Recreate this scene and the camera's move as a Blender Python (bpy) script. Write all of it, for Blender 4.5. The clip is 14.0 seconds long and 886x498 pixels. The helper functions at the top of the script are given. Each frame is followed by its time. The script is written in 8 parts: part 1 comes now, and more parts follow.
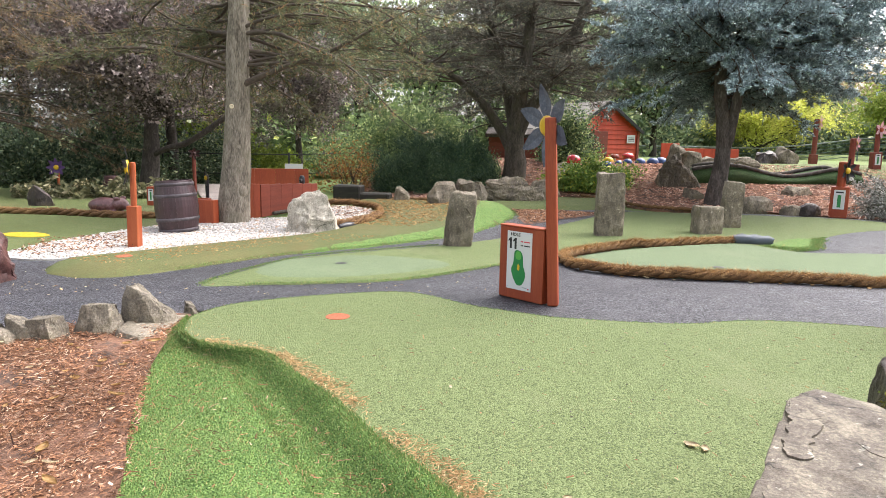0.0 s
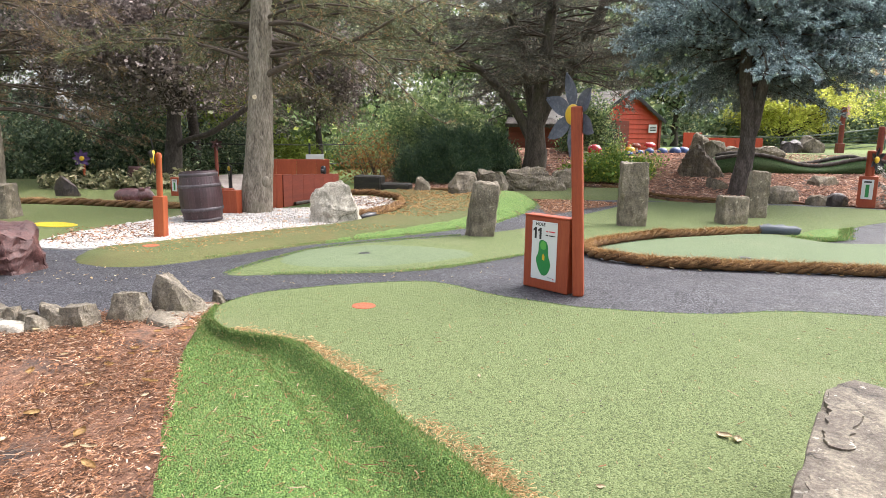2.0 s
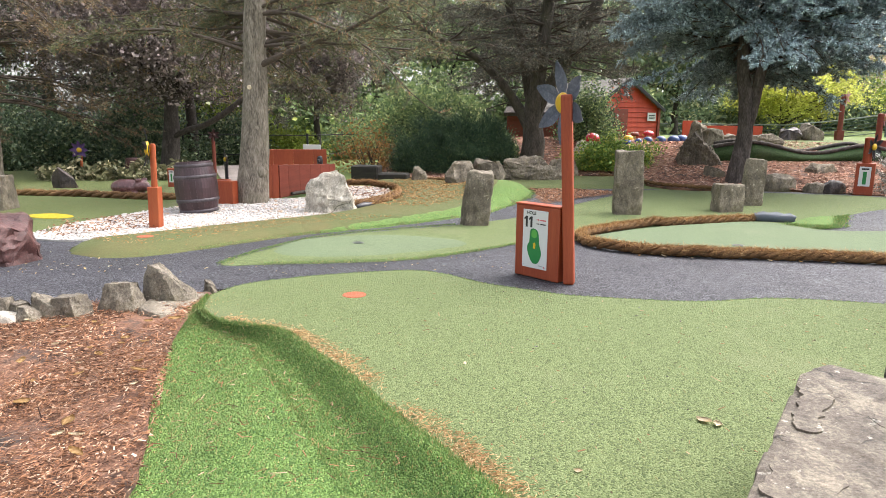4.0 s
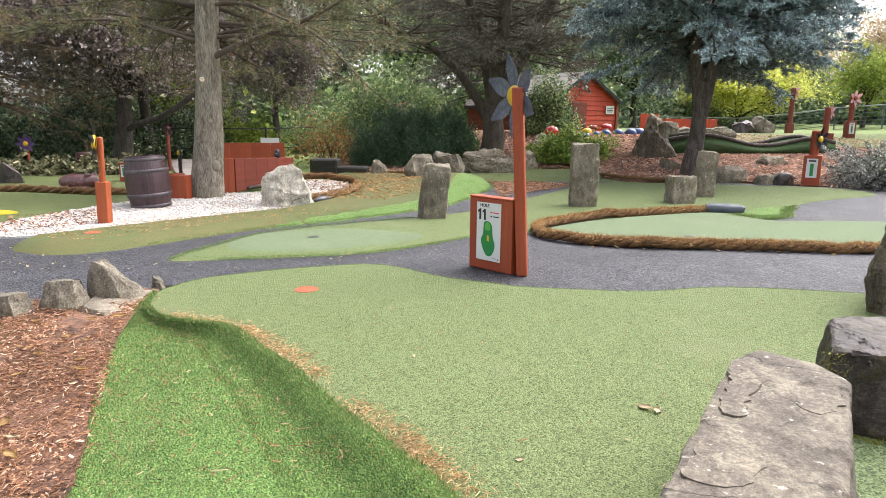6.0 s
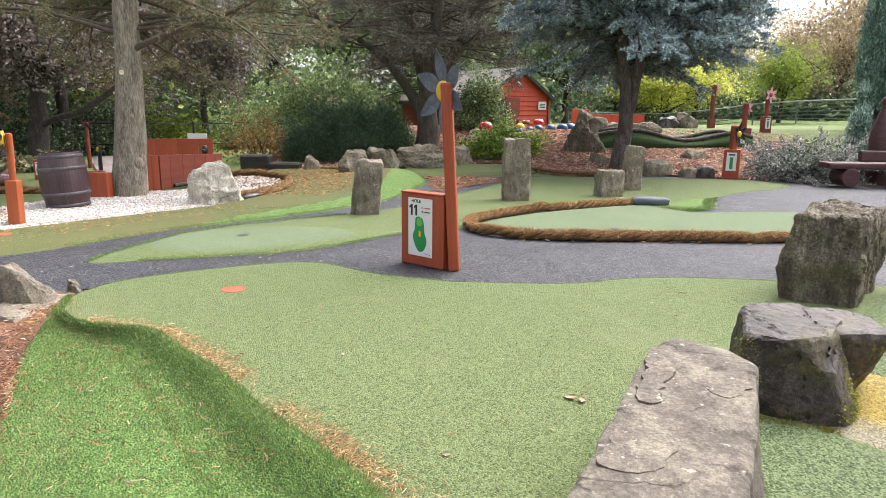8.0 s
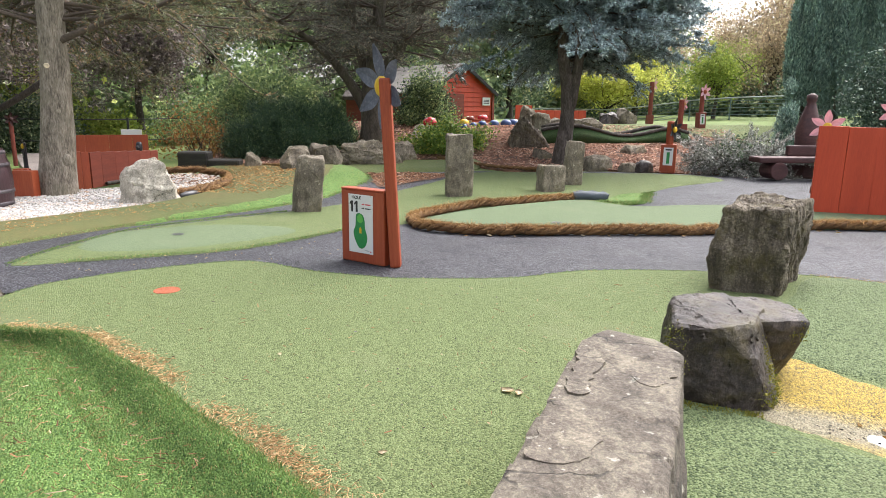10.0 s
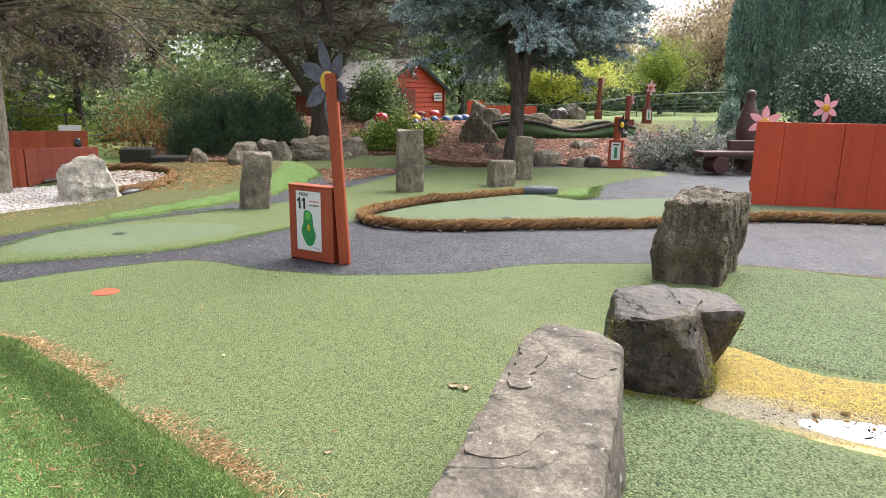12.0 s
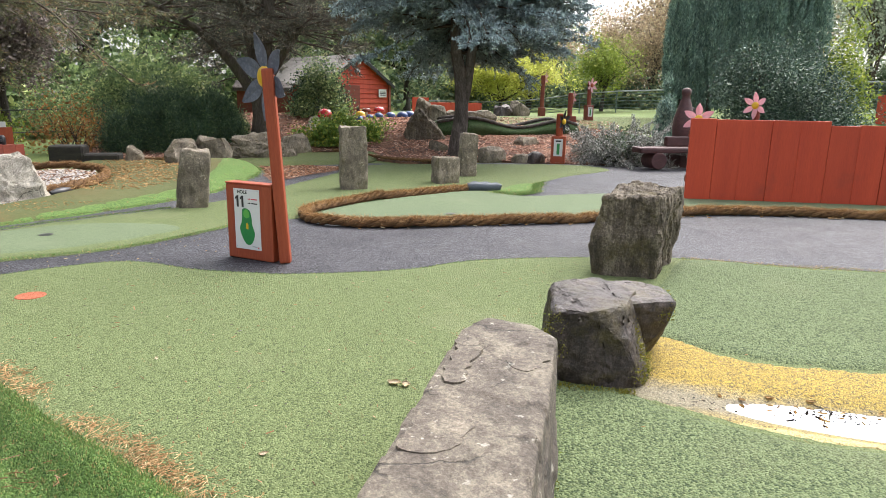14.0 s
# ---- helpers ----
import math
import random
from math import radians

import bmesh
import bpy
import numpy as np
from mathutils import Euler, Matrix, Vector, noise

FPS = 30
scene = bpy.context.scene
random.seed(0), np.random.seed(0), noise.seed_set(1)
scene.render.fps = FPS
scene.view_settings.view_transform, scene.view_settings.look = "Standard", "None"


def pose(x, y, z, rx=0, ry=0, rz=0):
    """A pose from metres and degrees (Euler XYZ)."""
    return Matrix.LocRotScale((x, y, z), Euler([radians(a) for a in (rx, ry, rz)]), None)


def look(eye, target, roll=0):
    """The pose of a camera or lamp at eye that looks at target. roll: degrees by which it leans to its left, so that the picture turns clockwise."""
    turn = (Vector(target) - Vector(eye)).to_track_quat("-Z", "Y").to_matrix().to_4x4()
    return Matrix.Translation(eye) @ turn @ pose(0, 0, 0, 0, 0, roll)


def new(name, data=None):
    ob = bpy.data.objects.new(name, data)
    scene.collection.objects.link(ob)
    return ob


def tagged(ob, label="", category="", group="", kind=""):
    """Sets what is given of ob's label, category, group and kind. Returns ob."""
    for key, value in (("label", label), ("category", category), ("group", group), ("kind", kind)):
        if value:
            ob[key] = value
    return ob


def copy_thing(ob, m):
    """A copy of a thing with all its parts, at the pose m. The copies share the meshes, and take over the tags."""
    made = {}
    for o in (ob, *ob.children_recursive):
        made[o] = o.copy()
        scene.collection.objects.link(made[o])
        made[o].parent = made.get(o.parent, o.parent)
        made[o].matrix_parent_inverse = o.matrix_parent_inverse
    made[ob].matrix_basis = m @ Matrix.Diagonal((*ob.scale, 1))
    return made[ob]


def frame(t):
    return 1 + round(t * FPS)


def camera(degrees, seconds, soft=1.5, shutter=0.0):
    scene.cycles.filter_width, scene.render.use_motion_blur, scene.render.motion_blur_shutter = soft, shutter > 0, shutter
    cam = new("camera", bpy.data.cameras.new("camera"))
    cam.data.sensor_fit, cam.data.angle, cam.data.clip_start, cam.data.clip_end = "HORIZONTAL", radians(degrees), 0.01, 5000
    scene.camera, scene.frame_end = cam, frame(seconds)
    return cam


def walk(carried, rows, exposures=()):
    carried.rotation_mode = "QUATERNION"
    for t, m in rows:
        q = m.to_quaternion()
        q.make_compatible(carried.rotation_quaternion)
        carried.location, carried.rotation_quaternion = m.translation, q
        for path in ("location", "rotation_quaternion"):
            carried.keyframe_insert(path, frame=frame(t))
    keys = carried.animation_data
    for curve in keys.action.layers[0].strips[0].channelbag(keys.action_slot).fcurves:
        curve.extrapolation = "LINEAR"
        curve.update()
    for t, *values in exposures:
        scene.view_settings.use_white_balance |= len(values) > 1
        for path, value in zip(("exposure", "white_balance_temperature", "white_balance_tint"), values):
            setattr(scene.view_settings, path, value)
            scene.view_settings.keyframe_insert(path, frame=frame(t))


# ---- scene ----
cam = camera(68.2, 14.0, 0.6)
PATH = [
    (0, (0.04, 0.047, 1.289), (-0.076, 2.018, 0.965), 1.0),
    (0.5, (0.011, 0.04, 1.287), (-0.114, 2.008, 0.956), 1.0),
    (1, (-0.01, 0.035, 1.286), (-0.15, 2.001, 0.95), 1.0),
    (1.5, (-0.019, 0.036, 1.283), (-0.174, 2.0, 0.938), 0.9),
    (2, (-0.017, 0.039, 1.282), (-0.186, 2.0, 0.929), 0.8),
    (2.5, (-0.006, 0.04, 1.275), (-0.188, 1.999, 0.916), 0.7),
    (3, (0.016, 0.033, 1.276), (-0.174, 1.99, 0.908), 0.6),
    (5.5, (0.143, 0.027, 1.279), (0.043, 1.984, 0.881), 0.4),
    (6, (0.16, 0.033, 1.276), (0.094, 1.991, 0.874), 0.5),
    (6.5, (0.175, 0.032, 1.281), (0.153, 1.991, 0.876), 0.5),
    (7, (0.189, 0.031, 1.28), (0.219, 1.989, 0.873), 0.6),
    (7.5, (0.202, 0.036, 1.281), (0.279, 1.992, 0.871), 0.6),
    (8, (0.216, 0.045, 1.277), (0.337, 1.998, 0.863), 0.6),
    (8.5, (0.237, 0.052, 1.268), (0.4, 2.002, 0.852), 0.6),
    (11, (0.294, 0.048, 1.281), (0.64, 1.97, 0.851), 0.8),
    (11.5, (0.308, 0.048, 1.278), (0.687, 1.964, 0.846), 0.8),
    (12, (0.316, 0.048, 1.28), (0.729, 1.955, 0.844), 0.8),
    (12.5, (0.326, 0.048, 1.275), (0.773, 1.948, 0.838), 0.9),
    (13, (0.341, 0.047, 1.275), (0.825, 1.936, 0.834), 0.8),
    (13.5, (0.351, 0.047, 1.273), (0.876, 1.926, 0.831), 1.0),
    (14, (0.364, 0.038, 1.277), (0.929, 1.905, 0.834), 1.0),
]
walk(cam, [(t, look(eye, target, roll)) for t, eye, target, roll in PATH],
     [(0, 2.04, 6500, 13), (3, 2.04, 6500, 13), (5.5, 2.02, 6450, 12), (8.5, 1.96, 6450, 12), (11, 1.85, 6450, 12), (14, 1.82, 6450, 12)])

# ---- world, sun, exposure ----
SUN_ELEV, SUN_TURN = radians(57), radians(57)
world = bpy.data.worlds.new("sky")
scene.world = world
world.use_nodes = True
wn, wl = world.node_tree.nodes, world.node_tree.links
sky = wn.new("ShaderNodeTexSky")
sky.sky_type, sky.sun_disc = "NISHITA", False
sky.sun_elevation, sky.sun_rotation = SUN_ELEV, SUN_TURN
sky.air_density, sky.dust_density, sky.ozone_density = 1.0, 4.0, 1.0
hazy = wn.new("ShaderNodeHueSaturation")
hazy.inputs["Saturation"].default_value = 0.32
hazy.inputs["Value"].default_value = 1.0
wl.new(sky.outputs["Color"], hazy.inputs["Color"])
wl.new(hazy.outputs["Color"], wn["Background"].inputs["Color"])
wn["Background"].inputs["Strength"].default_value = 0.13
sun = new("sun", bpy.data.lights.new("sun", "SUN"))
sun.data.energy, sun.data.angle, sun.data.color = 1.25, radians(55), (1.0, 0.955, 0.90)
sun_way = Vector((math.sin(SUN_TURN) * math.cos(SUN_ELEV), math.cos(SUN_TURN) * math.cos(SUN_ELEV), math.sin(SUN_ELEV)))
sun.matrix_world = look(sun_way * 60, (0, 0, 0))

# ---- materials ----
def nodes_of(name):
    m = bpy.data.materials.new(name)
    m.use_nodes = True
    return m, m.node_tree.nodes, m.node_tree.links, m.node_tree.nodes["Principled BSDF"]


def ramp(n, l, source, stops):
    r = n.new("ShaderNodeValToRGB")
    e = r.color_ramp.elements
    while len(e) < len(stops):
        e.new(0.5)
    for i, (at, c) in enumerate(stops):
        e[i].position, e[i].color = at, (*c, 1)
    l.new(source, r.inputs["Fac"])
    return r.outputs["Color"]


def noise_of(n, l, coord, scale, detail=4, rough=0.6, stretch=None):
    t = n.new("ShaderNodeTexNoise")
    t.inputs["Scale"].default_value, t.inputs["Detail"].default_value, t.inputs["Roughness"].default_value = scale, detail, rough
    if stretch:
        mp = n.new("ShaderNodeMapping")
        mp.inputs["Scale"].default_value = stretch
        l.new(coord, mp.inputs["Vector"])
        coord = mp.outputs["Vector"]
    l.new(coord, t.inputs["Vector"])
    return t.outputs["Fac"]


def mixed(n, l, kind, fac, a, b):
    m = n.new("ShaderNodeMix")
    m.data_type, m.blend_type = "RGBA", kind
    for sock, v in ((m.inputs["Factor"], fac), (m.inputs["A"], a), (m.inputs["B"], b)):
        if isinstance(v, (int, float)):
            sock.default_value = v
        elif isinstance(v, tuple):
            sock.default_value = (*v, 1)
        else:
            l.new(v, sock)
    return m.outputs["Result"]


def math_of(n, l, op, a, b, c=None):
    m = n.new("ShaderNodeMath")
    m.operation = op
    for i, v in enumerate((a, b, c)):
        if v is None:
            continue
        if isinstance(v, (int, float)):
            m.inputs[i].default_value = v
        else:
            l.new(v, m.inputs[i])
    return m.outputs[0]


def bumped(n, l, bsdf, height, strength, dist):
    b = n.new("ShaderNodeBump")
    b.inputs["Strength"].default_value, b.inputs["Distance"].default_value = strength, dist
    l.new(height, b.inputs["Height"])
    l.new(b.outputs["Normal"], bsdf.inputs["Normal"])


def surface(name, dark, mid, light, broad=1.5, fine=40.0, rough=0.8, bump=0.5, dist=0.006, grain=0.5, stretch=None,
            vary=0.0, stain=None, stain_at=(0.55, 0.7), stain_scale=2.0, spec=0.5, coat=0.0):
    """A three-tone surface with broad patches, fine grain and relief; vary: from object to object; stain: a colour in blotches."""
    m, n, l, bsdf = nodes_of(name)
    co = n.new("ShaderNodeTexCoord").outputs["Object"]
    a, b = noise_of(n, l, co, broad, 5, 0.65, stretch), noise_of(n, l, co, fine, 3, 0.7, stretch)
    f = math_of(n, l, "MULTIPLY_ADD", b, grain, math_of(n, l, "MULTIPLY", a, 1.0 - grain))
    col = ramp(n, l, f, ((0.33, dark), (0.5, mid), (0.66, light)))
    if stain:
        s = noise_of(n, l, co, stain_scale, 6, 0.7)
        col = mixed(n, l, "MIX", ramp(n, l, s, ((stain_at[0], (0, 0, 0)), (stain_at[1], (1, 1, 1)))), col, stain)
    if vary:
        info = n.new("ShaderNodeObjectInfo").outputs["Random"]
        hs = n.new("ShaderNodeHueSaturation")
        l.new(math_of(n, l, "MULTIPLY_ADD", info, 2 * vary, 1.0 - vary), hs.inputs["Value"])
        l.new(col, hs.inputs["Color"])
        col = hs.outputs["Color"]
    l.new(col, bsdf.inputs["Base Color"])
    bsdf.inputs["Roughness"].default_value = rough
    bsdf.inputs["Specular IOR Level"].default_value = spec
    bsdf.inputs["Coat Weight"].default_value = coat
    bumped(n, l, bsdf, f, bump, dist)
    return m


def turf(name, dark, light, worn, cell=170.0, pile=0.006, worn_at=(0.55, 0.75), litter=None):
    """Artificial turf: grains of pile, broad wear, and dry needles lying in it."""
    m, n, l, bsdf = nodes_of(name)
    co = n.new("ShaderNodeTexCoord").outputs["Object"]
    v = n.new("ShaderNodeTexVoronoi")
    v.inputs["Scale"].default_value = cell
    l.new(co, v.inputs["Vector"])
    grain = mixed(n, l, "MIX", 0.42, v.outputs["Color"], noise_of(n, l, co, cell * 0.7, 3, 0.7))
    bw = n.new("ShaderNodeRGBToBW")
    l.new(grain, bw.inputs["Color"])
    col = ramp(n, l, bw.outputs["Val"], ((0.3, dark), (0.64, light)))
    wear = ramp(n, l, noise_of(n, l, co, 0.9, 6, 0.6), ((worn_at[0], (0, 0, 0)), (worn_at[1], (1, 1, 1))))
    col = mixed(n, l, "MIX", math_of(n, l, "MULTIPLY", wear, 0.6), col, worn)
    if litter:
        specks = ramp(n, l, noise_of(n, l, co, 45, 2, 0.5, (1, 0.3, 1)), ((0.66, (0, 0, 0)), (0.7, (1, 1, 1))))
        patch = ramp(n, l, noise_of(n, l, co, 0.7, 4, 0.6), ((0.42, (0, 0, 0)), (0.62, (1, 1, 1))))
        col = mixed(n, l, "MIX", math_of(n, l, "MULTIPLY", specks, patch), col, litter)
    l.new(col, bsdf.inputs["Base Color"])
    bsdf.inputs["Roughness"].default_value = 0.85
    bsdf.inputs["Specular IOR Level"].default_value = 0.25
    h = math_of(n, l, "ADD", math_of(n, l, "MULTIPLY", v.outputs["Distance"], -1.2), noise_of(n, l, co, cell * 0.5, 2))
    bumped(n, l, bsdf, h, 0.9, pile)
    return m


def foliage(name, dark, light, tips=None, rough=0.5, through_light=0.3, spec=0.4, patch=0.9, swing=1.1):
    """Leaves or needles: each its own shade between dark and light, some in the tips' colour; part of the light goes through."""
    m, n, l, bsdf = nodes_of(name)
    rnd = n.new("ShaderNodeNewGeometry").outputs["Random Per Island"]
    stops = [(0.0, dark), (0.8 if tips else 1.0, light)]
    if tips:
        stops.append((0.97, tips))
    col = ramp(n, l, rnd, stops)
    co = n.new("ShaderNodeTexCoord").outputs["Object"]
    f = math_of(n, l, "MULTIPLY_ADD", noise_of(n, l, co, patch, 3), swing, 1.0 - swing / 2)
    hs = n.new("ShaderNodeHueSaturation")
    l.new(f, hs.inputs["Value"])
    l.new(col, hs.inputs["Color"])
    col = hs.outputs["Color"]
    l.new(col, bsdf.inputs["Base Color"])
    bsdf.inputs["Roughness"].default_value, bsdf.inputs["Specular IOR Level"].default_value = rough, spec
    tr = n.new("ShaderNodeBsdfTranslucent")
    l.new(col, tr.inputs["Color"])
    mix = n.new("ShaderNodeMixShader")
    mix.inputs["Fac"].default_value = through_light
    l.new(bsdf.outputs["BSDF"], mix.inputs[1])
    l.new(tr.outputs["BSDF"], mix.inputs[2])
    l.new(mix.outputs["Shader"], n["Material Output"].inputs["Surface"])
    return m


def asphalt_like(name):
    m, n, l, bsdf = nodes_of(name)
    co = n.new("ShaderNodeTexCoord").outputs["Object"]
    v = n.new("ShaderNodeTexVoronoi")
    v.inputs["Scale"].default_value = 115.0
    l.new(co, v.inputs["Vector"])
    bw = n.new("ShaderNodeRGBToBW")
    l.new(v.outputs["Color"], bw.inputs["Color"])
    col = ramp(n, l, bw.outputs["Val"], ((0.25, (0.004, 0.004, 0.0055)), (0.5, (0.0125, 0.0125, 0.015)), (0.8, (0.125, 0.125, 0.142))))
    broad = ramp(n, l, noise_of(n, l, co, 0.8, 6, 0.65), ((0.3, (0.7, 0.7, 0.72)), (0.7, (1.25, 1.25, 1.25))))
    col = mixed(n, l, "MULTIPLY", 1.0, col, broad)
    l.new(col, bsdf.inputs["Base Color"])
    l.new(math_of(n, l, "MULTIPLY_ADD", noise_of(n, l, co, 3.0, 4), 0.3, 0.44), bsdf.inputs["Roughness"])
    bsdf.inputs["Specular IOR Level"].default_value = 0.27
    bumped(n, l, bsdf, v.outputs["Distance"], 0.8, -0.006)
    return m


def rock_of(name, dark, mid, light, moss=None, lichen=None, vary=0.15, rough=0.85, cracks=0.0, streak=(1.25, 1.25, 0.75), relief=0.02):
    m, n, l, bsdf = nodes_of(name)
    tc = n.new("ShaderNodeTexCoord")
    co = tc.outputs["Object"]
    a = noise_of(n, l, co, 4.0, 9, 0.68, streak)
    b = noise_of(n, l, co, 60, 6, 0.75)
    f = math_of(n, l, "MULTIPLY_ADD", b, 0.45, math_of(n, l, "MULTIPLY", a, 0.55))
    col = ramp(n, l, f, ((0.38, dark), (0.5, mid), (0.6, light)))
    if lichen:
        sp = ramp(n, l, noise_of(n, l, co, 24, 3, 0.6), ((0.65, (0, 0, 0)), (0.69, (1, 1, 1))))
        col = mixed(n, l, "MIX", math_of(n, l, "MULTIPLY", sp, 0.8), col, lichen)
    if moss:
        mo = ramp(n, l, noise_of(n, l, co, 4.5, 6, 0.75), ((0.52, (0, 0, 0)), (0.66, (1, 1, 1))))
        col = mixed(n, l, "MIX", math_of(n, l, "MULTIPLY", mo, 0.75), col, moss)
    info = n.new("ShaderNodeObjectInfo").outputs["Random"]
    hs = n.new("ShaderNodeHueSaturation")
    l.new(math_of(n, l, "MULTIPLY_ADD", info, 2 * vary, 1.0 - vary), hs.inputs["Value"])
    l.new(col, hs.inputs["Color"])
    l.new(hs.outputs["Color"], bsdf.inputs["Base Color"])
    bsdf.inputs["Roughness"].default_value = rough
    cr = n.new("ShaderNodeTexNoise")
    cr.noise_type = "RIDGED_MULTIFRACTAL"
    cr.inputs["Scale"].default_value, cr.inputs["Detail"].default_value = 5.0, 8
    l.new(co, cr.inputs["Vector"])
    g = noise_of(n, l, co, 130, 3, 0.7)
    h = math_of(n, l, "MULTIPLY_ADD", cr.outputs["Fac"], -0.25, f)
    mid_ = noise_of(n, l, co, 14, 9, 0.7, streak)
    h = math_of(n, l, "MULTIPLY_ADD", g, 0.08, math_of(n, l, "MULTIPLY_ADD", mid_, 0.8, h))
    grain = mixed(n, l, "MULTIPLY", 1.0, ramp(n, l, g, ((0.3, (0.7, 0.7, 0.7)), (0.7, (1.28, 1.28, 1.28)))), ramp(n, l, mid_, ((0.34, (0.62, 0.62, 0.62)), (0.5, (1.0, 1.0, 1.0)), (0.66, (1.22, 1.22, 1.22)))))
    l.new(mixed(n, l, "MULTIPLY", 1.0, hs.outputs["Color"], grain), bsdf.inputs["Base Color"])
    if cracks:
        warp = n.new("ShaderNodeTexNoise")
        warp.inputs["Scale"].default_value, warp.inputs["Detail"].default_value = 4.0, 6
        l.new(co, warp.inputs["Vector"])
        at = n.new("ShaderNodeVectorMath")
        at.operation = "MULTIPLY_ADD"
        l.new(warp.outputs["Color"], at.inputs[0])
        at.inputs[1].default_value = (0.45, 0.45, 0.45)
        l.new(co, at.inputs[2])
        vc = n.new("ShaderNodeTexVoronoi")
        vc.feature = "DISTANCE_TO_EDGE"
        vc.inputs["Scale"].default_value = cracks
        l.new(at.outputs["Vector"], vc.inputs["Vector"])
        line = ramp(n, l, vc.outputs["Distance"], ((0.0, (0, 0, 0)), (0.018, (1, 1, 1))))
        sel = ramp(n, l, noise_of(n, l, co, 2.6, 2), ((0.5, (1, 1, 1)), (0.6, (0, 0, 0))))
        keep = mixed(n, l, "LIGHTEN", 1.0, line, sel)
        h = math_of(n, l, "MULTIPLY_ADD", keep, 0.25, h)
        dimmed = mixed(n, l, "MULTIPLY", 0.8, bsdf.inputs["Base Color"].links[0].from_socket, keep)
        l.new(dimmed, bsdf.inputs["Base Color"])
    bumped(n, l, bsdf, h, 1.0, relief)
    return m


def bark_of(name, dark, mid, light, moss=None):
    m, n, l, bsdf = nodes_of(name)
    co = n.new("ShaderNodeTexCoord").outputs["Object"]
    a = noise_of(n, l, co, 1.0, 7, 0.72, (9, 9, 3.0))
    b = noise_of(n, l, co, 1.0, 3, 0.6, (60, 60, 16))
    f = math_of(n, l, "MULTIPLY_ADD", b, 0.4, math_of(n, l, "MULTIPLY", a, 0.6))
    col = ramp(n, l, f, ((0.38, dark), (0.5, mid), (0.62, light)))
    if moss:
        mo = ramp(n, l, noise_of(n, l, co, 2.5, 5, 0.7), ((0.5, (0, 0, 0)), (0.68, (1, 1, 1))))
        col = mixed(n, l, "MIX", math_of(n, l, "MULTIPLY", mo, 0.5), col, moss)
    l.new(col, bsdf.inputs["Base Color"])
    bsdf.inputs["Roughness"].default_value = 0.9
    bumped(n, l, bsdf, f, 1.0, 0.03)
    return m


def plain(name, c, rough=0.5, metal=0.0, coat=0.0, wobble=0.12, scale=12.0, bump=0.15):
    d, e = tuple(v * (1 - wobble) for v in c), tuple(min(1, v * (1 + wobble)) for v in c)
    m = surface(name, d, c, e, broad=scale * 0.3, fine=scale * 6, rough=rough, bump=bump, dist=0.003, coat=coat)
    m.node_tree.nodes["Principled BSDF"].inputs["Metallic"].default_value = metal
    return m


M_TURF = turf("turf_play", (0.058, 0.082, 0.028), (0.158, 0.195, 0.081), (0.165, 0.18, 0.09), 130, 0.008, litter=(0.1882, 0.1294, 0.05174))
M_TURF_COOL = turf("turf_cool", (0.034, 0.055, 0.021), (0.15, 0.19, 0.088), (0.1484, 0.168, 0.08512), 115, 0.009)
M_TURF_FAR = turf("turf_worn", (0.062, 0.084, 0.027), (0.136, 0.162, 0.06), (0.1925, 0.1841, 0.1007), 110, 0.006, litter=(0.2425, 0.1079, 0.04647))
M_TURF_PALE = turf("turf_pale", (0.06229, 0.08709, 0.04569), (0.1474, 0.1881, 0.1054), (0.1657, 0.1881, 0.1171), 150, 0.004)
M_TURF_BANK = turf("turf_bank", (0.04962, 0.1062, 0.02681), (0.1701, 0.2703, 0.07371), (0.1984, 0.2413, 0.09381), 110, 0.012, litter=(0.4253, 0.1641, 0.08041))
M_TURF_DARK = turf("turf_dark", (0.012, 0.03, 0.009), (0.045, 0.085, 0.024), (0.06, 0.075, 0.03), 90, 0.012)
M_LITTERED = turf("turf_littered", (0.065, 0.078, 0.027), (0.11, 0.125, 0.046), (0.145, 0.108, 0.046), 120, 0.006, (0.45, 0.7), litter=(0.22, 0.12, 0.05))
M_BLADE = foliage("turf_blade", (0.07, 0.136, 0.035), (0.185, 0.295, 0.083), (0.40, 0.29, 0.135), 0.5, 0.25, 0.4, 3.0, 0.9)
M_COIR_EDGE = foliage("dry_fibre", (0.1697, 0.08905, 0.02907), (0.4031, 0.2276, 0.08721), (0.5304, 0.3562, 0.1744), 0.8, 0.15)
M_GRASS = surface("meadow_grass", (0.048, 0.084, 0.018), (0.096, 0.144, 0.03), (0.144, 0.192, 0.048), 0.5, 14, 0.9, 0.7, 0.03, 0.5, stain=(0.12, 0.096, 0.042))
M_SOIL = surface("soil", (0.05, 0.035, 0.025), (0.10, 0.07, 0.05), (0.17, 0.12, 0.085), 1.2, 30, 0.95, 0.8, 0.02)
M_MULCH = surface("bark_mulch", (0.06, 0.03, 0.019), (0.16, 0.078, 0.046), (0.31, 0.168, 0.10), 2.0, 70, 0.95, 0.9, 0.02, 0.7, stain=(0.045, 0.032, 0.026), stain_at=(0.5, 0.64), stain_scale=3.0)
M_CHIP = foliage("bark_chips", (0.045, 0.023, 0.015), (0.33, 0.165, 0.09), (0.50, 0.36, 0.26), 0.9, 0.0, 0.2, 2.6, 1.4)
# Lighter, pinker version of the bark chips, for the slope.
M_CHIP_HILL = foliage("light_bark_chips", (0.13, 0.065, 0.048), (0.50, 0.275, 0.19), (0.65, 0.47, 0.37), 0.9, 0.0, 0.2, 1.2, 0.9)
M_ASPHALT = asphalt_like("tarmac")
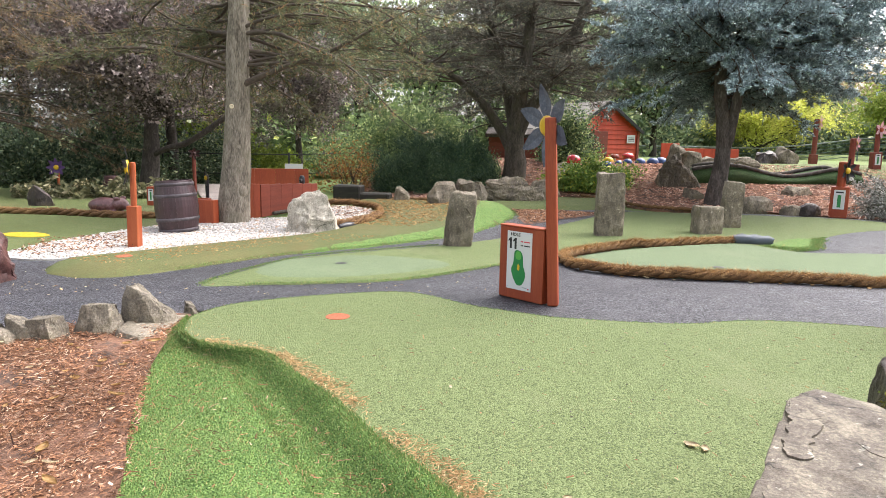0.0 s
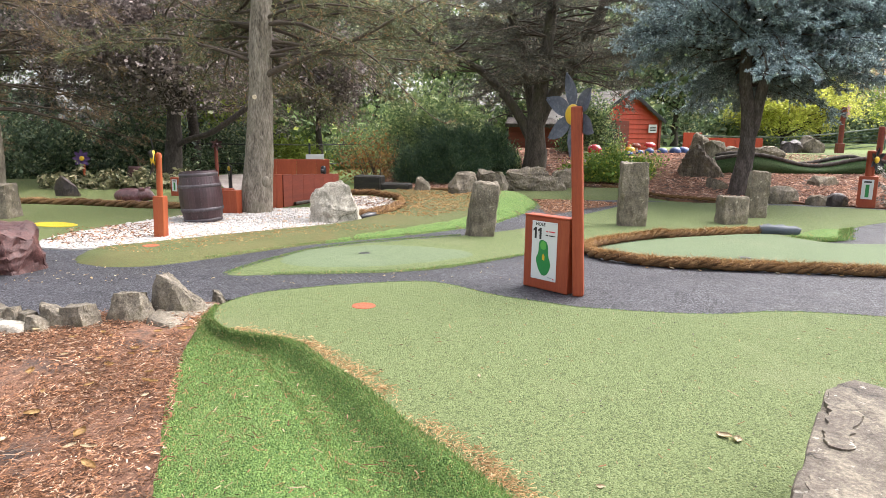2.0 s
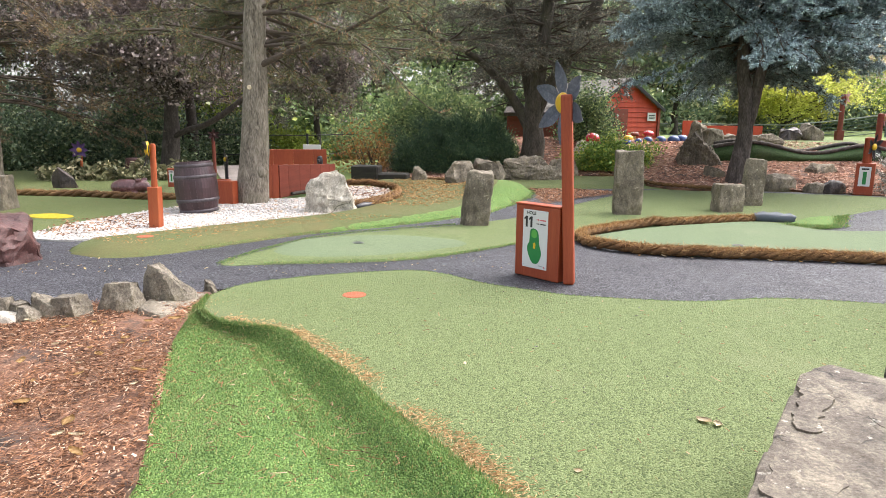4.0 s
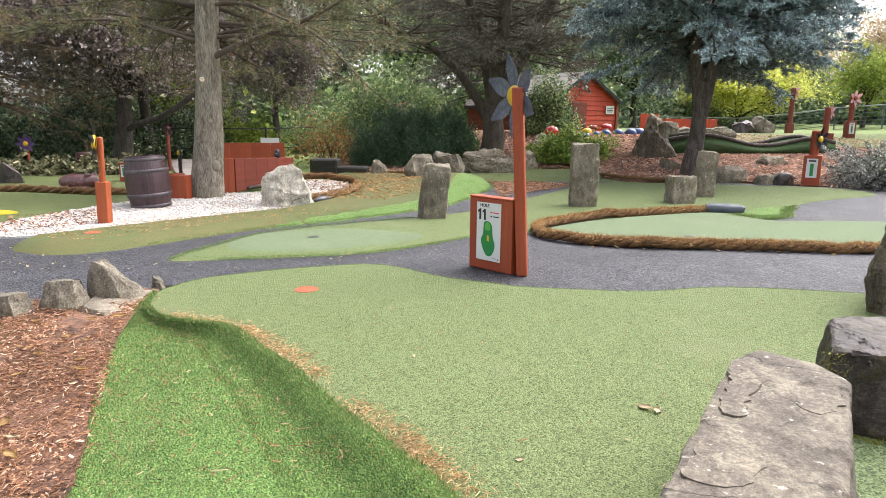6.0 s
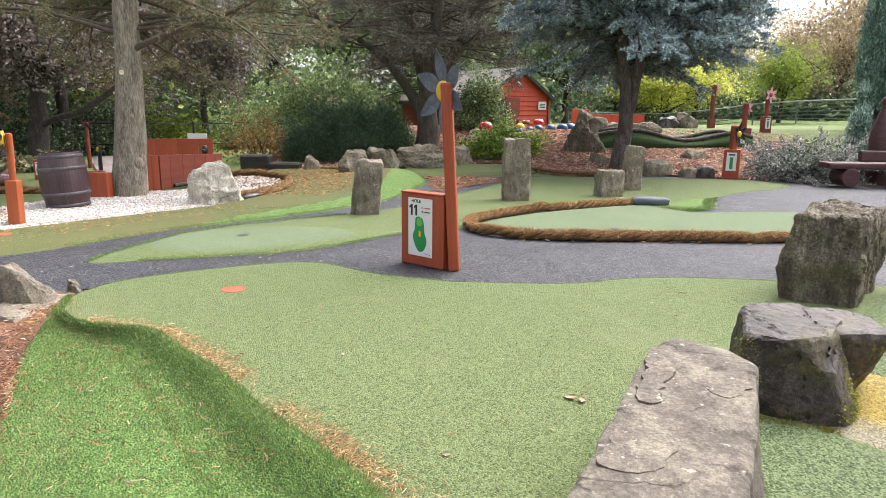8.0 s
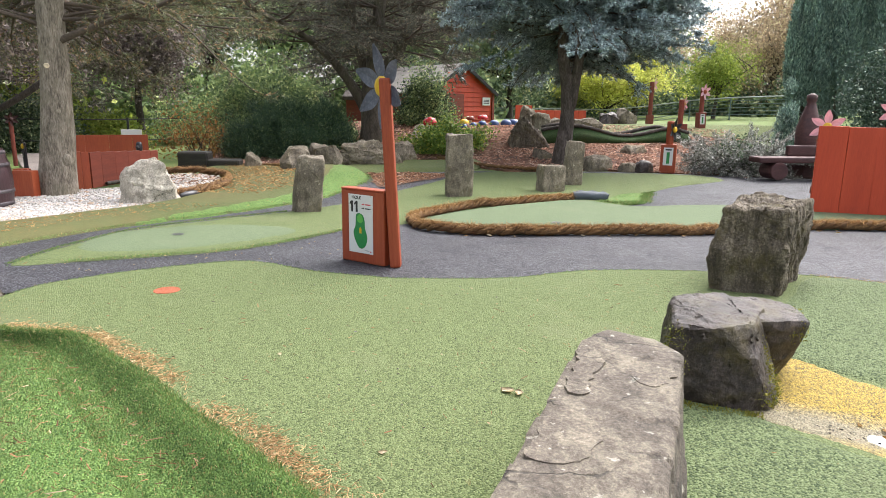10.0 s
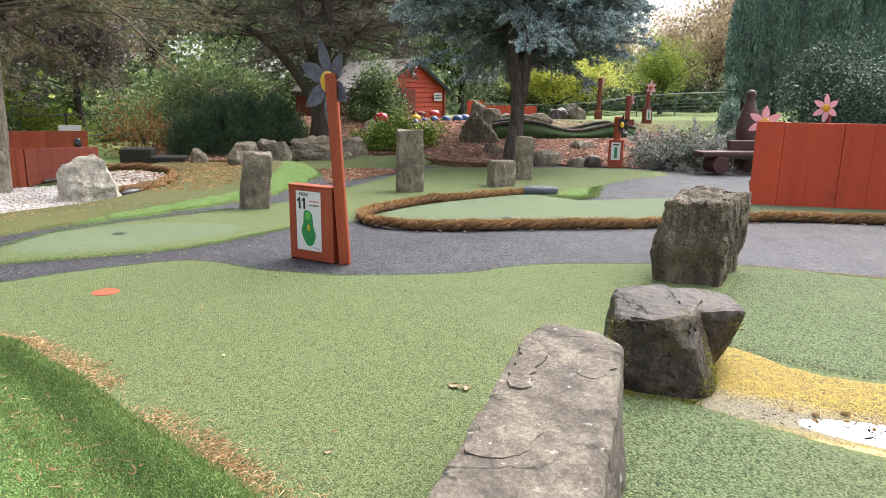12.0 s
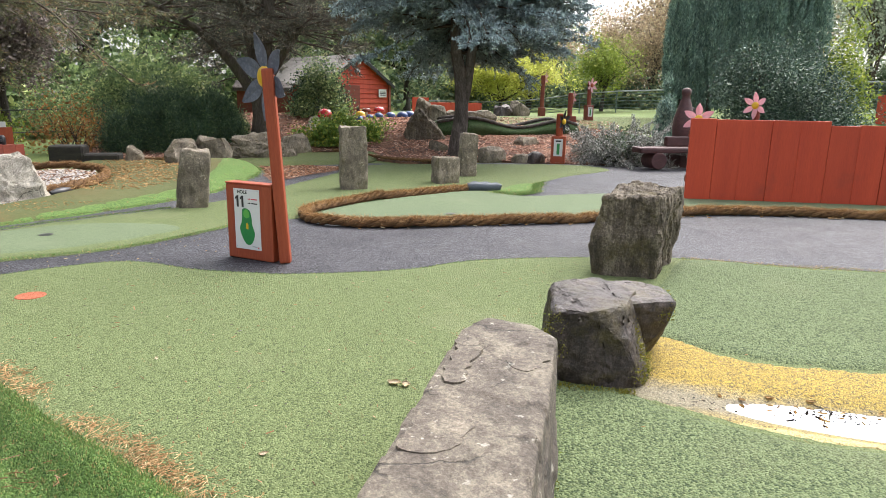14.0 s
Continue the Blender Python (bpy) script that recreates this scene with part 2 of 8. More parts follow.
M_ROCK = rock_of("grey_rock", (0.074, 0.061, 0.044), (0.165, 0.139, 0.101), (0.31, 0.265, 0.2), (0.10, 0.084, 0.036), (0.42, 0.375, 0.285))
M_ROCK_EDGE = rock_of("edging_stone", (0.068, 0.057, 0.042), (0.155, 0.132, 0.099), (0.275, 0.242, 0.188), (0.09, 0.075, 0.034), (0.33, 0.30, 0.235))
M_ROCK_SLAB = rock_of("slab_rock", (0.047, 0.037, 0.030), (0.115, 0.096, 0.073), (0.21, 0.182, 0.137), None, (0.34, 0.32, 0.27), streak=(1.3, 0.9, 1.2), relief=0.009, cracks=2.0)
M_ROCK_DARK = rock_of("dark_rock", (0.012, 0.0075, 0.006), (0.03, 0.0195, 0.0155), (0.10, 0.076, 0.065), (0.07, 0.054, 0.012), rough=0.5, streak=(1.2, 1.2, 0.8), relief=0.014)
M_ROCK_MOSSY = rock_of("mossy_rock", (0.034, 0.027, 0.018), (0.105, 0.083, 0.057), (0.26, 0.22, 0.162), (0.11, 0.088, 0.032), streak=(2.2, 2.2, 0.5), relief=0.03)
M_ROCK_PALE = rock_of("pale_rock", (0.2822, 0.2529, 0.2036), (0.4656, 0.4193, 0.3474), (0.6491, 0.599, 0.5031), None, (0.7055, 0.6522, 0.5271), cracks=2.4)
M_ROCK_RED = rock_of("red_rock", (0.024, 0.009, 0.008), (0.056, 0.0185, 0.0165), (0.115, 0.05, 0.043), None, None, rough=0.5, relief=0.012)
M_PEBBLE = foliage("white_pebbles", (0.29, 0.267, 0.24), (0.54, 0.522, 0.50), (0.45, 0.32, 0.225), 0.7, 0.0)
M_GRAVEL_BED = surface("gravel_bed", (0.28, 0.248, 0.216), (0.48, 0.456, 0.424), (0.64, 0.624, 0.6), 3, 40, 0.9, 1.0, 0.02, 0.8)
M_RED = surface("red_stained_wood", (0.1971, 0.02817, 0.007825), (0.2775, 0.04695, 0.01304), (0.3359, 0.07199, 0.02348), 1.2, 22, 0.6, 0.35, 0.004, 0.45, (8, 8, 0.6), 0.08,
                stain=(0.1606, 0.03755, 0.01565), stain_at=(0.6, 0.8), stain_scale=3)
M_RED_FACE = surface("red_boards", (0.3163, 0.02885, 0.008297), (0.4144, 0.04502, 0.01291), (0.48, 0.0577, 0.01845), 0.8, 14, 0.62, 0.3, 0.004, 0.4, (6, 6, 0.5), 0.07,
                     stain=(0.2726, 0.03462, 0.01383), stain_at=(0.58, 0.8), stain_scale=1.6)
M_ORANGE = surface("orange_stained_wood", (0.245, 0.044, 0.011), (0.325, 0.066, 0.016), (0.375, 0.095, 0.027), 1.2, 22, 0.6, 0.3, 0.004, 0.45, (8, 8, 0.6), 0.06)
# Dark red wood; also carries the shade on the hut wing and planter wall.
M_RED_DARK = surface("dark_or_shaded_red_wood", (0.10, 0.018, 0.011), (0.165, 0.031, 0.016), (0.22, 0.047, 0.024), 1.2, 22, 0.65, 0.3, 0.004, 0.45, (1, 1, 8), 0.1)
M_MAROON = surface("maroon_stained_wood", (0.028, 0.0096, 0.0096), (0.056, 0.0192, 0.0192), (0.104, 0.04, 0.036), 2, 24, 0.6, 0.45, 0.006, 0.45, (1, 6, 6), 0.1, coat=0.05)
M_BARREL = surface("barrel_wood", (0.022, 0.00975, 0.01147), (0.04032, 0.01842, 0.0218), (0.07331, 0.03522, 0.04016), 2, 24, 0.45, 0.35, 0.004, 0.45, (8, 8, 0.7), 0.2, coat=0.15)
M_HOOP = surface("dull_hoops", (0.03, 0.022, 0.026), (0.055, 0.044, 0.05), (0.10, 0.085, 0.095), 4, 30, 0.45, 0.3, 0.003)
M_SLATE = surface("slate_blue_paint", (0.0665, 0.076, 0.0988), (0.114, 0.1273, 0.1615), (0.209, 0.228, 0.266), 6, 50, 0.38, 0.2, 0.003, 0.5, coat=0.15)
M_YELLOW = plain("yellow_paint", (0.576, 0.368, 0.016), 0.4)
M_PINK = plain("pink_paint", (0.62, 0.39, 0.43), 0.45)
M_PURPLE = plain("purple_paint", (0.16, 0.09, 0.25), 0.45)
M_BLACK = plain("black_paint", (0.018, 0.018, 0.022), 0.35)
M_WHITE = plain("white_board", (0.6, 0.6075, 0.6), 0.3, wobble=0.03)
M_INK = plain("black_ink", (0.012, 0.012, 0.013), 0.4)
M_INK_GREEN = plain("green_ink", (0.015, 0.20, 0.05), 0.4)
M_INK_LIME = plain("lime_ink", (0.09, 0.36, 0.06), 0.4)
M_INK_RED = plain("red_ink", (0.55, 0.03, 0.05), 0.4)
M_SCREW = plain("steel", (0.5, 0.5, 0.5), 0.35, metal=1.0)
M_ORANGE_SPOT = turf("orange_spot", (0.26, 0.0663, 0.02704), (0.3744, 0.1193, 0.0676), (0.26, 0.1326, 0.08112), 150, 0.004)
M_YELLOW_SPOT = turf("yellow_spot", (0.39, 0.286, 0.013), (0.52, 0.403, 0.0325), (0.39, 0.325, 0.065), 120, 0.004)
def pit_mix():
    """The pit's crumb, washed pale along its middle line."""
    m, n, l, bsdf = nodes_of("pit_crumb")
    co = n.new("ShaderNodeTexCoord").outputs["Object"]
    v = n.new("ShaderNodeTexVoronoi")
    v.inputs["Scale"].default_value = 190.0
    l.new(co, v.inputs["Vector"])
    bw = n.new("ShaderNodeRGBToBW")
    l.new(v.outputs["Color"], bw.inputs["Color"])
    rim = ramp(n, l, bw.outputs["Val"], ((0.2, (0.055, 0.04, 0.008)), (0.4, (0.20, 0.135, 0.012)), (0.8, (0.42, 0.30, 0.035))))
    pale = ramp(n, l, bw.outputs["Val"], ((0.22, (0.08, 0.068, 0.042)), (0.75, (0.29, 0.255, 0.165))))
    d = n.new("ShaderNodeVectorMath")
    d.operation = "DOT_PRODUCT"
    l.new(co, d.inputs[0])
    d.inputs[1].default_value = (0.56, 0.83, 0)
    side = math_of(n, l, "SUBTRACT", d.outputs["Value"], 3.117)
    u = math_of(n, l, "ABSOLUTE", side, 0)
    u = math_of(n, l, "MULTIPLY_ADD", noise_of(n, l, co, 9, 6, 0.8), 0.22, u)
    col = mixed(n, l, "MIX", ramp(n, l, u, ((0.17, (0, 0, 0)), (0.3, (1, 1, 1)))), pale, rim)
    faded = ramp(n, l, bw.outputs["Val"], ((0.2, (0.26, 0.20, 0.07)), (0.7, (0.52, 0.43, 0.20))))
    edge = math_of(n, l, "MULTIPLY_ADD", noise_of(n, l, co, 14, 4, 0.7), -0.06, side)
    col = mixed(n, l, "MIX", ramp(n, l, math_of(n, l, "MULTIPLY", edge, -1.0), ((0.19, (0, 0, 0)), (0.215, (1, 1, 1)))), col, faded)
    l.new(col, bsdf.inputs["Base Color"])
    bsdf.inputs["Roughness"].default_value = 0.75
    bumped(n, l, bsdf, v.outputs["Distance"], 0.8, -0.006)
    return m


M_PIT = pit_mix()
M_COIR = surface("coir_rope", (0.036, 0.017, 0.006), (0.13, 0.066, 0.024), (0.30, 0.175, 0.07), 3, 70, 0.95, 0.8, 0.012, 0.6)
M_BARK_GREY = bark_of("grey_bark", (0.066, 0.053, 0.039), (0.188, 0.16, 0.125), (0.32, 0.28, 0.225), (0.15, 0.14, 0.09))
M_BARK_DARK = bark_of("dark_bark", (0.024, 0.0192, 0.016), (0.052, 0.0416, 0.036), (0.096, 0.08, 0.0704))
M_BARK_SPRUCE = bark_of("spruce_bark", (0.03, 0.023, 0.019), (0.075, 0.06, 0.051), (0.15, 0.125, 0.11))
M_BARK_PINE = bark_of("brown_bark", (0.03, 0.025, 0.018), (0.066, 0.055, 0.041), (0.12, 0.10, 0.08), (0.08, 0.08, 0.035))
M_TWIG = surface("twigs", (0.034, 0.02448, 0.01836), (0.068, 0.051, 0.0374), (0.1156, 0.0918, 0.068), 3, 40, 0.9)
M_TIMBER = surface("black_brown_timber", (0.008, 0.007, 0.006), (0.02, 0.017, 0.014), (0.045, 0.042, 0.026), 3, 30, 0.8, 0.5, 0.01, 0.5, (1, 6, 6))
M_SHINGLE = surface("roof_felt", (0.12, 0.112, 0.1), (0.19, 0.178, 0.16), (0.28, 0.265, 0.24), 3, 40, 0.9, 0.5, 0.01, vary=0.12)
M_GREEN_METAL = plain("green_metal", (0.12, 0.17, 0.155), 0.45, 0.1)
M_GREY_METAL = plain("grey_metal", (0.36, 0.39, 0.385), 0.5, 0.1)
M_BLUE = plain("blue_paint", (0.025, 0.055, 0.16), 0.4, wobble=0.4, coat=0.15)
M_TOAD = plain("red_gloss", (0.45, 0.025, 0.03), 0.25, coat=0.4)
M_CREAM = plain("cream_paint", (0.6, 0.55, 0.46), 0.6)
M_HOSE = plain("black_plastic", (0.05, 0.062, 0.078), 0.6, wobble=0.5, bump=0.6)
M_PIG = surface("glazed_brown_statue", (0.06, 0.02, 0.02), (0.12, 0.045, 0.045), (0.24, 0.13, 0.13), 4, 30, 0.3, 0.2, 0.004, coat=0.3)
M_DRY_LEAF = foliage("dry_leaf", (0.336, 0.1714, 0.06048), (0.5952, 0.4536, 0.2218), (0.72, 0.7056, 0.4536), 0.7, 0.2)
M_PALE_LEAF = plain("pale_dry_leaf", (0.60, 0.50, 0.35), 0.8, wobble=0.35, scale=40)
M_TAN = foliage("tan_needles", (0.26, 0.15, 0.065), (0.52, 0.33, 0.16), (0.58, 0.43, 0.25), 0.85, 0.1)
M_MOSS = foliage("yellow_moss", (0.10, 0.10, 0.012), (0.26, 0.24, 0.03), (0.14, 0.2, 0.03), 0.8, 0.2)
M_WET = foliage("wet_scraps", (0.015, 0.012, 0.01), (0.06, 0.045, 0.03), (0.16, 0.09, 0.03), 0.3, 0.0)
M_GRIT = surface("grit_path", (0.13, 0.11, 0.10), (0.21, 0.18, 0.165), (0.30, 0.265, 0.245), 1.0, 60, 0.9, 0.6, 0.01, 0.6)
M_CUP = plain("cup_hole_shade", (0.02, 0.025, 0.02), 0.6)


def water_of():
    m, n, l, bsdf = nodes_of("puddle_water")
    co = n.new("ShaderNodeTexCoord").outputs["Object"]
    bsdf.inputs["Base Color"].default_value = (0.9, 0.9, 0.88, 1)
    bsdf.inputs["Roughness"].default_value = 0.02
    bsdf.inputs["Transmission Weight"].default_value = 1.0
    bsdf.inputs["IOR"].default_value = 1.33
    bumped(n, l, bsdf, noise_of(n, l, co, 5, 2), 0.03, 0.01)
    return m


M_WATER = water_of()

# ---- building tools ----
def part(name, bm, material, parent, label="", smooth=False, m=None):
    """Link a bmesh as one mesh object under a thing or a part."""
    me = bpy.data.meshes.new(name)
    if smooth:
        for f in bm.faces:
            f.smooth = True
    bm.to_mesh(me)
    bm.free()
    me.materials.append(material)
    ob = new(name, me)
    if parent is not None:
        ob.parent = parent
    if m is not None:
        ob.matrix_basis = m
    if label:
        ob["label"] = label
    return ob


def np_part(name, verts, faces, material, parent, label="", smooth=False):
    """Link arrays of vertices and equal-sided faces as one mesh object."""
    verts, faces = np.asarray(verts, np.float32), np.asarray(faces, np.int32)
    me = bpy.data.meshes.new(name)
    k = faces.shape[1]
    me.vertices.add(len(verts))
    me.vertices.foreach_set("co", verts.ravel())
    me.loops.add(faces.size)
    me.loops.foreach_set("vertex_index", faces.ravel())
    me.polygons.add(len(faces))
    me.polygons.foreach_set("loop_start", np.arange(0, faces.size, k, dtype=np.int32))
    me.polygons.foreach_set("use_smooth", np.full(len(faces), smooth))
    me.update(calc_edges=True)
    me.materials.append(material)
    ob = new(name, me)
    if parent is not None:
        ob.parent = parent
    if label:
        ob["label"] = label
    return ob


def thing(name, m, label, category, group="", kind=""):
    """An Empty at a thing's base, to parent its parts."""
    ob = new(name)
    ob.empty_display_size = 0.1
    ob.matrix_world = m
    return tagged(ob, label, category, group, kind)


def box(sx, sy, sz, bevel=0.006, at=(0, 0, 0), seg=1):
    """A bevelled box with its base centre at the given place."""
    bm = bmesh.new()
    bmesh.ops.create_cube(bm, size=1.0, matrix=Matrix.Translation((at[0], at[1], at[2] + sz / 2)) @ Matrix.Diagonal((sx, sy, sz, 1)))
    if bevel:
        bmesh.ops.bevel(bm, geom=bm.edges[:], offset=bevel, segments=seg, affect="EDGES", profile=0.6)
    return bm


def lathe(profile, sides=24, cap=True):
    """A turned body from (radius, height) pairs."""
    bm = bmesh.new()
    rings = []
    for r, z in profile:
        rings.append([bm.verts.new((r * math.cos(2 * math.pi * i / sides), r * math.sin(2 * math.pi * i / sides), z)) for i in range(sides)])
    for a, b in zip(rings, rings[1:]):
        for i in range(sides):
            bm.faces.new((a[i], a[(i + 1) % sides], b[(i + 1) % sides], b[i]))
    if cap:
        bm.faces.new(list(reversed(rings[0])))
        bm.faces.new(rings[-1])
    return bm


def tube(points, radii, sides=8, cap=True):
    """Vertices and quads of a tapered tube along points."""
    pts = np.asarray(points, float)
    radii = np.broadcast_to(np.asarray(radii, float), (len(pts),))
    tan = np.gradient(pts, axis=0)
    tan /= np.linalg.norm(tan, axis=1)[:, None] + 1e-9
    ref = np.array((0.0, 0.0, 1.0)) if abs(tan[0][2]) < 0.9 else np.array((1.0, 0.0, 0.0))
    side = np.cross(tan, ref)
    side /= np.linalg.norm(side, axis=1)[:, None] + 1e-9
    upw = np.cross(side, tan)
    a = np.linspace(0, 2 * np.pi, sides, endpoint=False)
    ring = side[:, None] * np.cos(a)[None, :, None] + upw[:, None] * np.sin(a)[None, :, None]
    v = (pts[:, None] + ring * radii[:, None, None]).reshape(-1, 3)
    i = np.arange(len(pts) - 1)[:, None] * sides
    j = np.arange(sides)[None]
    f = np.stack((i + j, i + (j + 1) % sides, i + sides + (j + 1) % sides, i + sides + j), -1).reshape(-1, 4)
    return v, f


def merged(pieces):
    """Several (vertices, faces) as one."""
    vs, fs, n = [], [], 0
    for v, f in pieces:
        vs.append(v)
        fs.append(np.asarray(f) + n)
        n += len(v)
    return np.concatenate(vs), np.concatenate(fs)


def smooth_line(pts, step=0.06, closed=False):
    """A Catmull-Rom curve through points, sampled about every step."""
    p = [Vector((*q, 0.0)[:3]) for q in pts]
    n, out = len(p), []
    for i in range(n if closed else n - 1):
        if closed:
            a, b, c, d = p[i - 1], p[i], p[(i + 1) % n], p[(i + 2) % n]
        else:
            a, b, c, d = p[max(i - 1, 0)], p[i], p[i + 1], p[min(i + 2, n - 1)]
        k = max(2, int((c - b).length / step))
        for s in range(k):
            t = s / k
            out.append(0.5 * (2 * b + (c - a) * t + (2 * a - 5 * b + 4 * c - d) * t * t + (3 * b - a - 3 * c + d) * t ** 3))
    if not closed:
        out.append(p[-1])
    return out


def step01(a, b, x):
    k = np.clip((x - a) / (b - a), 0, 1)
    return k * k * (3 - 2 * k)


def inside(poly, x, y):
    """Which of the points lie in the polygon."""
    px, py = np.asarray([q[0] for q in poly]), np.asarray([q[1] for q in poly])
    qx, qy = np.roll(px, -1), np.roll(py, -1)
    x, y = np.asarray(x)[:, None], np.asarray(y)[:, None]
    with np.errstate(divide="ignore", invalid="ignore"):
        cross = ((py > y) != (qy > y)) & (x < (qx - px) * (y - py) / (qy - py) + px)
    return cross.sum(1) % 2 == 1

# ---- ground, paths, greens ----
from mathutils.geometry import delaunay_2d_cdt


def land(x, y):
    """Height of the ground: flat course, a bark-covered rise at the back, a sunk pit and low mounds."""
    x, y = np.asarray(x, float), np.asarray(y, float)
    foot = 14.3 - 1.3 * step01(2.0, 4.2, x)
    h = 0.8 * step01(0, 5.5, y - foot) * step01(-4.0, -1.0, x) + 0.15 * step01(20, 45, y)
    h = h + 0.22 * np.exp(-(((x + 0.1) / 0.75) ** 2 + ((y - 11.2) / 1.1) ** 2))
    u, v = (x - 2.75) * 0.83 - (y - 1.9) * 0.56, (x - 2.75) * 0.56 + (y - 1.9) * 0.83
    h = h - 0.055 * np.exp(-((u / np.where(u > 0, 1.6, 0.75)) ** 2 + (v / 0.17) ** 2))
    h = h - 0.75 * step01(27, 36, y) * step01(20, 15, x) * step01(-6, 4, x) + 0.4 * step01(19, 24, x) * step01(12, 17, y) * step01(36, 28, y)
    h = h - 0.20 * step01(-0.9, -2.2, x + 0.62 * (y - 3.0) * 0.9) * step01(4.4, 2.2, y) * step01(-9, -6, x)
    return h


def at_land(x, y, dz=0.0):
    return (x, y, float(land(x, y)) + dz)


def sheet(name, outline, lift, material, grid=0.12, skirt=0.05, jag=0.0, extra=None, seed=1, sample=0.08, roll=None):
    """A sheet over the ground inside a smooth outline, with an edge that reaches down; extra(x, y) adds height; roll: drop and width of a rounded rim."""
    rng = np.random.default_rng(seed)
    line = smooth_line(outline, sample, True)
    edge = np.array([(q.x, q.y) for q in line])
    if jag:
        edge = edge + rng.normal(0, jag, edge.shape)
    lo, hi = edge.min(0), edge.max(0)
    gx, gy = np.meshgrid(np.arange(lo[0], hi[0], grid), np.arange(lo[1], hi[1], grid))
    q = np.stack((gx.ravel(), gy.ravel()), 1) + rng.uniform(-0.2, 0.2, (gx.size, 2)) * grid
    q = q[inside(edge, q[:, 0], q[:, 1])]
    if len(q):
        far = np.ones(len(q), bool)
        for s in range(0, len(q), 2000):
            d = ((q[s:s + 2000, None] - edge[None]) ** 2).sum(-1).min(1)
            far[s:s + 2000] = d > (grid * 0.45) ** 2
        q = q[far]
    pts = np.concatenate((edge, q))
    n = len(edge)
    v, _, f, *_ = delaunay_2d_cdt([Vector(p) for p in pts], [(i, (i + 1) % n) for i in range(n)], [], 1, 1e-5)
    xy = np.array([(p.x, p.y) for p in v])
    z = land(xy[:, 0], xy[:, 1]) + lift
    if extra is not None:
        z = z + extra(xy[:, 0], xy[:, 1])
    if roll:
        near = np.concatenate([((xy[k:k + 2000, None] - edge[None]) ** 2).sum(-1).min(1) for k in range(0, len(xy), 2000)]) ** 0.5
        z = z - roll[0] * (1 - np.clip(near / roll[1], 0, 1)) ** 2
    bm = bmesh.new()
    vs = [bm.verts.new((a, b, c)) for (a, b), c in zip(xy, z)]
    for t in f:
        bm.faces.new([vs[i] for i in t])
    if skirt:
        rim = [e for e in bm.edges if len(e.link_faces) == 1]
        ret = bmesh.ops.extrude_edge_only(bm, edges=rim)
        for e in ret["geom"]:
            if isinstance(e, bmesh.types.BMVert):
                e.co.z -= skirt
    bmesh.ops.recalc_face_normals(bm, faces=bm.faces[:])
    up = sum(face.normal.z for face in bm.faces)
    if up < 0:
        bmesh.ops.reverse_faces(bm, faces=bm.faces[:])
    ob = part(name, bm, material, None, smooth=True)
    ob.data.set_sharp_from_angle(angle=radians(40))
    return ob


def big_ground():
    """The one sheet of ground, fine near the course and wide to the horizon."""
    xs = np.concatenate((-np.geomspace(900, 22, 22), np.arange(-20, 26, 0.35), np.geomspace(28, 900, 22)))
    ys = np.concatenate((-np.geomspace(900, 6, 20), np.arange(-5, 45, 0.35), np.geomspace(46, 1500, 24)))
    gx, gy = np.meshgrid(xs, ys)
    z = land(gx, gy) - 0.03 - 0.3 * step01(5.0, 4.0, gy) * step01(-12, -9, gx) * step01(9, 7, gx) * step01(-3, -2, gy)
    v = np.stack((gx, gy, z), -1).reshape(-1, 3)
    w = len(xs)
    i = (np.arange(len(ys) - 1)[:, None] * w + np.arange(w - 1)[None]).ravel()
    f = np.stack((i, i + 1, i + w + 1, i + w), 1)
    return tagged(np_part("ground", v, f, M_GRASS, None, smooth=True), "grassy ground of the park with a low rise", "ground", kind="structure")


big_ground()
PATH_EDGE = [(-12, 4.0), (-3.4, 4.08), (-2.55, 4.35), (-2.2, 4.6), (-1.7, 4.7), (2, 4.2), (5.2, 3.3), (9, 1.6), (14, 3), (14, 10.5), (9.2, 11.6), (7.4, 12.4), (5.5, 13.1), (3.6, 13.0), (2.0, 13.6),
             (0.9, 12.6), (0.2, 10.6), (-1.2, 8.9), (-3.3, 6.9), (-4.7, 6.8), (-6.5, 7.4), (-12, 7.6)]
tagged(sheet("path", PATH_EDGE, 0.0, M_ASPHALT, 0.25, 0.06), "dark grey tarmac path between the putting greens", "path", kind="structure")

RIDGE = [(-1.99, 4.36), (-1.92, 4.10), (-1.74, 3.87), (-1.49, 3.76), (-1.2, 3.65), (-0.94, 3.34), (-0.63, 2.98), (-0.42, 2.68), (-0.2, 2.41), (-0.02, 2.18), (0.2, 1.88), (0.42, 1.5), (0.6, 1.0), (0.7, 0.4), (0.75, -0.6), (0.75, -1.8)]
NEAR_GREEN = [(-2.02, 4.45), (-1.98, 4.65), (-1.86, 4.87), (-1.6, 5.06), (-1.2, 5.28), (-0.68, 5.45), (-0.38, 5.35), (-0.04, 5.07), (0.35, 4.89), (0.67, 4.77), (1.48, 4.72), (2.15, 4.88),
              (3.15, 4.75), (3.79, 4.57), (4.51, 4.1), (5.12, 3.78), (6.2, 3.1), (7, 1.5), (6.5, -2)] + RIDGE[::-1]
tagged(sheet("putting_green_near", NEAR_GREEN, 0.022, M_TURF, 0.1, 0.04, 0.004, seed=2), "light green worn artificial turf putting green with scattered leaves", "putting green", kind="structure")
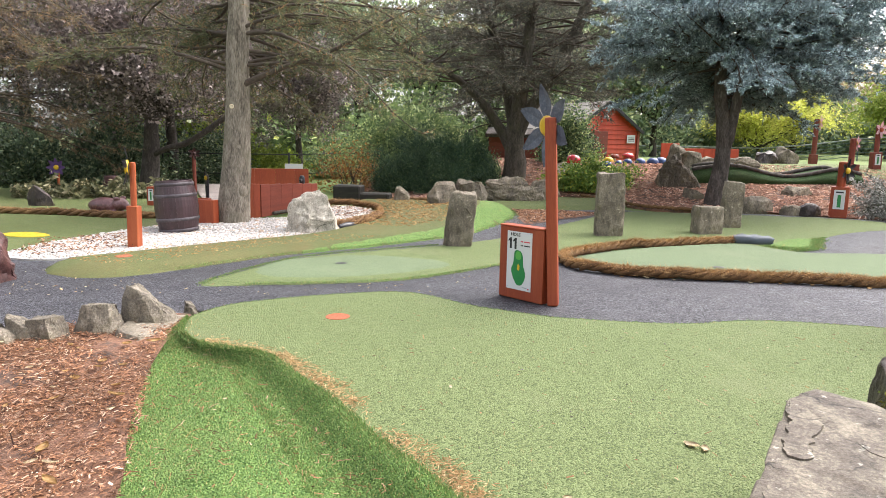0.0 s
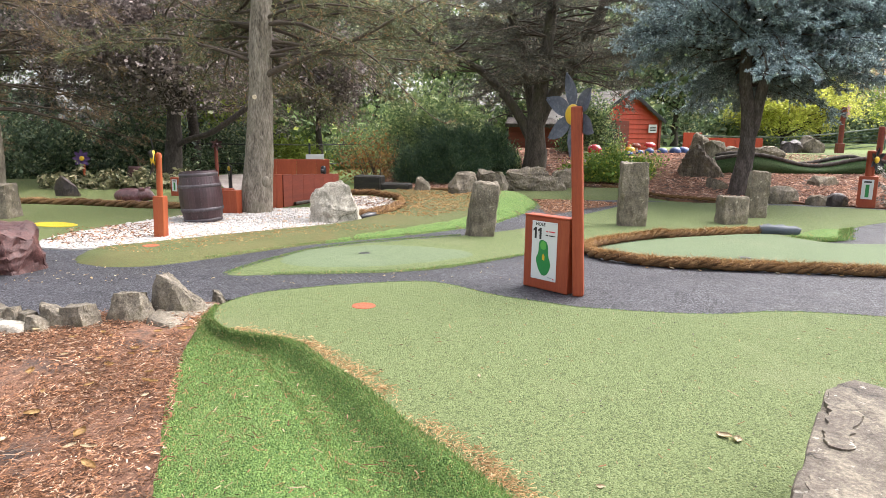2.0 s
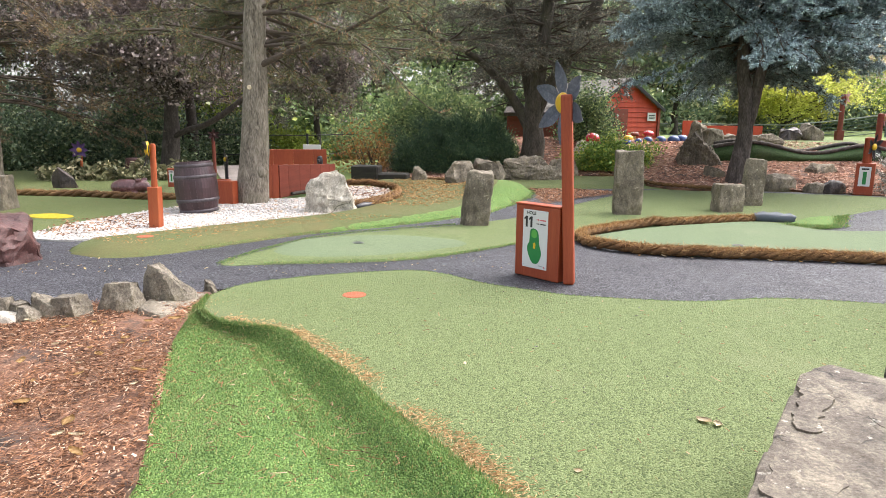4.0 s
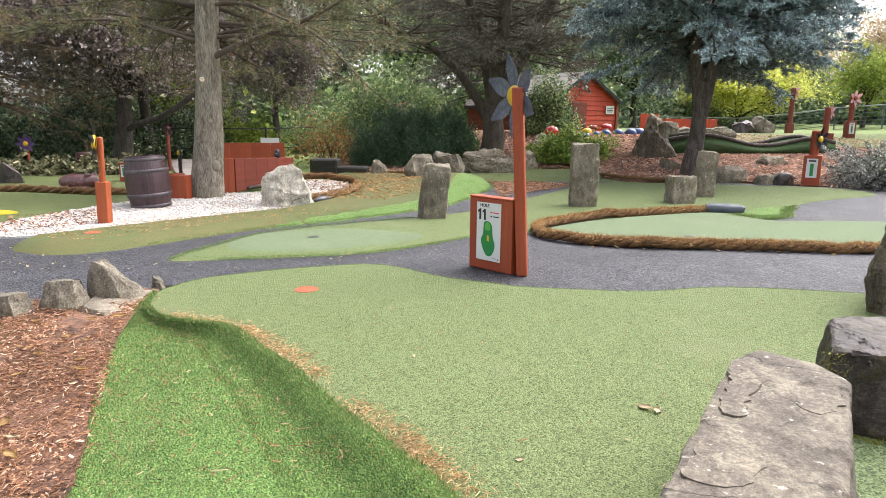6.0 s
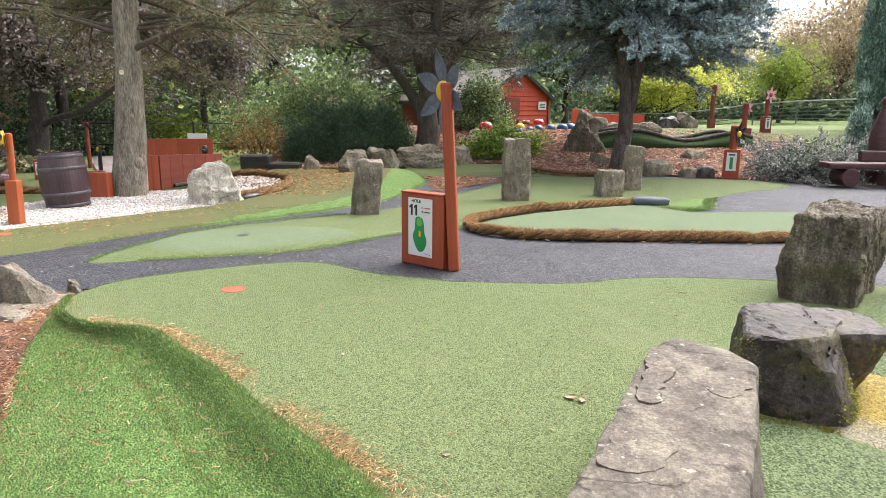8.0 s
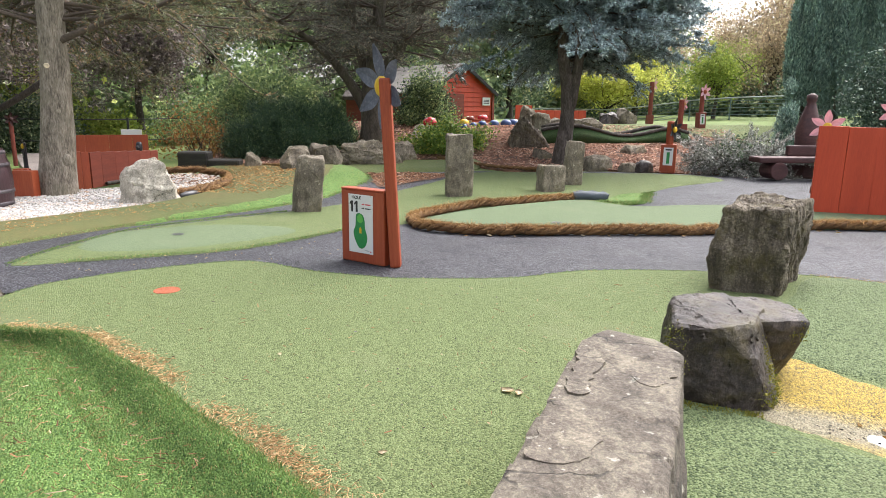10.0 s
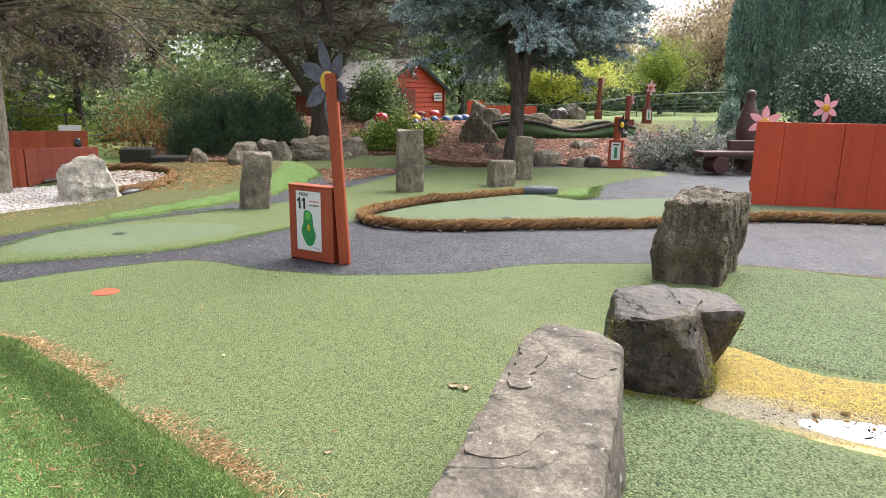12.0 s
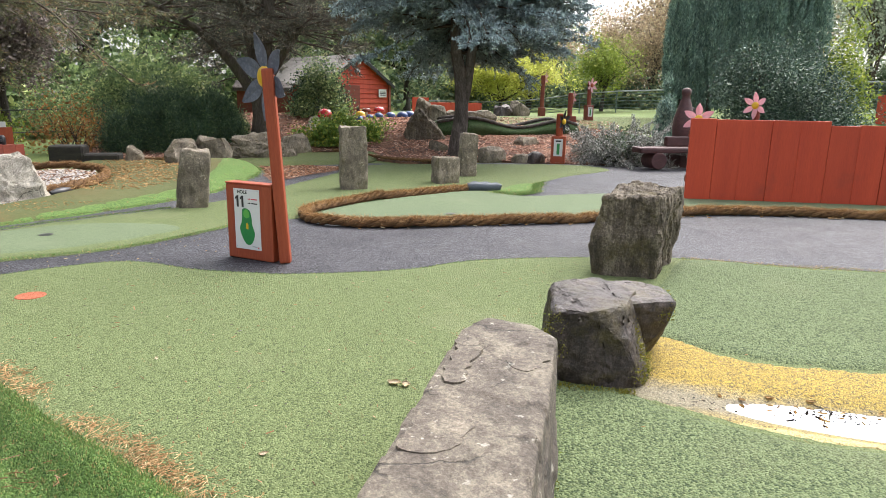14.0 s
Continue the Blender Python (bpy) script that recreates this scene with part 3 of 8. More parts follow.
FAIRWAY = [(-2.42, 5.55), (-2.36, 5.95), (-2.2, 6.45), (-1.9, 7.05), (-1.3, 7.55), (-0.5, 8.1), (0.35, 8.95), (0.95, 9.95), (1.55, 11.0), (2.2, 12.1), (2.9, 12.9), (4.6, 12.75),
           (6.6, 12.45), (7.2, 11.45), (5.8, 10.5), (5.0, 9.75), (4.45, 9.0), (4.2, 8.5), (3.75, 8.45), (3.4, 8.75), (2.6, 8.55), (1.75, 8.15), (1.15, 7.6), (0.9, 7.2), (0.35, 7.0),
           (-0.2, 6.42), (-0.75, 5.97), (-1.44, 5.74), (-2.03, 5.6)]
tagged(sheet("putting_green_fairway", FAIRWAY, 0.024, M_TURF, 0.12, 0.03, 0.006, seed=3, roll=(0.022, 0.1)), "green artificial turf fairway with standing stones", "putting green", kind="structure")
PALE = [(-2.15, 6.15), (-1.95, 6.85), (-1.2, 7.2), (-0.5, 7.05), (-0.27, 6.78), (-0.34, 6.55), (-0.8, 6.17), (-1.3, 5.95), (-1.83, 5.87)]
tagged(sheet("cup_patch", PALE, 0.03, M_TURF_PALE, 0.12, 0, 0.01, seed=4, roll=(0.008, 0.05)), "pale worn turf patch round the cup", "putting green", kind="structure")
ROPE_GREEN = [(1.0, 7.05), (1.3, 6.68), (1.8, 6.5), (2.7, 6.47), (4.0, 6.4), (5.3, 6.5), (6.25, 6.38), (7.5, 5.85), (9.0, 5.0), (10.5, 5.0), (10.5, 6.5), (8.0, 7.6), (6.3, 8.1), (4.9, 8.25),
              (4.0, 8.2), (3.45, 8.8), (2.6, 8.5), (1.8, 8.05), (1.2, 7.5)]
tagged(sheet("putting_green_roped", ROPE_GREEN, 0.026, M_TURF_PALE, 0.16, 0.05, 0.004, seed=5), "pale green turf lane edged with coir rope", "putting green", kind="structure")
STRIP = [(-4.08, 5.9), (-3.75, 5.72), (-3.35, 5.75), (-2.9, 6.2), (-2.2, 7.1), (-1.25, 7.95), (-0.5, 8.75), (0.05, 9.55), (0.5, 10.6), (0.55, 11.6), (0.2, 12.4), (-0.4, 13.1), (-1.3, 13.9), (-2.4, 14.0),
         (-2.6, 13.2), (-2.0, 12.6), (-1.7, 11.4), (-1.68, 10.4), (-1.95, 9.5), (-2.3, 8.6), (-3.06, 7.75), (-3.98, 6.72), (-4.25, 6.35)]
tagged(sheet("putting_green_strip", STRIP, 0.085, M_LITTERED, 0.09, 0.03, 0.008, seed=6, roll=(0.085, 0.3)), "narrow raised turf lane covered in dry needles", "putting green", kind="structure")
STRIP_SIDE = [(-2.2, 7.12), (-1.25, 7.93), (-0.5, 8.72), (0.07, 9.52), (0.53, 10.6), (0.58, 11.6), (0.25, 12.4), (-0.1, 12.2), (-0.15, 11.4), (-0.3, 10.4), (-0.6, 9.5), (-1.1, 8.65), (-1.7, 7.85)]
tagged(sheet("turf_side", STRIP_SIDE, 0.10, M_TURF_BANK, 0.07, 0.03, 0.014, seed=16, roll=(0.11, 0.3)), "vivid green turf side of the raised lane", "turf bank", kind="structure")
UPPER = [(0.45, 12.7), (1.3, 13.0), (2.3, 13.2), (3.0, 13.9), (3.1, 14.9), (1.5, 15.2), (0.3, 14.9), (0.1, 13.6)]
tagged(sheet("putting_green_upper", UPPER, 0.07, M_TURF_FAR, 0.1, 0.03, 0.006, seed=7, roll=(0.07, 0.3)), "raised turf green below the bark bed", "putting green", kind="structure")
WEDGE = [(3.7, 8.62), (3.95, 8.43), (4.25, 8.52), (4.5, 8.95), (4.75, 9.4), (4.35, 9.4), (3.95, 9.0)]
tagged(sheet("turf_wedge", WEDGE, 0.06, M_TURF_BANK, 0.07, 0.02, 0.01, seed=17, roll=(0.05, 0.22)), "raised bright green turf corner by the rope's end", "turf bank", kind="structure")
fringe_later = WEDGE[:5]
LITTER = [(0.75, 10.3), (1.35, 11.2), (2.2, 12.4), (1.4, 12.85), (0.6, 12.6), (0.62, 11.3)]
tagged(sheet("leaf_litter", LITTER, 0.012, M_MULCH, 0.12, 0.0, 0.02, seed=18), "strip of brown fallen leaves and bark", "bark bed", kind="structure")
POND = [(-3.0, 10.75), (-2.2, 10.8), (-1.8, 11.2), (-2.05, 12.15), (-2.6, 12.6), (-3.05, 12.4)]
tagged(sheet("trap_floor", POND, 0.02, M_SOIL, 0.15, 0.0, 0.01, seed=22), "dark bare soil inside the roped trap", "soil", kind="structure")
GRIT = [(-4.6, 10.1), (-3.9, 10.2), (-3.95, 11.5), (-4.9, 14.0), (-6.2, 17.6), (-7.8, 17.8), (-6.6, 15.0), (-5.2, 12.2)]
tagged(sheet("side_path", GRIT, 0.01, M_GRIT, 0.3, 0.0, seed=23), "pinkish grey gritty side path", "path", kind="structure")
LEFT_GREEN = [(-5.05, 6.65), (-5.1, 7.6), (-4.85, 8.6), (-4.5, 9.4), (-4.5, 10.0), (-5.6, 9.85), (-6.8, 10.05), (-9.0, 10.1), (-12, 10.4), (-12, 7.8), (-7.5, 7.4), (-5.8, 6.8)]
tagged(sheet("putting_green_left", LEFT_GREEN, 0.025, M_TURF_FAR, 0.18, 0.05, 0.004, seed=8), "olive green turf lane with a yellow patch", "putting green", kind="structure")
BACK_GREEN = [(-4.9, 10.25), (-5.2, 12.0), (-6.4, 14.0), (-8.2, 14.6), (-12.5, 14.6), (-13, 10.7), (-9, 10.35), (-6.8, 10.3)]
tagged(sheet("putting_green_back", BACK_GREEN, 0.015, M_TURF_FAR, 0.25, 0.05, seed=9), "olive turf green with a slate standing on it", "putting green", kind="structure")
SPOT = [(-6.1, 8.0), (-5.85, 7.8), (-5.55, 7.78), (-5.42, 7.93), (-5.6, 8.1), (-5.9, 8.18)]
tagged(sheet("yellow_patch", SPOT, 0.031, M_YELLOW_SPOT, 0.1, 0.008, seed=10), "bright yellow turf patch in the green", "turf patch", kind="structure")
BED = [(-5.1, 6.62), (-4.55, 6.42), (-4.2, 6.6), (-3.98, 6.78), (-3.06, 7.82), (-2.4, 8.5), (-1.98, 9.3), (-1.75, 10.4), (-2.2, 10.9), (-3.2, 10.5), (-4.3, 9.9), (-4.75, 9.0), (-4.95, 8.2), (-5.15, 7.4)]
tagged(sheet("gravel_bed", BED, 0.02, M_GRAVEL_BED, 0.14, 0.04, seed=11), "bed of white decorative gravel", "gravel bed", kind="structure")
MULCH_NEAR = [(-2.0, 4.5), (-2.2, 4.58), (-2.6, 4.3), (-3.2, 4.1), (-5.0, 4.0), (-9, 3.9), (-9, -2), (-1.0, -2), (-1.3, 1.8), (-1.42, 2.45), (-1.6, 2.85), (-1.78, 3.3), (-1.92, 3.8)]
tagged(sheet("bark_bed", MULCH_NEAR, 0.006, M_MULCH, 0.1, 0.05, seed=12, extra=lambda x, y: 0.012 * np.sin(x * 9) * np.sin(y * 8 + x * 3)), "bed of reddish bark chips and dry needles", "bark bed", kind="structure")
MULCH_HILL = [(-2.9, 14.3), (-1.2, 14.2), (0.6, 15.0), (2.3, 15.3), (3.0, 14.2), (3.7, 13.3), (5.5, 13.4), (6.6, 12.85), (7.6, 12.4), (8.6, 12.6), (10, 14), (11, 17.4), (8, 18.2), (5, 19.6), (2, 20.5), (-0.5, 20), (-3, 18)]
tagged(sheet("bark_slope", MULCH_HILL, 0.015, M_MULCH, 0.25, 0.05, seed=13), "slope of reddish bark mulch", "bark bed", kind="structure")
PIT_EDGE = [(1.9, 2.5), (2.25, 2.85), (2.55, 2.98), (2.66, 2.66), (2.92, 2.43), (3.3, 2.25), (3.9, 2.05), (4.6, 1.7), (4.7, 1.1), (4.0, 0.9), (3.2, 1.3), (2.63, 1.70), (2.35, 1.9), (2.09, 2.22)]
tagged(sheet("crumb_pit", PIT_EDGE, 0.028, M_PIT, 0.05, 0, 0.008, seed=14, roll=(0.009, 0.035)), "sunken yellow rubber-crumb pit holding a puddle", "sand pit", kind="structure")


COOL = [(2.5, 3.02), (2.66, 2.69), (2.92, 2.45), (3.3, 2.27), (3.9, 2.07), (4.6, 1.75), (5.5, 1.6), (6.3, 2.8), (5.12, 3.74), (4.51, 4.05), (3.85, 4.5), (3.3, 4.05), (2.7, 3.4)]
tagged(sheet("putting_green_cool", COOL, 0.036, M_TURF_COOL, 0.06, 0.02, 0.004, seed=19, roll=(0.018, 0.1)), "cooler green turf lane beyond the boulders", "putting green", kind="structure")
COOL_NEAR = [(1.5, 2.5), (1.9, 2.5), (2.06, 2.2), (2.32, 1.88), (2.6, 1.68), (3.2, 1.26), (4.0, 0.86), (4.4, 0.0), (4.0, -1.6), (1.2, -1.6), (0.8, 0.7), (1.1, 1.6)]
tagged(sheet("putting_green_cool_near", COOL_NEAR, 0.034, M_TURF_COOL, 0.07, 0.02, 0.004, seed=20, roll=(0.014, 0.08)), "cooler green turf beside the sandstone slab", "putting green", kind="structure")


def puddle():
    bm = bmesh.new()
    line = smooth_line([(2.05, 2.42), (2.45, 2.45), (2.95, 2.2), (3.6, 1.95), (4.3, 1.5), (4.0, 1.1), (3.2, 1.42), (2.68, 1.76), (2.3, 2.02)], 0.05, True)
    bm.faces.new([bm.verts.new((q.x, q.y, 0.0)) for q in line])
    bmesh.ops.triangulate(bm, faces=bm.faces[:])
    ob = part("puddle", bm, M_WATER, None)
    ob.location.z = -0.005
    return tagged(ob, "shallow rain puddle reflecting the bright sky", "water", kind="structure")


puddle()


def bank():
    """The bright turf bank that drops from the green's lip to the bark bed."""
    top = smooth_line([(x, y) for x, y in RIDGE], 0.05)
    foot = smooth_line([(-2.14, 4.48), (-2.05, 4.0), (-1.83, 3.4), (-1.63, 2.87), (-1.44, 2.45), (-1.3, 1.9), (-1.15, 1.3), (-1.0, 0.6), (-1.0, -0.6), (-1.0, -1.8)], 0.05)
    n, cols = 170, 26
    us = [0, 0.02, 0.05, 0.09, 0.14, 0.2] + list(np.linspace(0.27, 1, cols - 6))
    bm = bmesh.new()
    grid = []
    for i in range(n):
        ia, ib = i * (len(top) - 1.001) / (n - 1), i * (len(foot) - 1.001) / (n - 1)
        a, b = top[int(ia)].lerp(top[int(ia) + 1], ia % 1), foot[int(ib)].lerp(foot[int(ib) + 1], ib % 1)
        row = []
        fade = min(1.0, i / 12)
        for u in us:
            p = a.lerp(b, u)
            lip = (0.04 + 0.02 * noise.noise(Vector((p.x * 5, p.y * 5, 3)))) * math.exp(-((u - 0.03) / 0.07) ** 2)
            low = 0.035 - float(land(b.x, b.y))
            drop = low * (0.5 * float(step01(0.03, 0.19, u)) + 0.5 * float(step01(0.4, 1.0, u)) ** 1.2)
            wob = 0.025 * noise.noise(Vector((p.x * 1.6, p.y * 1.6, 0))) + 0.004 * noise.noise(Vector((p.x * 9, p.y * 9, 1)))
            row.append(bm.verts.new((p.x, p.y, 0.02 + lip - drop + wob * (0.3 + 0.7 * fade))))
        grid.append(row)
    for r, s in zip(grid, grid[1:]):
        for j in range(cols - 1):
            bm.faces.new((r[j], s[j], s[j + 1], r[j + 1]))
    bmesh.ops.recalc_face_normals(bm, faces=bm.faces[:])
    if sum(f.normal.z for f in bm.faces) < 0:
        bmesh.ops.reverse_faces(bm, faces=bm.faces[:])
    pts = np.array([v.co[:] for v in bm.verts]).reshape(n, cols, 3)
    ob = tagged(part("turf_bank", bm, M_TURF_BANK, None, smooth=True), "vivid green turf bank falling to the bark bed", "turf bank", kind="structure")
    return ob, pts


def blades(name, base, normal, length, width, material, label, category, spread=0.5, seed=1):
    """Many thin upright slivers on given places."""
    rng = np.random.default_rng(seed)
    k = len(base)
    d = normal + rng.normal(0, spread, (k, 3))
    d /= np.linalg.norm(d, axis=1)[:, None]
    w = np.cross(d, rng.normal(0, 1, (k, 3)))
    w /= np.linalg.norm(w, axis=1)[:, None]
    ln = length * rng.uniform(0.6, 1.3, (k, 1))
    v = np.stack((base - w * width / 2, base + w * width / 2, base + d * ln), 1).reshape(-1, 3)
    return tagged(np_part(name, v, np.arange(k * 3).reshape(-1, 3), material, None), label, category, kind="stuff")


BANK, BANK_PTS = bank()


def bank_pile():
    rng = np.random.default_rng(5)
    n, c, _ = BANK_PTS.shape
    k = 120000
    i = np.clip((n - 1.01) * rng.uniform(0, 0.72, k), 0, n - 1.01)
    j = np.clip((c - 1.01) * np.where(rng.uniform(0, 1, k) < 0.35, rng.uniform(0, 0.3, k), rng.uniform(0, 1, k)), 0, c - 1.01)
    i0, j0 = i.astype(int), j.astype(int)
    fi, fj = (i - i0)[:, None], (j - j0)[:, None]
    p = BANK_PTS[i0, j0] * (1 - fi) * (1 - fj) + BANK_PTS[i0 + 1, j0] * fi * (1 - fj) + BANK_PTS[i0, j0 + 1] * (1 - fi) * fj + BANK_PTS[i0 + 1, j0 + 1] * fi * fj
    blades("turf_pile", p, np.array((0.0, 0.0, 1.0)), 0.012, 0.0036, M_BLADE, "short green artificial grass pile on the bank", "turf pile", 0.6, 6)


bank_pile()


def fringe(name, line, count, length, width, material, label, spread_xy=0.02, seed=1, lift=0.02, up=(0, 0, 1), jitter=0.7):
    """Loose fibres along a line."""
    rng = np.random.default_rng(seed)
    pts = np.array([(q.x, q.y) for q in smooth_line(line, 0.03)])
    i = rng.uniform(0, len(pts) - 1.01, count)
    i0 = i.astype(int)
    p = pts[i0] + (pts[i0 + 1] - pts[i0]) * (i - i0)[:, None]
    p = p + rng.normal(0, spread_xy, p.shape)
    base = np.stack((p[:, 0], p[:, 1], land(p[:, 0], p[:, 1]) + lift), 1)
    return blades(name, base, np.array(up, float), length, width, material, label, "loose fibres", jitter, seed)


fringe("dry_fringe", [(x + 0.045, y + 0.03) for x, y in RIDGE], 2400, 0.014, 0.0045, M_TAN, "brown dry needles caught along the turf edge", 0.03, 31, 0.02, (0.1, 0.1, 0.35), 0.8)
fringe("lip_fringe", RIDGE, 9000, 0.026, 0.005, M_BLADE, "longer green pile along the green's lip", 0.012, 32, 0.045)
fringe("fairway_fringe", FAIRWAY[15:20], 1300, 0.018, 0.006, M_BLADE, "frayed green turf edge by the path", 0.02, 33, 0.015)
fringe("fairway_fringe", FAIRWAY[:6], 2600, 0.018, 0.006, M_BLADE, "frayed green turf edge by the path", 0.018, 34, 0.015)
fringe("fairway_fringe", FAIRWAY[24:], 1800, 0.022, 0.006, M_BLADE, "frayed green turf edge by the path", 0.014, 36, 0.015)
fringe("wedge_fringe", fringe_later, 2200, 0.035, 0.008, M_BLADE, "frayed green turf on the raised corner", 0.05, 38, 0.03)
fringe("strip_fringe", STRIP[3:12], 6000, 0.017, 0.006, M_BLADE, "green turf side of the raised lane", 0.05, 35, 0.02)
fringe("green_rim", NEAR_GREEN[:16], 5000, 0.012, 0.005, M_BLADE, "fine pile along the green's rim", 0.01, 37, 0.018)


def scatter_in(poly, count, seed, patch=0.0, bare=0.0):
    """Places strewn over an outline; patch: size of thinner spots per metre; bare: how thin they get."""
    rng = np.random.default_rng(seed)
    edge = np.array(poly)
    lo, hi = edge.min(0), edge.max(0)
    q = rng.uniform(lo, hi, (count * (6 if patch else 3), 2))
    q = q[inside(edge, q[:, 0], q[:, 1])]
    if patch:
        thick = np.array([noise.fractal(Vector((a * patch, b * patch, seed)), 0.8, 2.0, 4) for a, b in q])
        q = q[thick > rng.uniform(-0.35, 0.35, len(q)) + bare]
    return q[:count]


def chips(name, q, size, thick, material, label, seed, lift=0.012, long=3.0, level=-9.0):
    """Flat splinters lying about: little four-sided slabs."""
    rng = np.random.default_rng(seed)
    k = len(q)
    c = np.stack((q[:, 0], q[:, 1], np.maximum(land(q[:, 0], q[:, 1]) + lift + rng.uniform(0, 0.012, k), level)), 1)
    a = rng.uniform(0, 2 * np.pi, k)
    tilt = rng.normal(0, 0.25, k)
    d = np.stack((np.cos(a) * np.cos(tilt), np.sin(a) * np.cos(tilt), np.sin(tilt)), 1)
    s = np.stack((-np.sin(a), np.cos(a), rng.normal(0, 0.3, k)), 1)
    up = np.cross(d, s)
    ln = (size * rng.lognormal(0, 0.45, k))[:, None] * long / 2
    w = (size * rng.lognormal(0, 0.4, k))[:, None] / 2
    h = thick
    v = np.stack((c - d * ln - s * w * 0.6, c + d * ln - s * w, c + d * ln * 0.9 + s * w * 0.7, c - d * ln + s * w, c + up * h - d * ln * 0.7, c + up * h + d * ln * 0.8), 1).reshape(-1, 3)
    o = np.arange(k)[:, None] * 6
    f = np.concatenate((o + np.array((0, 1, 5)), o + np.array((0, 5, 4)), o + np.array((1, 2, 5)), o + np.array((2, 3, 4)), o + np.array((2, 4, 5)), o + np.array((3, 0, 4))))
    return tagged(np_part(name, v, f, material, None), label, "bark chips", kind="stuff")


def along_line(line, count, spread, seed, patch=6.0):
    """Places strewn along a line, thicker here and thinner there."""
    rng = np.random.default_rng(seed)
    pts = np.array([(q.x, q.y) for q in smooth_line(line, 0.02)])
    i = rng.integers(0, len(pts), count * 3)
    keep = np.array([noise.noise(Vector((pts[k][0] * patch, pts[k][1] * patch, seed))) for k in i]) > rng.uniform(-0.55, 0.5, len(i))
    i = i[keep][:count]
    return pts[i] + rng.normal(0, spread, (len(i), 2))


near_bark = [(-2.05, 4.42), (-2.25, 4.5), (-2.6, 4.3), (-3.2, 4.08), (-5.0, 3.98), (-5.0, 1.2), (-1.2, 1.6), (-1.38, 2.45), (-1.55, 2.85), (-1.92, 3.75)]
chips("bark_chips", scatter_in(near_bark, 32000, 41, 1.6, -0.2), 0.007, 0.003, M_CHIP, "loose reddish bark chips and twigs", 42)
chips("dry_needles", scatter_in(near_bark, 22000, 43, 1.1, -0.1), 0.0019, 0.002, M_CHIP, "dry conifer needles over the bark bed", 44, 0.02, 16.0)
chips("bark_chips", scatter_in([(x * 0.98, y) for x, y in MULCH_HILL], 26000, 45), 0.022, 0.008, M_CHIP_HILL, "reddish bark chips on the slope", 46, 0.018)
chips("dry_needles", scatter_in([(-1.6, 4.9), (1.5, 4.6), (3.2, 4.6), (3, 1.8), (0.6, 1.5), (-0.2, 2.8), (-1.3, 4.1)], 260, 47), 0.0035, 0.002, M_CHIP, "stray needles on the green", 48, 0.024, 6.0)
chips("dry_needles", scatter_in([(-2.0, 4.2), (-0.1, 2.3), (-1.2, 1.8), (-1.7, 3.2)], 420, 49), 0.0035, 0.002, M_CHIP, "stray needles on the turf bank", 50, 0.0, 9.0)


chips("fallen_litter", scatter_in([(-1.95, 9.4), (-1.0, 9.2), (-0.25, 10.2), (-0.2, 12.4), (-1.0, 13.3), (-2.3, 13.8), (-1.75, 12.0), (-1.7, 10.4)], 2000, 61), 0.011, 0.006, M_COIR_EDGE, "dry needles and leaves on the raised lane", 62, 0.088, 3.0)
chips("fallen_litter", scatter_in(LITTER, 1500, 63), 0.018, 0.006, M_CHIP, "brown leaves in the strip between the greens", 64, 0.018, 2.0)
chips("fallen_litter", scatter_in([(-4.2, 6.2), (-3.4, 5.9), (-2.3, 7.3), (-1.2, 8.2), (-2.2, 8.4), (-3.2, 7.4)], 700, 65), 0.006, 0.004, M_COIR_EDGE, "stray needles on the raised lane", 66, 0.088, 4.0)


chips("path_flecks", scatter_in([(-5.5, 4.6), (-2.2, 5.2), (0.5, 5.4), (0.6, 6.6), (-2.4, 5.4), (-4.2, 6.0), (-6, 6.6)], 150, 67), 0.008, 0.003, M_DRY_LEAF, "pale leaf flecks on the tarmac", 68, 0.005, 1.8)


chips("bark_chips", scatter_in([(-9, 3.7), (-5.0, 3.9), (-5.0, 1.2), (-1.2, 1.6), (-1.05, -1.8), (-9, -1.8)], 9000, 69), 0.018, 0.006, M_CHIP, "loose reddish bark chips farther along the bed", 70)
fringe("moss_tufts", [(1.54, 2.4), (1.4, 2.1), (1.24, 1.72), (1.0, 1.25)], 1500, 0.02, 0.006, M_MOSS, "yellow moss along the slab's foot", 0.016, 39, 0.03)
fringe("weed_tufts", [(1.66, 2.52), (1.82, 2.44), (1.96, 2.39)], 500, 0.018, 0.008, M_MOSS, "small weeds at the boulder's foot", 0.02, 40, 0.028)


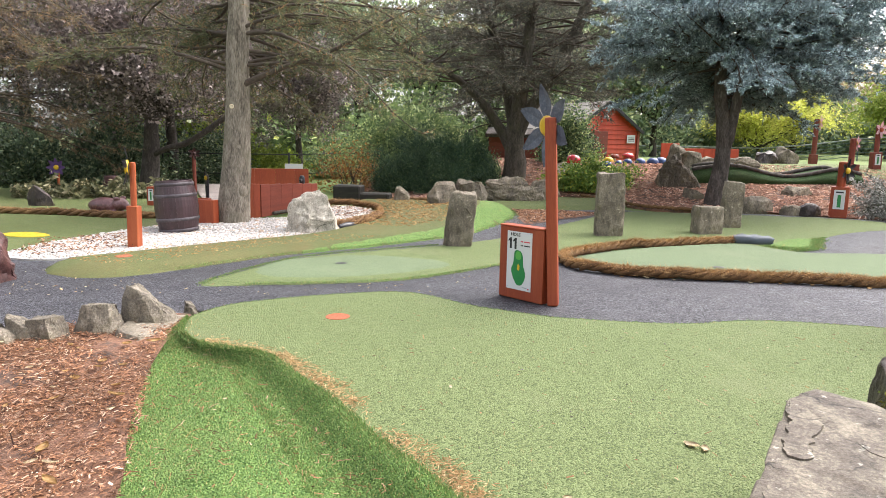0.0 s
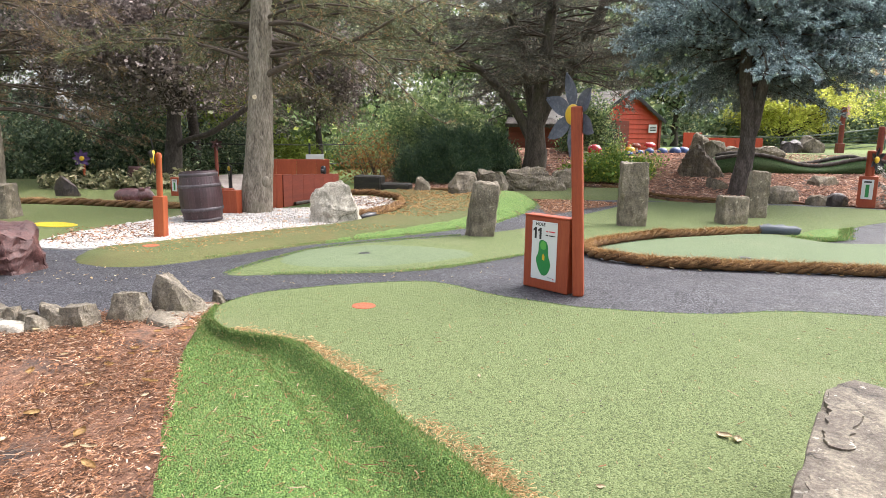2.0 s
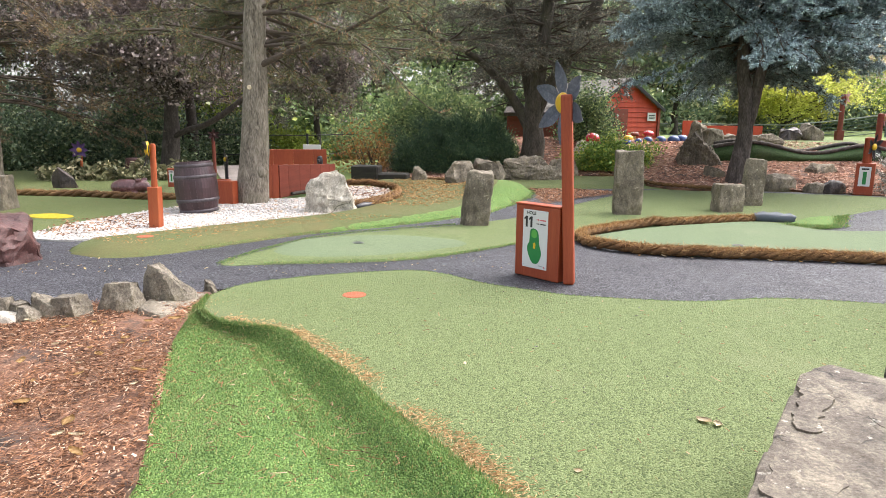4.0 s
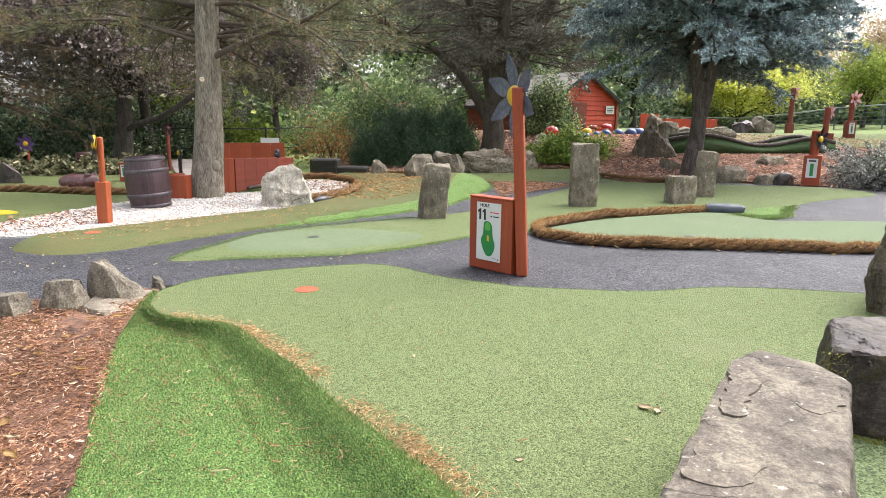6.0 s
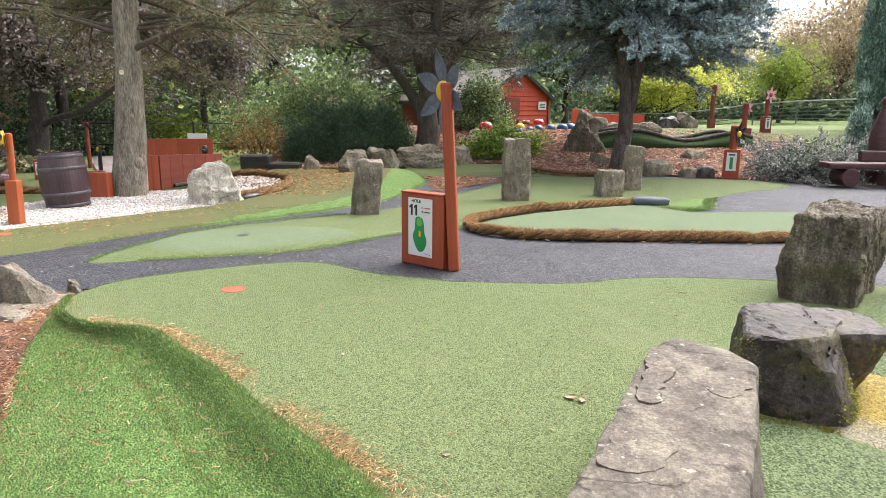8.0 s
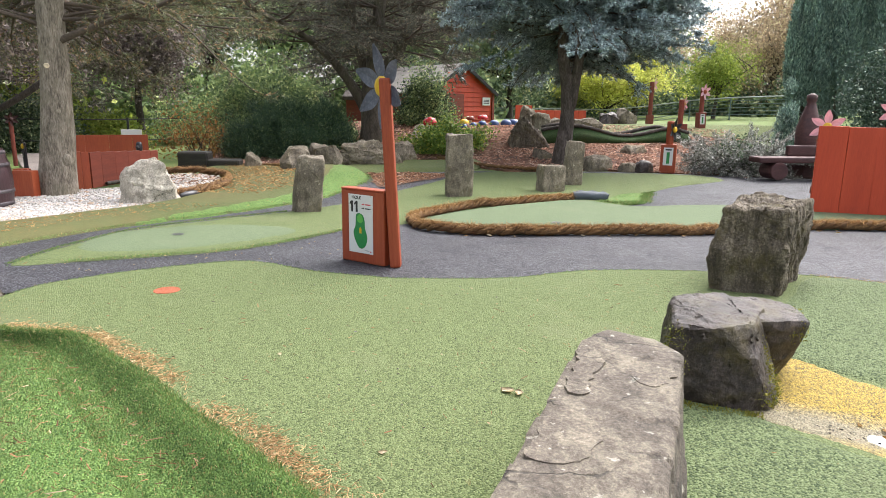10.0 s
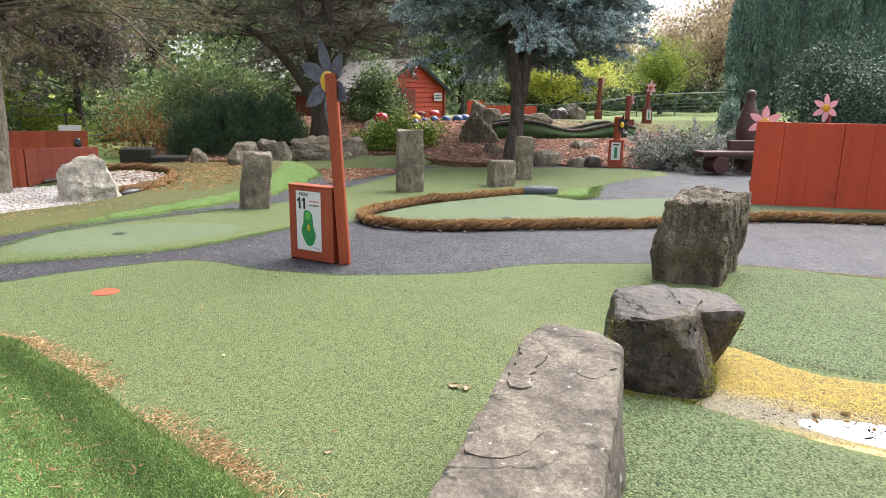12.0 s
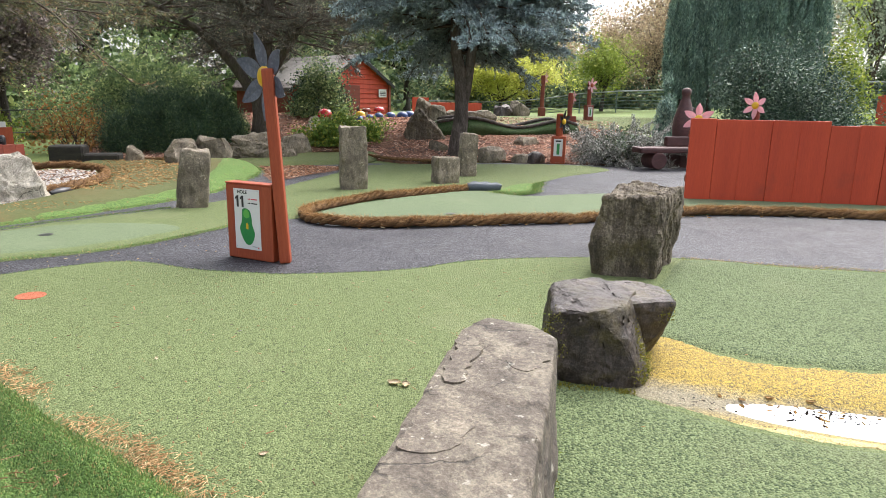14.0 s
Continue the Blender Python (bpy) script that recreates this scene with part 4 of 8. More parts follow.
def pebbles(name, q, size, material, label, seed, lift=0.015):
    """Small rounded stones: squashed, turned octahedra with extra corners."""
    rng = np.random.default_rng(seed)
    k = len(q)
    t = (1 + 5 ** 0.5) / 2
    ico = np.array([(-1, t, 0), (1, t, 0), (-1, -t, 0), (1, -t, 0), (0, -1, t), (0, 1, t), (0, -1, -t), (0, 1, -t), (t, 0, -1), (t, 0, 1), (-t, 0, -1), (-t, 0, 1)]) / 1.9
    fa = np.array([(0, 11, 5), (0, 5, 1), (0, 1, 7), (0, 7, 10), (0, 10, 11), (1, 5, 9), (5, 11, 4), (11, 10, 2), (10, 7, 6), (7, 1, 8), (3, 9, 4), (3, 4, 2), (3, 2, 6), (3, 6, 8), (3, 8, 9),
                   (4, 9, 5), (2, 4, 11), (6, 2, 10), (8, 6, 7), (9, 8, 1)])
    sc = size / 2 * rng.lognormal(0, 0.35, (k, 1, 1)) * rng.uniform(0.65, 1.3, (k, 1, 3)) * np.array((1, 1, 0.7))
    p = ico[None] * sc * rng.uniform(0.85, 1.15, (k, 12, 1))
    a = rng.uniform(0, 2 * np.pi, k)
    ca, sa = np.cos(a)[:, None], np.sin(a)[:, None]
    x, y = p[..., 0] * ca - p[..., 1] * sa, p[..., 0] * sa + p[..., 1] * ca
    z = land(q[:, 0], q[:, 1]) + lift + rng.uniform(0, size * 0.35, k)
    v = np.stack((x + q[:, :1], y + q[:, 1:2], p[..., 2] + z[:, None]), -1).reshape(-1, 3)
    f = (np.arange(k)[:, None, None] * 12 + fa[None]).reshape(-1, 3)
    return tagged(np_part(name, v, f, material, None), label, "gravel", kind="stuff")


chips("dry_needles", along_line([(x + 0.07 + 0.03 * math.sin(i * 2.3), y + 0.05) for i, (x, y) in enumerate(RIDGE[2:13])], 3600, 0.045, 53, 3.6), 0.0024, 0.002, M_TAN, "band of brown needles caught along the turf lip", 54, 0.024, 9.0)
pebbles("gravel", scatter_in(BED, 12000, 51), 0.029, M_PEBBLE, "loose white decorative gravel", 52)
chips("fallen_litter", scatter_in([(-5.3, 7.6), (-4.6, 8.2), (-3.9, 7.3), (-4.6, 6.5), (-5.0, 6.7)], 420, 73), 0.016, 0.006, M_CHIP, "orange-brown leaves over the gravel's end", 74, 0.045, 1.8)

pebbles("gravel", scatter_in(POND, 1300, 55), 0.035, M_PEBBLE, "pale gravel and leaves inside the roped trap", 56)
chips("fallen_litter", scatter_in(POND, 260, 57), 0.022, 0.006, M_CHIP, "brown leaves among the trap's gravel", 58, 0.035, 1.8)
chips("dark_specks", scatter_in([(-1.8, 4.8), (-0.6, 5.3), (0.4, 4.8), (3.0, 4.7), (3, 3), (2.0, 3.1), (0.6, 1.5), (-0.2, 2.8), (-1.3, 4.1)], 210, 75), 0.0055, 0.003, M_WET, "dark crumbs of dirt on the green", 76, 0.023, 1.5)
fringe("mossy_edge", [(3.8, 4.5), (4.51, 4.07), (5.12, 3.77), (6.25, 2.85)], 2200, 0.006, 0.006, M_MOSS, "yellow moss along the turf's edge by the path", 0.045, 77, 0.03, (0.3, 0.3, 0.5), 0.9)
fringe("dry_edge", [(3.9, 4.52), (4.51, 4.12), (5.12, 3.82), (6.25, 2.9)], 1500, 0.012, 0.004, M_TAN, "dry brown fibres along the turf's edge by the path", 0.035, 78, 0.024, (0.3, 0.3, 0.2), 0.9)

# ---- rocks ----
def rock(name, at, size, yaw, seed, material, label, category="rock", group="", square=3.0, cuts=10, rough=0.06, sub=4, tilt=(0, 0), taper=0.0, sink=0.06, layers=0.0, planes=()):
    """A rock: a rounded block cut by random planes, weathered by noise. size: width, depth, height over the ground."""
    rng = random.Random(seed)
    bm = bmesh.new()
    bmesh.ops.create_icosphere(bm, subdivisions=sub, radius=1.0)
    a, b, c = size[0] / 2, size[1] / 2, (size[2] + sink) / 2
    cut = [(Vector(p[:3]).normalized(), p[3]) for p in planes]
    for _ in range(cuts):
        nrm = Vector((rng.uniform(-1, 1), rng.uniform(-1, 1), rng.uniform(-0.5, 1))).normalized()
        cut.append((nrm, rng.uniform(0.72, 0.98)))
    off = Vector((seed * 1.7, seed * 0.9, seed * 2.3))
    for v in bm.verts:
        d = v.co.copy()
        r = (abs(d.x) ** square + abs(d.y) ** square + abs(d.z) ** square) ** (-1 / square)
        p = d * r
        for nrm, h in cut:
            # a plane at a share h of the block's own reach
            reach = (abs(nrm.x) + abs(nrm.y) + abs(nrm.z)) * h * 0.85
            over = p.dot(nrm) - reach
            if over > 0:
                p -= nrm * over
        k = 1 - taper * (p.z * 0.5 + 0.5)
        q = Vector((p.x * a * k, p.y * b * k, p.z * c))
        big = noise.fractal(q * 2.2 / max(0.3, size[0]) + off, 0.9, 2.0, 4)
        small = noise.fractal(q * 14 + off, 0.8, 2.1, 4)
        q += p.normalized() * (big * rough * min(size) + small * rough * 0.16 * min(min(size), 0.5))
        if layers:
            s = noise.noise(Vector((q.x * 0.8, q.y * 0.8, q.z * 22)) + off)
            q += Vector((p.x, p.y, 0)) * s * layers
        v.co = q
    bmesh.ops.translate(bm, verts=bm.verts[:], vec=(0, 0, c - sink))
    ob = part(name, bm, material, None, smooth=sub >= 5)
    ob.matrix_world = Matrix.Translation(at) @ pose(0, 0, 0, tilt[0], tilt[1], yaw)
    return tagged(ob, label, category, group)


def hull_rock(name, top, base, material, label, category="boulder", group="", seed=1, bevel=0.02, fine=0.03, rough=0.012, terrace=0.008, origin=None, yaw=0.0, ledge=3.4, flat=2.6, octaves=5):
    """An angular stone: the hull of a top and a base outline, chipped, layered and worn. Points are (x, y, z); flat: how much closer its layers lie upwards than sideways."""
    bm = bmesh.new()
    for q in list(top) + list(base):
        bm.verts.new(q)
    ret = bmesh.ops.convex_hull(bm, input=bm.verts[:])
    bmesh.ops.delete(bm, geom=[g for g in ret["geom_interior"] if isinstance(g, bmesh.types.BMVert)], context="VERTS")
    bmesh.ops.dissolve_limit(bm, angle_limit=0.06, verts=bm.verts[:], edges=bm.edges[:])
    bmesh.ops.bevel(bm, geom=bm.edges[:], offset=bevel, segments=2, affect="EDGES", profile=0.55)
    bmesh.ops.triangulate(bm, faces=bm.faces[:])
    for _ in range(7):
        long = [e for e in bm.edges if e.calc_length() > fine * 1.5]
        if not long:
            break
        bmesh.ops.subdivide_edges(bm, edges=long, cuts=1)
        bmesh.ops.triangulate(bm, faces=[f for f in bm.faces if len(f.verts) > 3])
    bm.normal_update()
    off = Vector((seed * 3.1, seed * 1.3, seed * 0.7))
    moves = []
    for v in bm.verts:
        p = v.co
        a = noise.fractal(p * 3.2 + off, 0.9, 2.0, 5)
        b = noise.fractal(p * 24 + off, 0.8, 2.1, 3)
        d = a * rough * 1.6 + b * rough * 0.35
        if terrace:
            s = noise.fractal(Vector((p.x * ledge, p.y * ledge, p.z * ledge * flat)) + off * 1.7, 0.9, 2.0, octaves) * 3.0
            k = math.floor(s)
            f = s - k
            d += terrace * (k + min(1.0, f * 16))
        moves.append(v.normal * d)
    for v, mv in zip(bm.verts, moves):
        v.co += mv
    ob = part(name, bm, material, None, smooth=True)
    for f in ob.data.polygons:
        f.use_smooth = True
    ob.data.set_sharp_from_angle(angle=radians(34))
    if origin is not None:
        ob.matrix_world = Matrix.Translation(origin) @ pose(0, 0, 0, 0, 0, yaw)
    return tagged(ob, label, category, group)


def block(name, at, size, yaw, seed, material, label, category="standing stone", group="", lean=(0.0, 0.0), taper=0.12, jitter=0.08, corners=5, sink=0.06, bevel=0.02, fine=0.035, rough=0.009, terrace=0.008, peak=None, flat=0.6):
    """An upright or lying angular stone from a jittered prism; peak: a share along x at which the top rises to a ridge."""
    rng = random.Random(seed)
    w, d, h = size
    top, base = [], []
    for k in range(corners):
        a = 2 * math.pi * (k + 0.5) / corners + rng.uniform(-0.2, 0.2)
        c, s = math.cos(a), math.sin(a)
        r = 1 / max(abs(c), abs(s)) if corners <= 5 else 1.0
        r = min(r, 1.25)
        j = lambda: 1 + rng.uniform(-jitter, jitter)
        base.append((c * r * w / 2 * j(), s * r * d / 2 * j(), -sink))
        zt = h * (1 + rng.uniform(-jitter, jitter) * 0.7)
        if peak is not None:
            zt *= 1.0 - 0.62 * min(1.0, abs(c * 0.5 + 0.5 - peak) * 1.3)
        top.append((c * r * w / 2 * (1 - taper) * j() + lean[0], s * r * d / 2 * (1 - taper) * j() + lean[1], zt))
        if rng.random() < 0.6:
            base.append((c * r * w / 2 * 1.04 + lean[0] * 0.5, s * r * d / 2 * 1.04, h * rng.uniform(0.3, 0.6)))
    if peak is not None:
        top.append(((peak - 0.5) * w * 0.8 + lean[0], 0, h))
    return hull_rock(name, top, base, material, label, category, group, seed, bevel, fine, rough, terrace, at, yaw, 2.6, flat)

# ---- the course: stones, ropes, posts, fence ----
hull_rock("slab_boulder", [(0.38, 0.90, 0.40), (0.57, 1.32, 0.425), (0.79, 1.73, 0.43), (0.95, 1.98, 0.43), (1.13, 2.30, 0.42), (1.28, 2.41, 0.415), (1.42, 2.29, 0.41), (1.42, 2.08, 0.43), (1.25, 1.79, 0.43), (1.03, 1.43, 0.43), (0.72, 0.84, 0.40)],
          [(0.40, 0.98, -0.05), (0.64, 1.48, -0.05), (1.15, 2.36, -0.05), (1.5, 2.40, -0.05), (1.45, 2.17, -0.05), (1.31, 1.93, -0.05), (1.18, 1.70, -0.05), (0.8, 0.85, -0.05), (1.47, 2.2, 0.2)],
          M_ROCK_SLAB, "flat-topped grey sandstone slab with cracked layers", "boulder", "stones along the green", 3, 0.008, 0.0115, 0.0025, 0.0065, ledge=1.5, flat=1.5, octaves=3)
def rock_layer(parent, outline, z, thick, seed):
    """A thin flake of bedding left standing on a stone's flat top, with a ragged edge."""
    line = smooth_line(outline, 0.012, True)
    bm = bmesh.new()
    ring = []
    for q in line:
        w = noise.fractal(Vector((q.x * 22, q.y * 22, seed)), 0.9, 2.0, 4) * 0.012
        ring.append(bm.verts.new((q.x + w, q.y - w, z + 0.002 * noise.noise(Vector((q.x * 6, q.y * 6, 0))))))
    f = bm.faces.new(ring)
    ret = bmesh.ops.extrude_face_region(bm, geom=[f])
    for v in ret["geom"]:
        if isinstance(v, bmesh.types.BMVert):
            v.co.z -= thick
    bmesh.ops.recalc_face_normals(bm, faces=bm.faces[:])
    bmesh.ops.triangulate(bm, faces=bm.faces[:])
    part("rock_layer", bm, M_ROCK_SLAB, parent, "thin flaked layer of the slab")


slab = [o for o in scene.objects if o.name.startswith("slab_boulder")][0]
rock_layer(slab, [(1.40, 2.15), (1.30, 2.05), (1.228, 1.98), (1.16, 1.90), (1.2, 1.83), (1.28, 1.88), (1.38, 2.06)], 0.4365, 0.025, 1)
rock_layer(slab, [(1.13, 2.25), (1.135, 2.12), (1.10, 2.01), (1.04, 1.95), (0.975, 1.82), (0.92, 1.84), (0.98, 1.98), (1.07, 2.16)], 0.4355, 0.025, 2)
rock_layer(slab, [(0.86, 1.73), (0.80, 1.66), (0.70, 1.48), (0.80, 1.44), (0.9, 1.52), (0.93, 1.62), (0.9, 1.7)], 0.4355, 0.025, 3)
hull_rock("dark_boulder", [(1.66, 2.63, 0.36), (1.80, 2.92, 0.39), (2.08, 2.96, 0.40), (2.2, 2.76, 0.38), (1.99, 2.52, 0.385), (1.8, 2.5, 0.38), (1.72, 2.54, 0.36)],
          [(1.71, 2.58, -0.05), (1.9, 2.44, -0.05), (2.07, 2.42, -0.05), (2.12, 2.5, 0.02), (2.04, 2.46, 0.14), (2.28, 2.88, -0.05), (2.1, 3.1, -0.05), (1.75, 2.95, -0.05), (1.64, 2.58, 0.2), (1.97, 2.42, 0.2)],
          M_ROCK_DARK, "dark brown boulder with mossy sides", "boulder", "stones along the green", 8, 0.02, 0.0125, 0.013, 0.003, ledge=3.0, flat=0.9)
hull_rock("dark_boulder", [(2.02, 2.62, 0.36), (2.10, 2.95, 0.38), (2.30, 2.98, 0.37), (2.44, 2.88, 0.33), (2.36, 2.64, 0.34)],
          [(2.1, 2.7, -0.05), (2.18, 2.98, -0.05), (2.36, 3.0, -0.05), (2.3, 2.8, -0.05), (2.47, 2.88, 0.23), (2.31, 2.65, 0.22), (2.42, 2.98, 0.2)],
          M_ROCK_DARK, "smaller dark lobe of rock leaning on the boulder", "boulder", "stones along the green", 9, 0.026, 0.0135, 0.013, 0.003, ledge=3.0, flat=0.9)
hull_rock("standing_stone", [(2.90, 4.30, 0.60), (3.22, 4.08, 0.61), (3.34, 4.16, 0.62), (3.80, 4.58, 0.63), (3.62, 4.80, 0.62), (3.38, 4.82, 0.61)],
          [(2.86, 4.28, -0.05), (3.19, 4.03, -0.05), (3.72, 4.54, -0.05), (3.5, 4.85, -0.05), (2.83, 4.3, 0.3), (3.2, 4.02, 0.32)],
          M_ROCK_MOSSY, "tall dark squared stone with a pale flat top", "standing stone", "stones along the green", 12, 0.012, 0.015, 0.02, 0.014, ledge=3.2, flat=0.35)
block("standing_stone", (-0.25, 8.1, -0.01), (0.37, 0.30, 0.68), 15, 21, M_ROCK, "leaning brownish standing stone on the fairway", "standing stone", "standing stones", (0.075, 0.02), 0.08, 0.08, 4)
block("standing_stone", (1.81, 9.36, 0), (0.41, 0.28, 0.90), 5, 23, M_ROCK, "upright squared standing stone on the fairway", "standing stone", "standing stones", (0.0, 0), 0.03, 0.03, 4)
block("stone_stump", (3.34, 9.85, 0), (0.41, 0.36, 0.41), 8, 25, M_ROCK, "short squared stone stump on the fairway", "standing stone", "standing stones", (0, 0), 0.06, 0.05, 4)
block("standing_stone", (3.99, 10.7, 0), (0.32, 0.30, 0.74), -10, 27, M_ROCK, "narrow upright stone beside a stump", "standing stone", "standing stones", (0.03, 0), 0.04, 0.05, 4)
hull_rock("pale_boulder", [(-0.34, -0.1, 0.34), (-0.12, -0.05, 0.55), (0.08, 0.0, 0.59), (0.2, -0.05, 0.5), (0.0, 0.15, 0.5), (-0.28, 0.12, 0.36)],
          [(-0.36, -0.12, -0.05), (0.0, -0.2, -0.05), (0.36, -0.1, -0.05), (0.34, 0.2, -0.05), (-0.34, 0.22, -0.05), (0.3, -0.1, 0.25), (-0.05, -0.2, 0.2)],
          M_ROCK_PALE, "angular pale grey boulder on the gravel", "boulder", "", 31, 0.02, 0.03, 0.02, 0.008, (-2.3, 9.0, 0.02))
hull_rock("red_boulder", [(-0.5, -0.25, 0.38), (0.28, -0.26, 0.37), (0.46, -0.05, 0.28), (0.2, 0.3, 0.38), (-0.5, 0.3, 0.40)],
          [(-0.5, -0.2, -0.05), (0.4, -0.26, -0.05), (0.48, 0.1, -0.05), (-0.5, 0.3, -0.05), (0.2, -0.2, 0.18)],
          M_ROCK_RED, "dark red flat-topped boulder on the path", "boulder", "", 33, 0.015, 0.03, 0.01, 0.012, (-4.6, 5.5, 0.0))
block("stump_stone", (-6.9, 8.5, 0), (0.42, 0.36, 0.50), 15, 35, M_ROCK, "squared grey stone beside the turf lane", "standing stone", "", (0, 0), 0.05, 0.06, 4)
block("slate_slab", (-7.94, 11.45, 0), (0.46, 0.14, 0.40), 8, 37, M_ROCK_DARK, "upright pointed dark slate slab", "rock", "", (-0.05, 0), 0.2, 0.06, 5, peak=0.3)
def edging(x, y, turn, top, base, label, seed):
    """One angular edging rock from its top and its foot outline, in metres round its own place."""
    hull_rock("edging_rock", top, [(a, b, -0.06) for a, b in base], M_ROCK_EDGE, label, "rock", "edging rocks", seed, 0.003, 0.018, 0.005, 0.007, (x, y, float(land(x, y)) - 0.005), turn, 4.0, 1.0)


edging(-2.25, 4.36, -4, [(-0.165, -0.02, 0.27), (-0.10, -0.05, 0.265), (-0.13, 0.06, 0.27), (-0.02, -0.06, 0.21), (0.13, -0.02, 0.08), (0.16, 0.05, 0.07)],
       [(-0.17, -0.1), (0.12, -0.1), (0.19, 0.0), (0.12, 0.1), (-0.16, 0.12)], "tall pointed pale edging rock beside the bark bed", 58)
edging(-2.5, 4.15, 4, [(-0.08, -0.05, 0.19), (0.08, -0.03, 0.2), (0.10, 0.07, 0.19), (-0.09, 0.06, 0.185), (0.13, 0.0, 0.1)],
       [(-0.145, -0.08), (0.12, -0.1), (0.14, 0.06), (-0.13, 0.1)], "squat dark grey edging rock beside the bark bed", 51)
edging(-2.75, 3.99, -6, [(-0.11, -0.06, 0.135), (0.04, -0.07, 0.155), (0.07, 0.06, 0.15), (-0.12, 0.06, 0.13)],
       [(-0.12, -0.08), (0.1, -0.09), (0.14, 0.05), (-0.12, 0.09)], "flat-topped grey edging rock beside the bark bed", 52)
edging(-2.93, 3.97, -10, [(-0.1, 0.02, 0.155), (-0.04, -0.05, 0.15), (0.09, -0.04, 0.09), (0.1, 0.05, 0.08), (-0.05, 0.07, 0.14)],
       [(-0.09, -0.06), (0.11, -0.07), (0.11, 0.06), (-0.09, 0.08)], "tilted slab of pale edging rock", 53)
edging(-2.985, 3.89, 14, [(-0.06, -0.03, 0.115), (0.0, -0.06, 0.11), (0.06, 0.0, 0.05), (-0.03, 0.05, 0.11)],
       [(-0.07, -0.06), (0.07, -0.06), (0.08, 0.05), (-0.06, 0.06)], "small wedge of edging rock", 54)
edging(-3.09, 3.93, -12, [(-0.05, -0.03, 0.12), (0.04, -0.05, 0.115), (0.05, 0.05, 0.11), (-0.05, 0.06, 0.12)],
       [(-0.06, -0.06), (0.07, -0.06), (0.06, 0.06), (-0.06, 0.07)], "small upright edging rock", 55)
edging(-3.2, 3.95, 8, [(-0.03, -0.03, 0.145), (0.04, -0.05, 0.13), (0.04, 0.05, 0.14), (-0.05, 0.05, 0.12)],
       [(-0.07, -0.06), (0.07, -0.06), (0.06, 0.06), (-0.07, 0.07)], "pale upright edging rock", 56)
for i, (x, y) in enumerate(((-3.34, 3.97), (-3.52, 3.99), (-3.74, 3.96), (-3.95, 3.97))):
    edging(x, y, 20 * i - 30, [(-0.07, -0.04, 0.13), (0.05, -0.06, 0.12), (0.08, 0.05, 0.10), (-0.06, 0.07, 0.13)],
           [(-0.1, -0.08), (0.1, -0.08), (0.11, 0.07), (-0.1, 0.08)], "angular grey edging rock beside the bark bed", 61 + i)
edging(-2.1, 4.69, 0, [(-0.06, 0.0, 0.085), (-0.04, -0.03, 0.08), (0.03, 0.0, 0.04), (-0.03, 0.04, 0.08)],
       [(-0.075, -0.05), (0.07, -0.04), (0.08, 0.04), (-0.07, 0.05)], "small pointed edging rock at the green's corner", 66)
hull_rock("kerb_stone", [(-2.33, 4.06, 0.03), (-2.14, 3.97, 0.02), (-2.06, 4.2, 0.025), (-2.08, 4.5, 0.03), (-2.4, 4.4, 0.03)], [(-2.35, 4.02, -0.1), (-2.1, 3.92, -0.1), (-2.0, 4.2, -0.1), (-2.02, 4.54, -0.1), (-2.44, 4.42, -0.1)],
          M_ROCK_EDGE, "flat pale kerb stone under the edging rocks", "rock", "edging rocks", 71, 0.01, 0.02, 0.006, 0.005)
hull_rock("kerb_stone", [(-3.4, 3.86, 0.02), (-3.05, 3.8, 0.015), (-3.02, 3.88, 0.02), (-3.4, 3.96, 0.02)], [(-3.42, 3.82, -0.1), (-3.02, 3.76, -0.1), (-3.0, 3.9, -0.1), (-3.42, 3.98, -0.1)],
          M_ROCK_PALE, "flat whitish kerb stone at the bark bed's edge", "rock", "edging rocks", 72, 0.01, 0.02, 0.006, 0.005)
